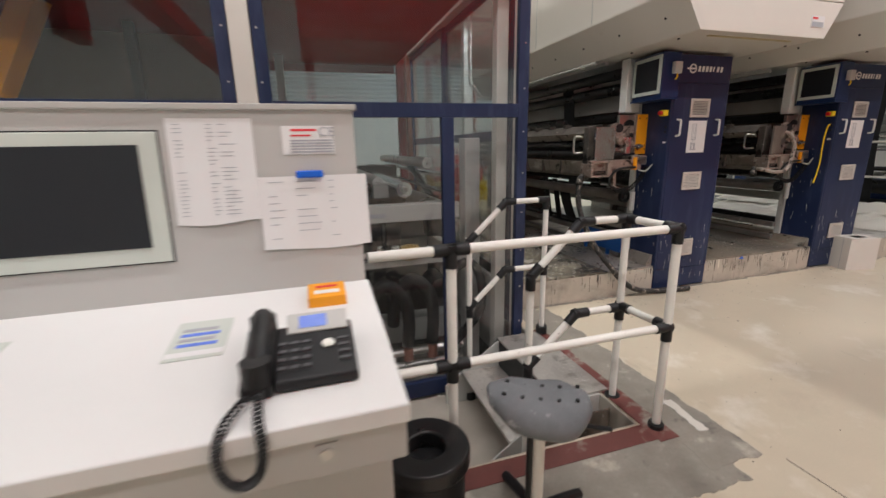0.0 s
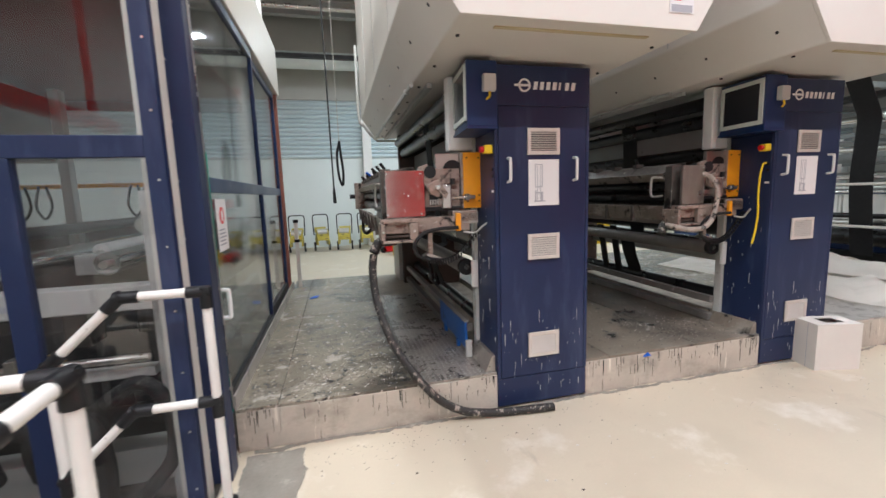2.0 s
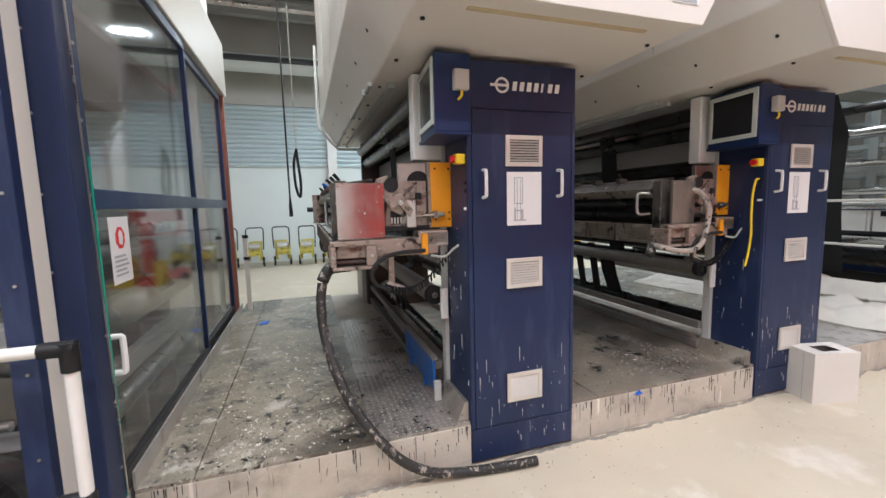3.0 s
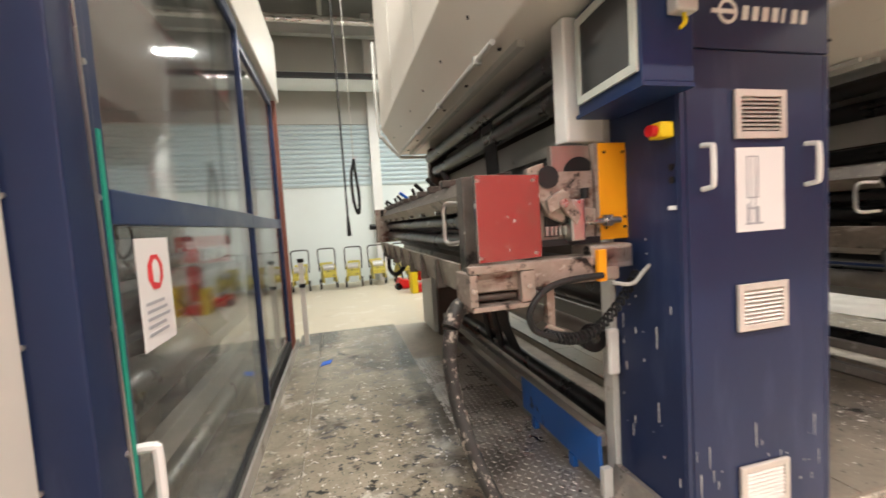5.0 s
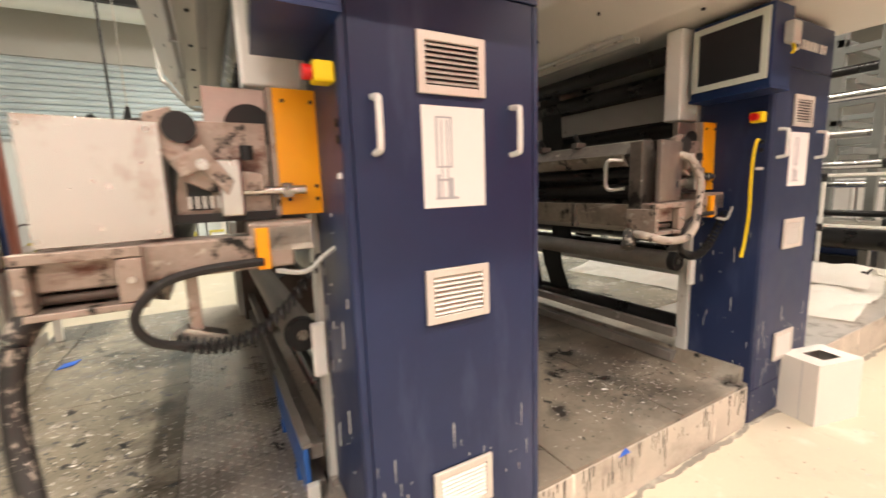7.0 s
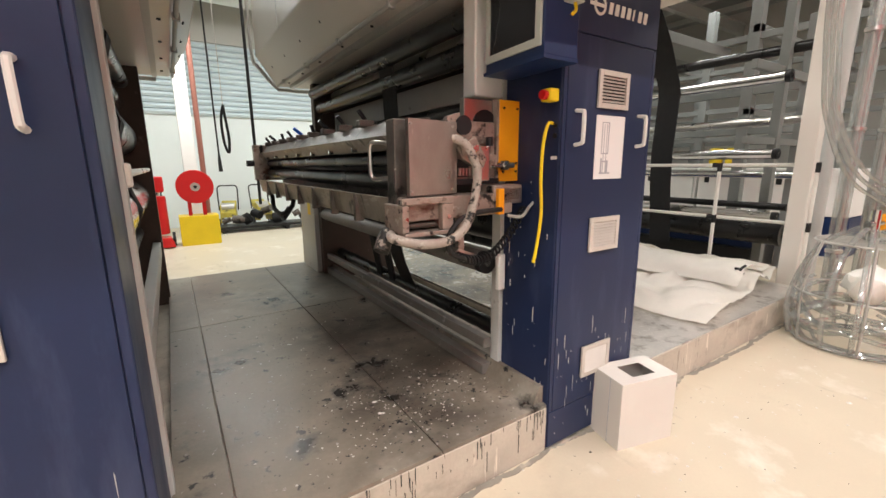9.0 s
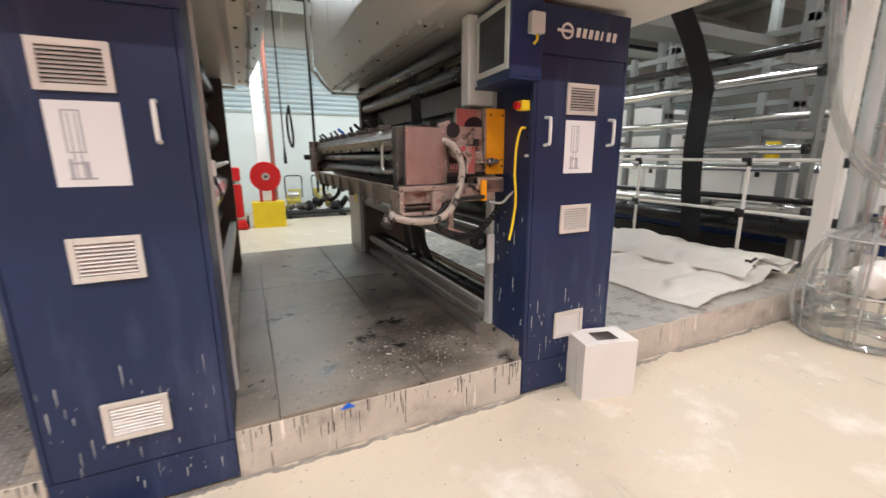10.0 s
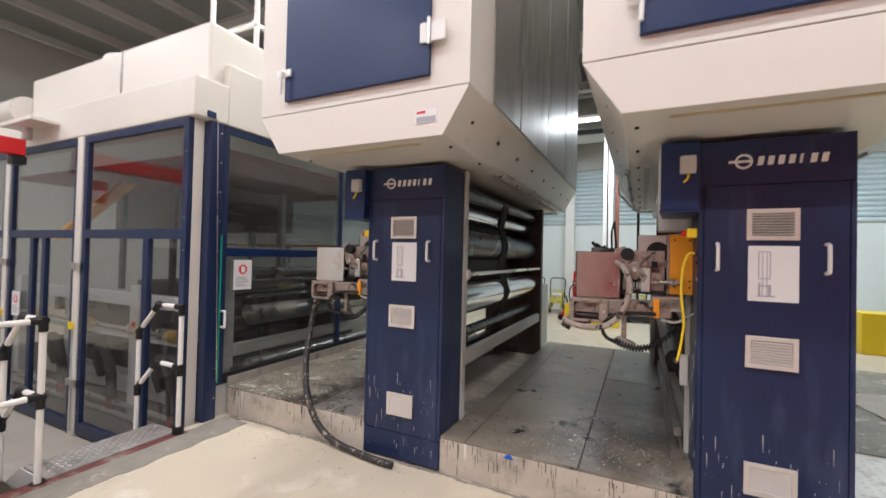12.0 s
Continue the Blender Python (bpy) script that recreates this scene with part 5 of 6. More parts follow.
def printed_sheet(name, u0, u1, v0, v1, rows, cols, seed, label, tilt=0.0):
    sh = thing(name, on_panel((u0 + u1) / 2, v0), label, "paper", "papers taped to the console")
    bm = bmesh.new()
    n, k = 12, 0.06 / 0.63
    grid = []
    for j in range(n + 1):
        row = []
        for i in range(n + 1):
            u, v = u0 + (u1 - u0) * i / n, v0 + (v1 - v0) * j / n
            lift = 0.003 + 0.010 * (1 - j / n) ** 2 * (0.4 + 0.6 * math.sin(3 * i / n + seed) ** 2)
            row.append(bm.verts.new((u + tilt * (j / n), 1.93 + (v - 1.01) * k - lift, v + 0.006 * math.sin(i / n * 5 + seed) * (1 - j / n))))
        grid.append(row)
    for j in range(n):
        for i in range(n):
            bm.faces.new((grid[j][i], grid[j][i + 1], grid[j + 1][i + 1], grid[j + 1][i]))
    part("sheet", bm, PAPER, sh)
    random.seed(seed)
    for r in range(rows):
        v = v1 - 0.02 - r * (v1 - v0 - 0.035) / rows
        for a, b in cols:
            if random.random() < 0.85:
                w = (b - a) * random.uniform(0.4, 1.0)
                lift = 0.004 + 0.010 * ((v1 - v) / (v1 - v0)) ** 2
                part("text_bar", panel_piece(u0 + a + tilt * 0.5, u0 + a + w + tilt * 0.5, v, v + 0.0024, lift + 0.0004, lift + 0.001), INK, sh)
    return sh


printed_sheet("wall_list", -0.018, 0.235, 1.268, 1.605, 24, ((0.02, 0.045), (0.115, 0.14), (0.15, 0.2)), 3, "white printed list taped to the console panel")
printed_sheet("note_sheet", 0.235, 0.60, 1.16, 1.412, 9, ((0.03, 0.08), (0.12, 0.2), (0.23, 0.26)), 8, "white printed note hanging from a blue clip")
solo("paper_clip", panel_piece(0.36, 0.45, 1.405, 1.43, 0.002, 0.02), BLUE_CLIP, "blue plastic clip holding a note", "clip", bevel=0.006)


def desk_z(y):
    return 0.938 + (y - 1.235) * 0.084 / 0.695


def desk_piece(x0, x1, y0, y1, h0, h1):
    return P([(y0, desk_z(y0) + h0), (y1, desk_z(y1) + h0), (y1, desk_z(y1) + h1), (y0, desk_z(y0) + h1)], "x", x0, x1)


ph = thing("desk_phone", (0.36, 1.5, desk_z(1.5)), "black office desk phone with coiled cord", "telephone")
part("phone_body", P([(1.345, desk_z(1.345) + 0.002), (1.345, desk_z(1.345) + 0.03), (1.53, desk_z(1.53) + 0.065), (1.55, desk_z(1.55) + 0.05), (1.55, desk_z(1.55) + 0.002)], "x", 0.287, 0.480), BLACK_PLASTIC, ph, bevel=0.008)
part("phone_head", P([(1.50, 1.025), (1.495, 1.033), (1.545, 1.068), (1.555, 1.058), (1.54, 1.015)], "x", 0.315, 0.47), GREY_PAINT, ph, "silver display panel", bevel=0.004)
part("phone_display", P([(1.506, 1.0395), (1.5045, 1.0415), (1.535, 1.063), (1.537, 1.061)], "x", 0.345, 0.415), LCD, ph, "lit blue display")
part("cradle", P([(1.335, desk_z(1.335) + 0.002), (1.335, desk_z(1.335) + 0.035), (1.55, desk_z(1.55) + 0.06), (1.56, desk_z(1.56) + 0.002)], "x", 0.214, 0.284), BLACK_PLASTIC, ph, bevel=0.008)
part("handset", T([(0.252, 1.345, 1.0), (0.252, 1.40, 1.02), (0.252, 1.47, 1.035), (0.252, 1.53, 1.052), (0.252, 1.575, 1.058)], 0.027, 12), BLACK_PLASTIC, ph, "black handset")
for y in (1.36, 1.565):
    part("handset_cup", C((0.252, y, desk_z(y) + 0.03), (0.252, y, desk_z(y) + 0.085), 0.034, 14), BLACK_PLASTIC, ph)
for r in range(4):
    for c in range(3):
        y = 1.375 + r * 0.028
        z = desk_z(1.345) + 0.03 + (y - 1.345) * 0.28
        part("key", B(0.295 + c * 0.028, 0.315 + c * 0.028, y, y + 0.015, z + 0.001, z + 0.008), KEYPAD, ph)
part("nav_key", C((0.415, 1.45, desk_z(1.345) + 0.055), (0.415, 1.447, desk_z(1.345) + 0.066), 0.016, 14), STEEL, ph)
for k in range(4):
    part("side_key", B(0.44, 0.466, 1.385 + k * 0.024, 1.398 + k * 0.024, desk_z(1.345) + 0.041 + k * 0.0067, desk_z(1.345) + 0.048 + k * 0.0067), KEYPAD, ph)
cord = []
path = smooth_path([(0.225, 1.325, 0.965), (0.195, 1.25, 0.955), (0.183, 1.222, 0.91), (0.196, 1.214, 0.86), (0.228, 1.212, 0.84), (0.258, 1.214, 0.86), (0.268, 1.222, 0.91), (0.262, 1.25, 0.957), (0.255, 1.33, 0.972)], 40)
for i, p in enumerate(path):
    a = i * 0.95
    cord.append((p[0] + 0.0085 * math.cos(a), p[1] + 0.0085 * math.sin(a) * 0.7, p[2] + 0.0085 * math.sin(a) * 0.7))
part("coiled_cord", T(cord, 0.0032, 5, 0), BLACK_PLASTIC, ph, "black coiled cord")
yb = thing("yellow_box", (0.42, 1.80, desk_z(1.8)), "small orange-yellow carton on the worktop", "box")
part("carton", desk_piece(0.365, 0.485, 1.75, 1.86, 0.0, 0.035), ORANGE, yb, bevel=0.003)
part("carton_label", desk_piece(0.385, 0.465, 1.775, 1.80, 0.0352, 0.0362), PAPER, yb)
part("carton_label", desk_piece(0.39, 0.46, 1.82, 1.835, 0.0352, 0.0362), PINK_INK, yb)
for x0, y0 in ((0.0, 1.55), (-0.56, 1.57)):
    cd = thing("card_sleeve", (x0 + 0.07, y0 + 0.1, desk_z(y0 + 0.1)), "grey-blue instruction card in a clear sleeve on the worktop", "card", "cards on the worktop")
    part("card", desk_piece(x0, x0 + 0.145, y0, y0 + 0.2, 0.0, 0.003), BEZEL, cd)
    part("card_stripe", desk_piece(x0 + 0.003, x0 + 0.142, y0 + 0.012, y0 + 0.035, 0.0032, 0.004), PAPER, cd)
    for k in range(4):
        part("card_print", desk_piece(x0 + 0.02, x0 + 0.12 - 0.01 * (k % 2), y0 + 0.06 + k * 0.027, y0 + 0.075 + k * 0.027, 0.0032, 0.004), INK if k % 2 else LCD, cd)


# the console group is scaled to 0.85 of the size drawn above about the camera's start point, to fit its view along the
# path; its paper comes out near A4
SIZE, START_EYE = 0.85, Vector((0.417, 0.423, 1.498))
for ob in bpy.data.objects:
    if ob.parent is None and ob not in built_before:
        ob.location = START_EYE + (ob.location - START_EYE) * SIZE
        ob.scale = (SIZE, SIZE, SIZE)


# ---- guard rails, stair and stool by the pit ----
def rail(t, a, b, r=0.0205):
    a, b = Vector(a), Vector(b)
    d = (b - a).normalized()
    return part("rail_tube", C(a + d * 0.035, b - d * 0.035, r, 14), RAIL_WHITE, t)


def joint(t, p, dirs, r=0.027):
    p = Vector(p)
    j = part("joint", C(p - Vector((0, 0, 0.001)), p + Vector((0, 0, 0.001)), r, 12), BLACK_PLASTIC, t, "black plastic pipe joint")
    for d in dirs:
        d = Vector(d).normalized()
        part("joint_sleeve", C(p - d * 0.02, p + d * 0.075, r, 12), BLACK_PLASTIC, j)


def handrail(y, post_x, foot):
    t = thing("stair_handrail", (1.75, y, 0), "white tubular stair handrail with black joints", "railing", "white pit railings")
    for z in (1.10, 0.58):
        rail(t, (post_x, y, z), (1.75, y, z))
        rail(t, (1.75, y, z), (1.46, y, z - 0.27))
        joint(t, (post_x, y, z), ((-1, 0, 0), (0, 0, -1)))
        joint(t, (1.75, y, z), ((1, 0, 0), (-0.29, 0, -0.27)))
        joint(t, (1.46, y, z - 0.27), ((0.29, 0, 0.27), (0, 0, -1)))
    rail(t, (post_x, y, 1.10), (post_x, y, foot))
    rail(t, (1.46, y, 0.83), (1.46, y, -0.42))
    part("foot", C((post_x, y, foot - 0.01), (post_x, y, foot + 0.05), 0.045, 14), BLACK_PLASTIC, t, "black foot")
    part("foot", C((1.46, y, -0.455), (1.46, y, -0.40), 0.045, 14), BLACK_PLASTIC, t, "black foot")
    return t


handrail(3.18, 2.085, 0.02)
handrail(2.27, 2.045, -0.04)
gr = thing("guard_rail", (1.0, 1.947, 0), "white tubular guard rail with black joints round the pit", "railing", "white pit railings")
GX = (2.065, 0.915)
for z in (1.10, 0.59):
    for a, b in zip(GX, GX[1:]):
        rail(gr, (a, 1.947, z), (b, 1.947, z))
    joint(gr, (GX[0], 1.947, z), ((-1, 0, 0), (0, 0, -1)))
    for x in GX[1:]:
        joint(gr, (x, 1.947, z), ((-1, 0, 0), (1, 0, 0), (0, 0, -1)))
    rail(gr, (0.915, 1.947, z), (0.55, 1.947, z))
    rail(gr, (GX[0], 1.947, z), (2.045, 2.27, z))
    joint(gr, (GX[0], 1.947, z), ((0, 1, 0),))
    joint(gr, (2.045, 2.27, z), ((0, -1, 0),))
for x in GX:
    rail(gr, (x, 1.947, 1.10), (x, 1.947, 0.0 if x == GX[0] else -0.42), 0.0215)
    part("foot", C((x, 1.947, -0.03 if x == GX[0] else -0.455), (x, 1.947, 0.03 if x == GX[0] else -0.4), 0.04, 14), BLACK_PLASTIC, gr)

st = thing("pit_stair", (1.6, 2.75, PZ), "short steel stair with tread plate steps down into the pit", "stair")
tread_plate(st, 1.70, 2.05, 2.32, 3.2, 0.016, TREAD, 0.036)
tread_plate(st, 1.38, 1.70, 2.32, 3.15, -0.20, TREAD, 0.036)
for y in (2.305, 3.155):
    part("stringer", P([(1.985, 0.003), (1.985, -0.3), (1.55, PZ), (1.25, PZ), (1.25, -0.30), (1.68, 0.003)], "y", y, y + 0.012), GREY_PAINT, st, "grey steel stringer", bevel=0.002)
part("riser", B(1.695, 1.705, 2.32, 3.15, -0.20, 0.003), BLACK_PLASTIC, st)
solo("sheet_metal", B(1.50, 1.98, 2.20, 2.21, -0.46, -0.03), MIRROR_STEEL, "bright sheet steel panel leaning in the pit", "panel")

# stool
so = thing("work_stool", (1.12, 1.58, 0), "worn grey foam work stool on a steel column", "stool")
bm = bmesh.new()
NU, NV = 28, 8
cx, cy, cz, yaw = 1.13, 1.60, 0.58, radians(-20)
rows_ = []
for j in range(NV + 1):
    f = -math.pi / 2 + math.pi * j / NV
    r_ = []
    for i in range(NU):
        a = 2 * math.pi * i / NU
        ex, ey = math.copysign(abs(math.cos(a)) ** 0.7, math.cos(a)), math.copysign(abs(math.sin(a)) ** 0.8, math.sin(a))
        rr = max(0.05, math.cos(f)) ** 0.45
        u, v = 0.19 * rr * ex, 0.112 * rr * ey * (1 - 0.12 * math.cos(2 * a)) * (1 + 0.10 * ex * rr)
        w = (0.045 if f > 0 else 0.062) * math.sin(f) + 0.03 * (u / 0.2) ** 2 - 0.03 * max(0.0, -v / 0.11) ** 2 + 0.05 * v - 0.1 * u + 0.004 * math.sin(7 * a)
        r_.append(bm.verts.new((cx + u * math.cos(yaw) - v * math.sin(yaw), cy + u * math.sin(yaw) + v * math.cos(yaw), cz + w)))
    rows_.append(r_)
for a, b in zip(rows_, rows_[1:]):
    for i in range(NU):
        bm.faces.new((a[i], a[(i + 1) % NU], b[(i + 1) % NU], b[i]))
bm.faces.new(rows_[0][::-1])
bm.faces.new(rows_[-1])
seat = part("seat", bm, SEAT, so, "grey scuffed foam seat")
for i in range(-2, 3):
    for v in (-0.035, 0.045):
        u = i * 0.065 + (0.02 if v > 0 else 0)
        x, y = cx + u * math.cos(yaw) - v * math.sin(yaw), cy + u * math.sin(yaw) + v * math.cos(yaw)
        z = cz + 0.045 + 0.022 * (u / 0.2) ** 2 + 0.05 * v - 0.1 * u
        part("dimple", C((x, y, z - 0.006), (x, y, z + 0.001), 0.008, 10), BLACK_PLASTIC, seat)
part("seat_plate", B(1.06, 1.21, 1.53, 1.66, 0.515, 0.555), BLACK_PLASTIC, so, bevel=0.008)
part("lever", T([(1.18, 1.56, 0.53), (1.30, 1.50, 0.51), (1.36, 1.48, 0.50)], 0.009, 8), BLACK_PLASTIC, so)
part("column", C((1.135, 1.60, 0.1), (1.135, 1.60, 0.52), 0.026, 14), CREAM, so)
part("gas_strut", C((1.10, 1.60, 0.1), (1.10, 1.60, 0.45), 0.012, 10), BLACK_PLASTIC, so)
for k in range(5):
    a = k * 2 * math.pi / 5 + 0.3
    part("foot", T([(1.135, 1.60, 0.1), (1.135 + 0.14 * math.cos(a), 1.60 + 0.14 * math.sin(a), 0.07), (1.135 + 0.27 * math.cos(a), 1.60 + 0.27 * math.sin(a), 0.028)], 0.022, 8), BLACK_PLASTIC, so)
# black drum
dr = thing("black_drum", (0.745, 1.775, 0), "black plastic drum with a dark opening in its lid", "drum")
part("drum_body", C((0.745, 1.775, 0), (0.745, 1.775, 0.30), 0.15, 28), BLACK_PLASTIC, dr, bevel=0.01)
part("drum_ring", ring(bmesh.new(), (0.745, 1.775, 0.30), (0, 0, 1), 0.172, 0.098, 0.07), DARK_ROLL, dr, "shiny black ring lid", bevel=0.012)
part("drum_foot", B(0.60, 0.98, 1.56, 1.64, 0, 0.12), BLACK_PLASTIC, dr, bevel=0.03)
# hose from the first head down to the floor
solo("drain_hose", T([(2.90, 3.94, 1.11), (2.885, 3.92, 1.0), (2.895, 3.87, 0.83), (2.935, 3.80, 0.66), (3.0, 3.73, 0.5), (3.1, 3.66, 0.345), (3.24, 3.62, 0.18), (3.42, 3.61, 0.07), (3.65, 3.60, 0.032), (3.85, 3.575, 0.03), (4.03, 3.56, 0.03)], 0.027, 12), DIRTY_HOSE, "thick black drain hose caked with paint", "hose")
solo("yellow_cable", T([(5.965, 3.725, 1.655), (5.93, 3.72, 1.645), (5.905, 3.72, 1.55), (5.90, 3.72, 1.4), (5.915, 3.725, 1.25), (5.90, 3.73, 1.1), (5.885, 3.735, 1.02)], 0.0075, 8), YELLOW, "yellow air cable hanging on a blue cabinet", "cable")
solo("drain_loop", T([(5.31, 4.02, 1.17), (5.24, 3.92, 1.19), (5.22, 3.84, 1.185), (5.32, 3.80, 1.16), (5.45, 3.79, 1.165), (5.54, 3.80, 1.22), (5.60, 3.82, 1.33), (5.62, 3.83, 1.45), (5.58, 3.86, 1.56), (5.52, 3.92, 1.60)], 0.02, 10), PALE_CAKED, "caked clear hose looped round a coating unit", "hose")
tr = thing("drip_trough", (3.57, 4.43, 0.27), "bright blue drip trough on the platform beside a machine", "trough")
part("trough_wall", P([(3.578, 0.335), (3.56, 0.33), (3.555, 0.53), (3.573, 0.53)], "y", 4.04, 4.82), BLUE_TROUGH, tr, bevel=0.003)
part("trough_lip", P([(3.553, 0.531), (3.588, 0.531), (3.588, 0.548), (3.553, 0.54)], "y", 4.04, 4.82), RAIL_GREY, tr, "worn grey lip", bevel=0.002)
part("end_bracket", B(3.555, 3.60, 4.005, 4.035, 0.27, 0.40), GREY_PAINT, tr, "grey end bracket", bevel=0.004)
for y in (4.25, 4.65):
    part("foot", B(3.555, 3.58, y, y + 0.04, 0.27, 0.331), BLUE_TROUGH, tr)

# carton beside the second cabinet
bk = thing("carton", (6.49, 3.52, 0), "white cardboard carton with open dark top", "box")
BA = radians(-14)


def turned(bm, c, a):
    bmesh.ops.rotate(bm, cent=c, matrix=Matrix.Rotation(a, 3, "Z"), verts=bm.verts)
    return bm


bc = Vector((6.49, 3.545, 0))
for d in ((-0.18, 0.18, -0.115, -0.111), (-0.18, 0.18, 0.111, 0.115), (-0.18, -0.176, -0.111, 0.111), (0.176, 0.18, -0.111, 0.111)):
    part("side", turned(B(bc.x + d[0], bc.x + d[1], bc.y + d[2], bc.y + d[3], 0, 0.372), bc, BA), CARD, bk)
for d in ((-0.18, 0.18, -0.115, -0.065), (-0.18, 0.18, 0.055, 0.115), (-0.18, -0.07, -0.065, 0.055), (0.08, 0.18, -0.065, 0.055)):
    part("top_flap", turned(B(bc.x + d[0], bc.x + d[1], bc.y + d[2], bc.y + d[3], 0.372, 0.376), bc, BA), CARD, bk)
part("bottom", turned(B(bc.x - 0.17, bc.x + 0.17, bc.y - 0.11, bc.y + 0.11, 0.001, 0.006), bc, BA), CARD, bk)
# Dark slab inside the carton, below the opening in its flaps.
part("dark_inner_slab", turned(B(bc.x - 0.17, bc.x + 0.17, bc.y - 0.11, bc.y + 0.11, 0.2, 0.25), bc, BA), BROWN_PLATE, bk)
part("seam", turned(B(bc.x - 0.1815, bc.x - 0.1801, bc.y - 0.03, bc.y - 0.027, 0.0, 0.37), bc, BA), INK, bk)


# ---- sheet-covered deck and third machine ----
def crumpled(name, corners, nx, ny, z, swell, seed, mat, label):
    """A sheet laid over a deck: a grid between four corners with folds and a ragged edge."""
    bm = bmesh.new()
    a, b, c, d = [Vector((*p, 0)) for p in corners]
    g = []
    for j in range(ny + 1):
        row = []
        for i in range(nx + 1):
            u, v = i / nx, j / ny
            p = (a * (1 - u) + b * u) * (1 - v) + (d * (1 - u) + c * u) * v
            rag = 0.05 * noise.noise(Vector((u * 5 + seed, v * 5, 1.3)))
            h = 0.02 + 0.17 * abs(noise.noise(Vector((p.x * 1.6, p.y * 2.3, seed)))) + 0.04 * abs(noise.noise(Vector((p.x * 6, p.y * 5, seed + 3))))
            edge = min(1.0, 6 * min(u + 0.02, v + 0.02))
            row.append(bm.verts.new((p.x + rag, p.y + rag, z + 0.004 + h * edge + swell(u, v))))
        g.append(row)
    for j in range(ny):
        for i in range(nx):
            bm.faces.new((g[j][i], g[j][i + 1], g[j + 1][i + 1], g[j + 1][i]))
    bmesh.ops.solidify(bm, geom=bm.faces[:], thickness=0.003)
    ob = solo(name, bm, mat, label, "sheet")
    return ob


crumpled("dust_sheet", ((7.55, 6.6), (7.72, 3.73), (9.75, 3.98), (9.75, 7.4)), 60, 60, DZ, lambda u, v: 0.03 * v, 2.0, CLOTH, "crumpled white dust sheet spread over a tread plate deck")
crumpled("heaped_sheet", ((8.3, 6.9), (8.7, 3.95), (9.75, 4.05), (9.75, 7.0)), 40, 30, DZ + 0.07, lambda u, v: 0.10 * math.sin(math.pi * min(1, v * 1.3 + 0.05)), 7.0, CLOTH, "heaped white dust sheet with tan stains")
ck = thing("clamp", (8.88, 4.0, 0.42), "small black clamp lying on the dust sheet", "clamp")
part("jaw", B(8.84, 8.93, 3.98, 4.02, 0.435, 0.46), BLACK_PLASTIC, ck, bevel=0.006)
part("grip", T([(8.85, 4.0, 0.455), (8.88, 3.99, 0.50), (8.93, 3.98, 0.52)], 0.012, 8), BLACK_PLASTIC, ck)
part("grip", T([(8.92, 4.0, 0.455), (8.88, 4.01, 0.49), (8.83, 4.02, 0.50)], 0.012, 8), BLACK_PLASTIC, ck)

er = thing("deck_rail", (9.99, 5.6, 0.27), "white tubular rail with black joints along a machine deck", "railing")
for z in (1.44, 0.83):
    for a, b in ((3.86, 4.76), (4.76, 6.3), (6.3, 7.9)):
        rail(er, (9.98, a, z), (9.98, b, z))
    for y in (3.86, 4.76, 6.3, 7.9):
        joint(er, (9.98, y, z), ((0, 1 if y < 7 else -1, 0), (0, 0, -1)))
for y in (3.86, 4.76, 6.3, 7.9):
    rail(er, (9.98, y, 1.44), (9.98, y, 0.0))

m3 = thing("roller_stand", (10.2, 6.0, 0.0), "open roller stand with silver and black rollers", "machine")
for x, z, r, m in ((10.08, 2.36, 0.06, CHROME), (10.03, 1.56, 0.055, CHROME), (10.5, 0.62, 0.13, DARK_ROLL), (10.25, 0.86, 0.05, STEEL), (10.5, 0.95, 0.04, DARK_ROLL), (11.2, 2.0, 0.05, STEEL), (11.4, 1.3, 0.05, CHROME), (10.9, 2.8, 0.06, DARK_ROLL)):
    roller(m3, x, z, r, m, 4.27, 7.9)
    part("roller_cap", C((x, 4.22, z), (x, 4.27, z), r * 1.05, 16), BLACK_PLASTIC, m3)
for y in (4.5, 7.9):
    part("side_post", B(10.75, 10.87, y, y + 0.1, 0, 3.3), GANTRY, m3, bevel=0.008)
    part("side_post", B(11.5, 11.6, y, y + 0.1, 0, 3.3), GANTRY, m3, bevel=0.008)
    part("side_beam", B(10.0, 11.6, y + 0.02, y + 0.08, 2.48, 2.58), GANTRY, m3, bevel=0.006)
    part("side_beam", B(10.0, 11.6, y + 0.02, y + 0.08, 1.68, 1.76), GANTRY, m3, bevel=0.006)
web3 = [(9.3, 3.35), (9.7, 2.9), (10.0, 2.42), (10.02, 2.30), (9.97, 1.60), (10.0, 1.2), (10.12, 0.4)]
part("web", P(web3 + [(a + 0.012, b) for a, b in web3[::-1]], "y", 5.34, 5.62), WEB, m3, "wide black web strap")
part("overhead_tray", B(7.2, 12.5, 5.9, 6.4, 3.15, 3.3), GANTRY, m3, "grey overhead cable tray", bevel=0.01)
part("overhead_tray", B(9.0, 9.3, 3.2, 8.0, 3.35, 3.5), GANTRY, m3, "grey overhead cable tray", bevel=0.01)
part("blue_bed", B(10.8, 11.5, 4.6, 7.9, 0.36, 0.62), BLUE_CLEAN, m3, "dark blue bed", bevel=0.008)
part("black_bed", B(10.7, 11.5, 4.6, 7.9, 0.0, 0.36), BLACK_PLASTIC, m3)

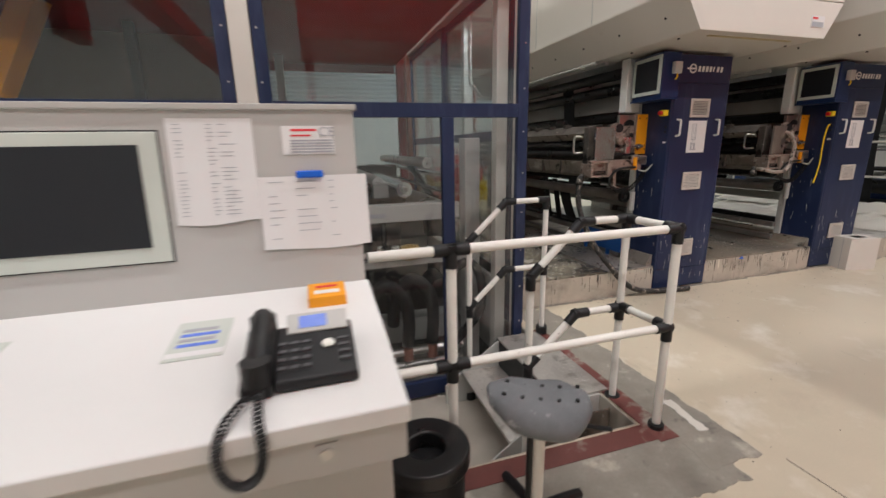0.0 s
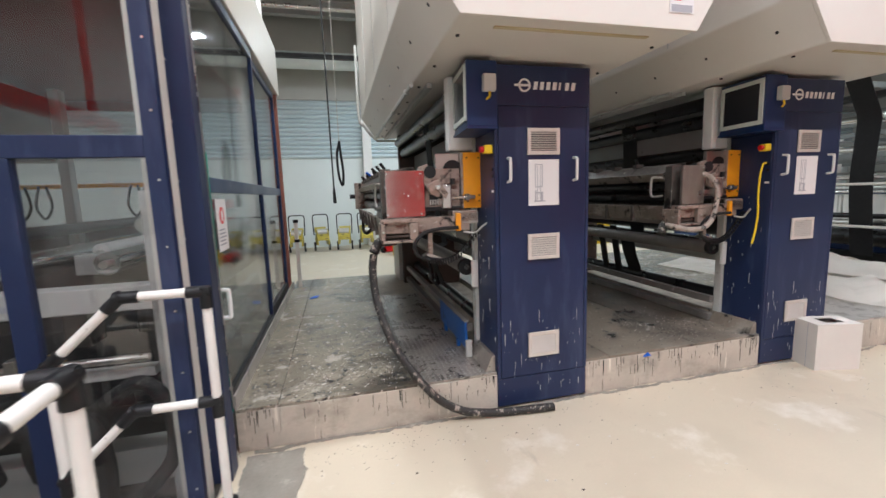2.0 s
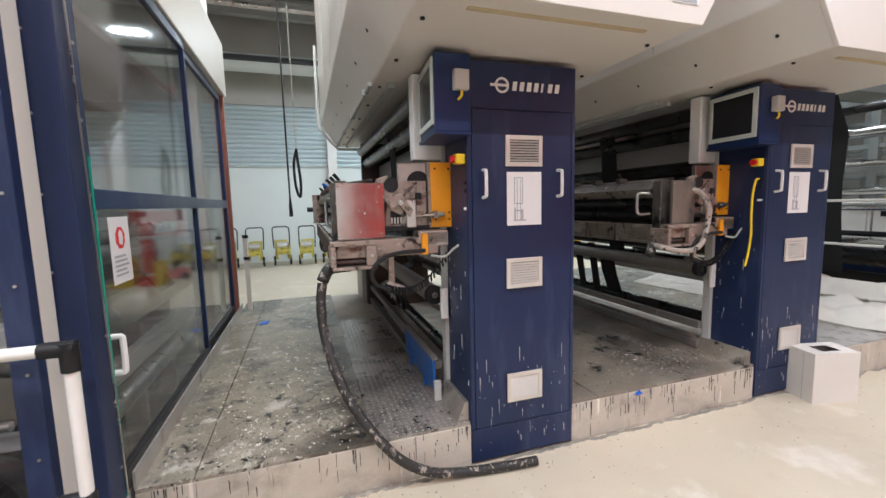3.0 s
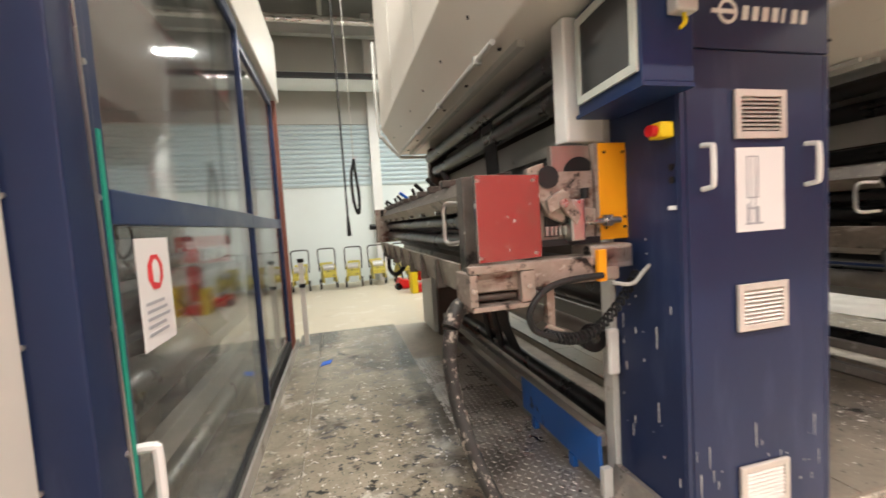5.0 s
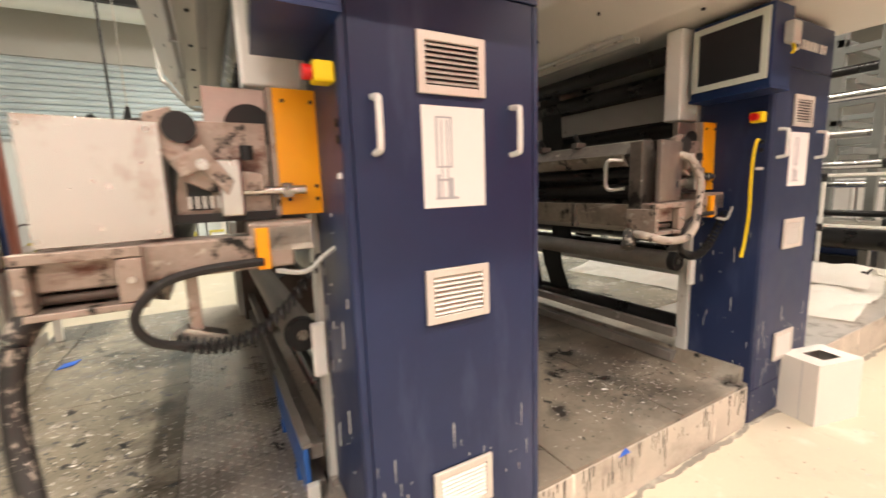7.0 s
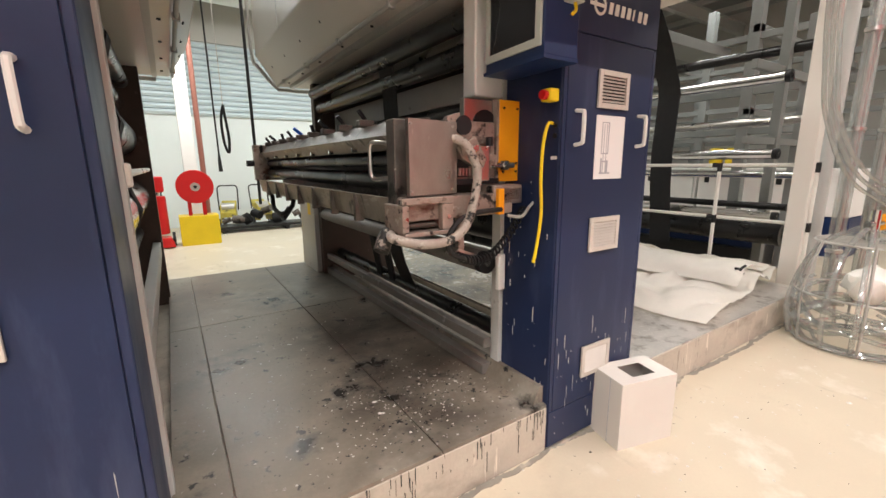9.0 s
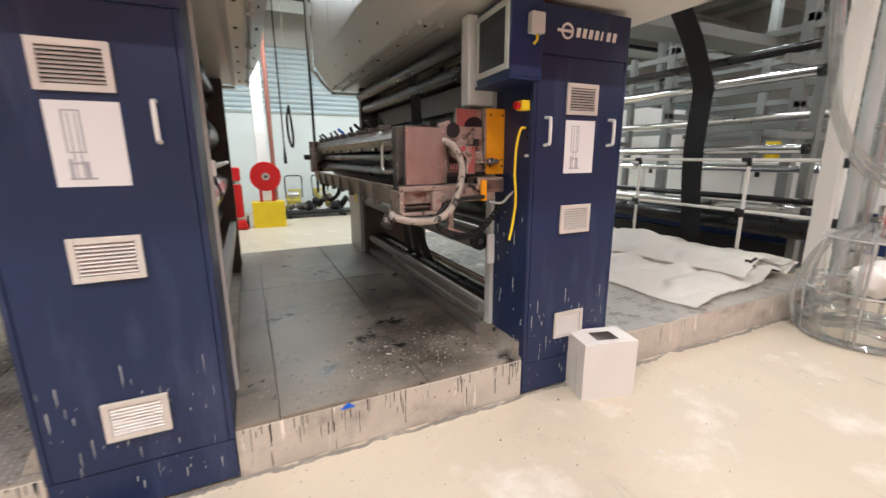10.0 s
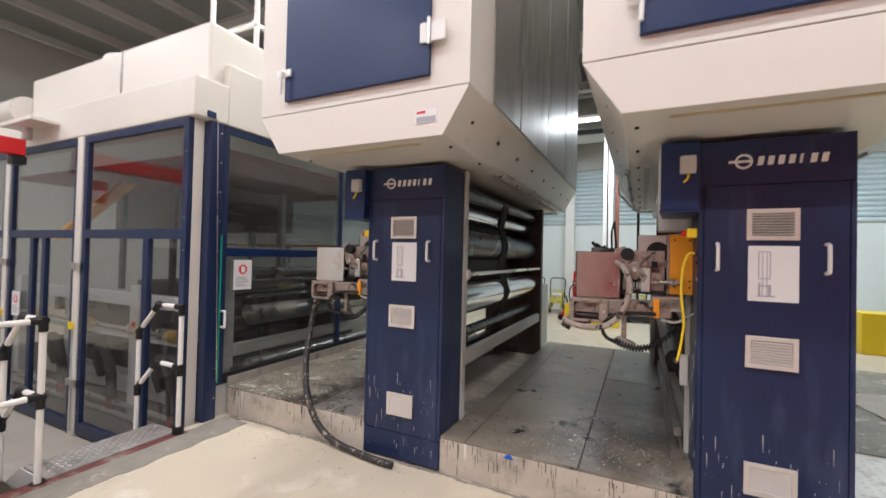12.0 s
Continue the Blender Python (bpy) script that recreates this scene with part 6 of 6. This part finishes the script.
for k in range(7):
    y = 4.2 + k * 1.12
    w = thing("machine_locker", (13.3, y, 0), "white machine side panel with a dark latch above a blue base", "cabinet", "white machine panels")
    part("base", B(13.0, 13.7, y, y + 1.1, 0, 0.62), BLUE_CLEAN, w, bevel=0.006)
    part("panel", B(12.98, 13.7, y + 0.01, y + 1.09, 0.63, 1.36), WHITE, w, bevel=0.01)
    part("latch", B(12.965, 12.98, y + 0.9, y + 0.98, 1.1, 1.2), BLACK_PLASTIC, w)
    part("beading", B(12.97, 12.98, y + 0.05, y + 0.07, 0.66, 1.33), GREY_PAINT, w)
gf = thing("far_gantry", (14, 8, 0), "grey steel gantry frames behind the machine line", "frame")
for i, (x, y) in enumerate(((12.2, 5.4), (12.2, 7.6), (12.2, 9.8), (14.6, 4.6), (14.6, 7.2), (14.6, 9.8), (17, 5.5), (17, 8.5))):
    part("post", B(x, x + 0.16, y, y + 0.16, 0, 4.6), GANTRY, gf, bevel=0.01)
for z in (1.9, 2.5, 3.3):
    for x in (12.2, 14.6, 17.0):
        part("beam", B(x + 0.03, x + 0.13, 4.2, 12.0, z, z + 0.1), GANTRY, gf, bevel=0.006)
for y in (5.4, 7.6, 9.8):
    part("beam", B(12.2, 17, y, y + 0.1, 3.4, 3.52), GANTRY, gf, bevel=0.006)
    part("beam", B(12.2, 17, y, y + 0.1, 2.2, 2.3), GANTRY, gf, bevel=0.006)
for x, y, z in ((12.6, 6.3, 0.9), (12.6, 6.6, 0.9)):
    solo("yellow_canister", C((14.0, y, 1.37), (14.0, y, 1.75), 0.12, 16), YELLOW, "yellow canister standing on a machine panel", "canister", "yellow canisters", bevel=0.02)
solo("far_box", B(13.2, 15.2, 9.0, 11.5, 1.4, 2.6), WHITE, "white machine housing in the far bay", "machine", bevel=0.03)
solo("overhead_duct", C((7.0, 8.4, 4.1), (16, 8.4, 4.1), 0.25, 18), GANTRY, "grey overhead duct", "duct", kind="structure")

# tangle of clear hoses and a wire rack by the post
hs = thing("hose_rack", (9.1, 3.22, 0), "round wire rack heaped with dusty clear plastic hoses", "hose rack")
random.seed(31)
RC = Vector((9.1, 3.22, 0))


def loop(r, z, tilt, wobble, turn, rr, arc=6.0):
    """One slack turn of hose round the rack."""
    pts = []
    for k in range(30):
        a = turn + arc * k / 29
        q = r * (1 + wobble * math.sin(2 * a + turn) + 0.4 * wobble * math.sin(5 * a))
        pts.append(RC + Vector((q * math.cos(a), q * math.sin(a), max(rr + 0.004, z + tilt * math.cos(a - turn) + 0.012 * math.sin(4 * a)))))
    return tube(bmesh.new(), pts, rr, 8)


for k in range(9):
    part("hose", loop(random.uniform(0.30, 0.47), 0.03 + 0.045 * k * random.uniform(0.6, 1.0), random.uniform(0.0, 0.12), random.uniform(0.03, 0.12), random.uniform(0, 6.28), random.choice((0.014, 0.018, 0.021)), random.uniform(5.4, 6.1)), PVC, hs, "clear plastic hose")
for k in range(9):
    a = 2 * math.pi * k / 9 + random.uniform(-0.2, 0.2)
    u = Vector((math.cos(a), math.sin(a), 0))
    part("standing_hose", T([RC + u * random.uniform(0.34, 0.44) + Vector((0, 0, 0.03)), RC + u * random.uniform(0.42, 0.52) + Vector((0, 0, 0.30)), RC + u * 0.40 + Vector((0, 0, 0.62)), RC + u * 0.27 + Vector((0, 0, 0.84)), RC + u * 0.08 + Vector((random.uniform(-0.1, 0.1), 0, random.uniform(0.86, 0.98)))], random.choice((0.015, 0.02)), 8), PVC, hs, "clear plastic hose")
for z, r in ((0.02, 0.40), (0.42, 0.42), (0.84, 0.33)):
    part("rack_ring", tube(bmesh.new(), [RC + Vector((r * math.cos(a), r * math.sin(a), z)) for a in np.linspace(0, 6.28, 33)], 0.009, 6), PLASTIC_FILM, hs)
for k in range(6):
    a = 2 * math.pi * k / 6 + 0.3
    u = Vector((math.cos(a), math.sin(a), 0))
    part("rack_leg", T([RC + u * 0.40, RC + u * 0.42 + Vector((0, 0, 0.42)), RC + u * 0.33 + Vector((0, 0, 0.85))], 0.010, 8), PLASTIC_FILM, hs)
for k in range(7):
    x = -0.24 + 0.08 * k
    w = math.sqrt(0.33 ** 2 - x * x)
    part("rack_wire", C(RC + Vector((x, -w, 0.845)), RC + Vector((x, w, 0.845)), 0.006, 6), PLASTIC_FILM, hs)
part("valve", C(RC + Vector((0.0, 0, 0.85)), RC + Vector((0.0, 0, 1.10)), 0.035, 12), CHROME, hs, "chromed valve")
part("valve", C(RC + Vector((-0.09, 0.02, 0.99)), RC + Vector((0.13, -0.02, 0.99)), 0.026, 12), CHROME, hs)
part("tap", B(RC.x + 0.12, RC.x + 0.17, RC.y - 0.05, RC.y + 0.0, 0.93, 1.06), ORANGE, hs, "orange tap", bevel=0.008)
bm = bmesh.new()
bmesh.ops.create_icosphere(bm, subdivisions=3, radius=0.2)
for v in bm.verts:
    v.co = RC + Vector((-0.06, -0.05, 0.52)) + Vector((v.co.x * 0.9, v.co.y * 0.7, v.co.z * 0.7)) * (1 + 0.35 * noise.noise(v.co * 9))
part("rag", bm, CLOTH, hs, "crumpled white rag")
for k, dy in enumerate((0.0, 0.05, 0.10)):
    solo("supply_hose", T([(8.52 + 0.05 * k, 3.52 + dy, 6.9), (8.5 + 0.05 * k, 3.5 + dy, 3.2), (8.58 + 0.05 * k, 3.46 + dy, 2.1), (8.72 + 0.05 * k, 3.42 + dy, 1.72), (9.1 + 0.04 * k, 3.36 + dy, 1.44 - 0.03 * k), (9.9, 3.34 + dy, 1.25 - 0.04 * k), (11.0, 3.32 + dy, 1.12 - 0.05 * k), (12.2, 3.3 + dy, 1.3)], 0.017, 8), PVC, "clear plastic supply hose sagging from the roof", "hose", "supply hoses")
for x, y, r, m in ((9.86, 3.60, 0.06, PVC), (10.35, 3.49, 0.06, PVC)):
    rp = thing("riser_pipe", (x, y, 0), "clear riser pipe with steel clamps running up to the roof", "pipe", "riser pipes")
    part("pipe_wall", C((x, y, 0), (x, y, 7.2), r, 18), m, rp)
    part("inner_pipe", C((x + 0.01, y, 0), (x + 0.01, y, 7.2), 0.02, 10), STEEL, rp)
    for z in (0.6, 1.75, 2.6, 3.5):
        part("clamp", C((x, y, z), (x, y, z + 0.03), r + 0.008, 18), STEEL, rp)
solo("grey_stanchion", C((10.4, 3.92, 0), (10.4, 3.92, 7.2), 0.07, 14), BEAM, "grey round stanchion behind the riser pipes", "post")


# ---- far end of the hall ----
def cart(x, y, lean):
    t = thing("roll_cart", (x, y, 0), "yellow two-wheeled cart with a tube handle", "cart", "yellow carts by the far wall")
    for s in (-0.2, 0.2):
        w = part("wheel", C((x + s - 0.02, y - 0.05, 0.13), (x + s + 0.02, y - 0.05, 0.13), 0.13, 18), BLACK_PLASTIC, t)
        part("hub", C((x + s - 0.026, y - 0.05, 0.13), (x + s + 0.026, y - 0.05, 0.13), 0.05, 12), STEEL, w)
    part("deck", P([(y - 0.42, 0.32), (y - 0.40, 0.42), (y + 0.25, 0.66), (y + 0.27, 0.56)], "x", x - 0.16, x + 0.16), CART_YELLOW, t, "yellow cradle", bevel=0.012)
    for s in (-0.15, 0.15):
        part("cheek", P([(y - 0.45, 0.2), (y - 0.35, 0.55), (y - 0.1, 0.62), (y + 0.2, 0.3), (y + 0.1, 0.16)], "x", x + s - 0.012, x + s + 0.012), CART_YELLOW, t, bevel=0.004)
    part("drum", C((x - 0.14, y - 0.12, 0.52), (x + 0.14, y - 0.12, 0.52), 0.11, 16), PLASTIC_FILM, t, "grey roll")
    part("handle", T([(x - 0.2, y, 0.45), (x - 0.21, y + 0.05, 0.8), (x - 0.19, y + lean, 1.0), (x, y + lean, 1.02), (x + 0.19, y + lean, 1.0), (x + 0.21, y + 0.05, 0.8), (x + 0.2, y, 0.45)], 0.016, 8, 5), BLACK_PLASTIC, t)
    return t


c0 = cart(1.55, 13.35, 0.1)
for k, x in enumerate((0.3, 0.92, 2.2, 2.85, 3.45, 4.1, 5.6, 6.3)):
    copy_thing(c0, pose(x, 13.35 + 0.05 * (k % 3), 0, 0, 0, (-6, 4, 9, -5, 3, 7, -10, 6)[k]))
gp = thing("pallet_stack", (6.7, 13.1, 0), "grey metal parts stacked on a low rack by the far wall", "rack")
random.seed(4)
for k in range(12):
    x = 5.4 + k * 0.22
    part("metal_part", C((x, 12.9 + random.uniform(-0.1, 0.1), 0.2 + random.uniform(0, 0.25)), (x + random.uniform(0.1, 0.25), 12.8, 0.25 + random.uniform(0.0, 0.3)), random.uniform(0.05, 0.13), 12), random.choice((STEEL, GUNK, BLACK_PLASTIC)), gp)
part("rack_bar", B(5.3, 8.2, 12.6, 13.2, 0.08, 0.14), BLACK_PLASTIC, gp)
for x in (5.35, 6.7, 8.1):
    part("rack_foot", B(x, x + 0.08, 12.6, 13.2, 0.0, 0.08), BLACK_PLASTIC, gp)

hr = thing("hose_reel", (4.88, 11.5, 0), "red hose reel on a yellow cabinet", "hose reel")
part("cabinet", B(4.56, 5.22, 11.42, 11.85, 0.0, 0.56), YELLOW, hr, "yellow steel cabinet", bevel=0.012)
part("reel_disc", C((4.88, 11.44, 1.10), (4.88, 11.48, 1.10), 0.31, 30), RED, hr, "red reel disc", bevel=0.012)
part("reel_disc", C((4.88, 11.62, 1.10), (4.88, 11.66, 1.10), 0.31, 30), RED, hr, bevel=0.012)
part("coiled_hose", C((4.88, 11.48, 1.10), (4.88, 11.62, 1.10), 0.26, 24), RED, hr, "coiled red hose")
part("reel_hub", C((4.88, 11.40, 1.10), (4.88, 11.44, 1.10), 0.08, 16), STEEL, hr, "steel hub")
part("reel_pin", C((4.88, 11.38, 1.10), (4.88, 11.40, 1.10), 0.03, 12), BLACK_PLASTIC, hr)
for s in (-0.12, 0.12):
    part("reel_stand", B(4.85 + s, 4.91 + s, 11.52, 11.58, 0.56, 1.05), RED, hr)
fe = thing("fire_trolley", (4.28, 11.55, 0), "red wheeled fire extinguisher trolley", "fire extinguisher")
part("bottle", C((4.28, 11.55, 0.25), (4.28, 11.55, 0.95), 0.12, 20), RED, fe, "red bottle", bevel=0.03)
part("neck", C((4.28, 11.55, 0.95), (4.28, 11.55, 1.05), 0.035, 12), STEEL, fe)
part("head_box", B(4.17, 4.39, 11.45, 11.63, 1.02, 1.3), RED, fe, bevel=0.03)
part("foot_plate", P([(4.1, 0.02), (4.46, 0.02), (4.40, 0.2), (4.16, 0.2)], "y", 11.3, 11.65), RED, fe, bevel=0.02)
for s in (-0.17, 0.17):
    part("wheel", C((4.28 + s - 0.025, 11.68, 0.13), (4.28 + s + 0.025, 11.68, 0.13), 0.13, 16), BLACK_PLASTIC, fe)
part("hose", T([(4.28, 11.5, 1.0), (4.12, 11.42, 0.9), (4.1, 11.42, 0.6), (4.2, 11.42, 0.4)], 0.015, 8), BLACK_PLASTIC, fe)
pj = thing("pallet_truck", (4.0, 12.2, 0), "red pallet truck foot on the far floor", "pallet truck")
part("fork", P([(3.75, 0.03), (4.3, 0.03), (4.2, 0.14), (3.85, 0.26)], "y", 12.0, 12.45), RED, pj, bevel=0.015)
part("wheel", C((3.8, 12.0, 0.08), (3.8, 12.1, 0.08), 0.08, 14), BLACK_PLASTIC, pj)
part("handle", T([(3.95, 12.25, 0.2), (3.9, 12.3, 0.5), (3.85, 12.35, 0.62)], 0.02, 8), BLACK_PLASTIC, pj)
solo("yellow_bin", B(4.0, 4.13, 11.3, 11.7, 0.0, 0.5), YELLOW, "yellow steel bin beside the fire trolley", "bin", bevel=0.01)
solo("yellow_bin", B(9.3, 9.9, 11.0, 11.6, 0.0, 0.75), YELLOW, "yellow steel bin in the far bay", "bin", bevel=0.015)


def pendant(x, y, z0, loop):
    t = thing("pendant_control", (x, y, z0), "black pendant control hanging on its cable", "control", "hanging pendants")
    part("cable", C((x, y, z0 + 0.25), (x - 0.03, y, 7.2), 0.011, 8), BLACK_PLASTIC, t)
    part("grip", P([(x - 0.022, z0), (x + 0.028, z0), (x + 0.02, z0 + 0.16), (x + 0.008, z0 + 0.27), (x - 0.008, z0 + 0.27), (x - 0.02, z0 + 0.16)], "y", y - 0.02, y + 0.02), BLACK_PLASTIC, t, bevel=0.006)
    if loop:
        part("chain", C((x + 0.115, y, z0 + 0.9), (x + 0.09, y, 7.2), 0.006, 6), STEEL, t)
        part("spare_loop", T([(x + 0.12, y, z0 + 0.9), (x + 0.075, y, z0 + 0.7), (x + 0.085, y, z0 + 0.4), (x + 0.13, y, z0 + 0.26), (x + 0.15, y, z0 + 0.45), (x + 0.13, y, z0 + 0.7), (x + 0.115, y, z0 + 0.88)], 0.018, 8), BLACK_PLASTIC, t)
    return t


pendant(2.655, 7.53, 1.41, True)
pendant(5.11, 9.0, 1.40, True)
solo("hanging_cable", C((5.62, 9.2, 0.9), (5.60, 9.2, 7.2), 0.022, 8), BLACK_PLASTIC, "dark conduit hanging from the roof", "cable")
sp = thing("sensor_post", (2.11, 7.05, 0.0), "short white sensor post with black knobs", "post")
part("pole", B(2.09, 2.14, 7.14, 7.19, 0.27, 1.18), CREAM, sp, bevel=0.005)
for z in (1.19, 0.92):
    part("knob", C((2.115, 7.165, z - 0.02), (2.115, 7.165, z + 0.02), 0.035, 10), BLACK_PLASTIC, sp)

# ---- enclosure roof rail and small things ----
rr = thing("roof_rail", (1.9, 5.2, 3.42), "white steel hand rail on the enclosure roof", "railing")
for y in (4.0, 5.5, 7.0):
    part("rail_post", C((1.9, y, 3.42), (1.9, y, 4.55), 0.03, 10), WHITE, rr)
for z in (4.05, 4.55):
    part("rail_tube", C((1.9, 3.95, z), (1.9, 7.05, z), 0.028, 10), WHITE, rr)
    part("rail_tube", C((1.9, 3.98, z), (1.2, 3.98, z), 0.028, 10), WHITE, rr)
for x in (1.2,):
    part("rail_post", C((x, 3.98, 3.78), (x, 3.98, 4.55), 0.03, 10), WHITE, rr)
solo("blue_scrap", P([(2.28, 6.35), (2.37, 6.40), (2.39, 6.5), (2.3, 6.46)], "z", DZ + 0.001, DZ + 0.006), BLUE_CLIP, "scrap of blue plastic on the deck", "scrap")
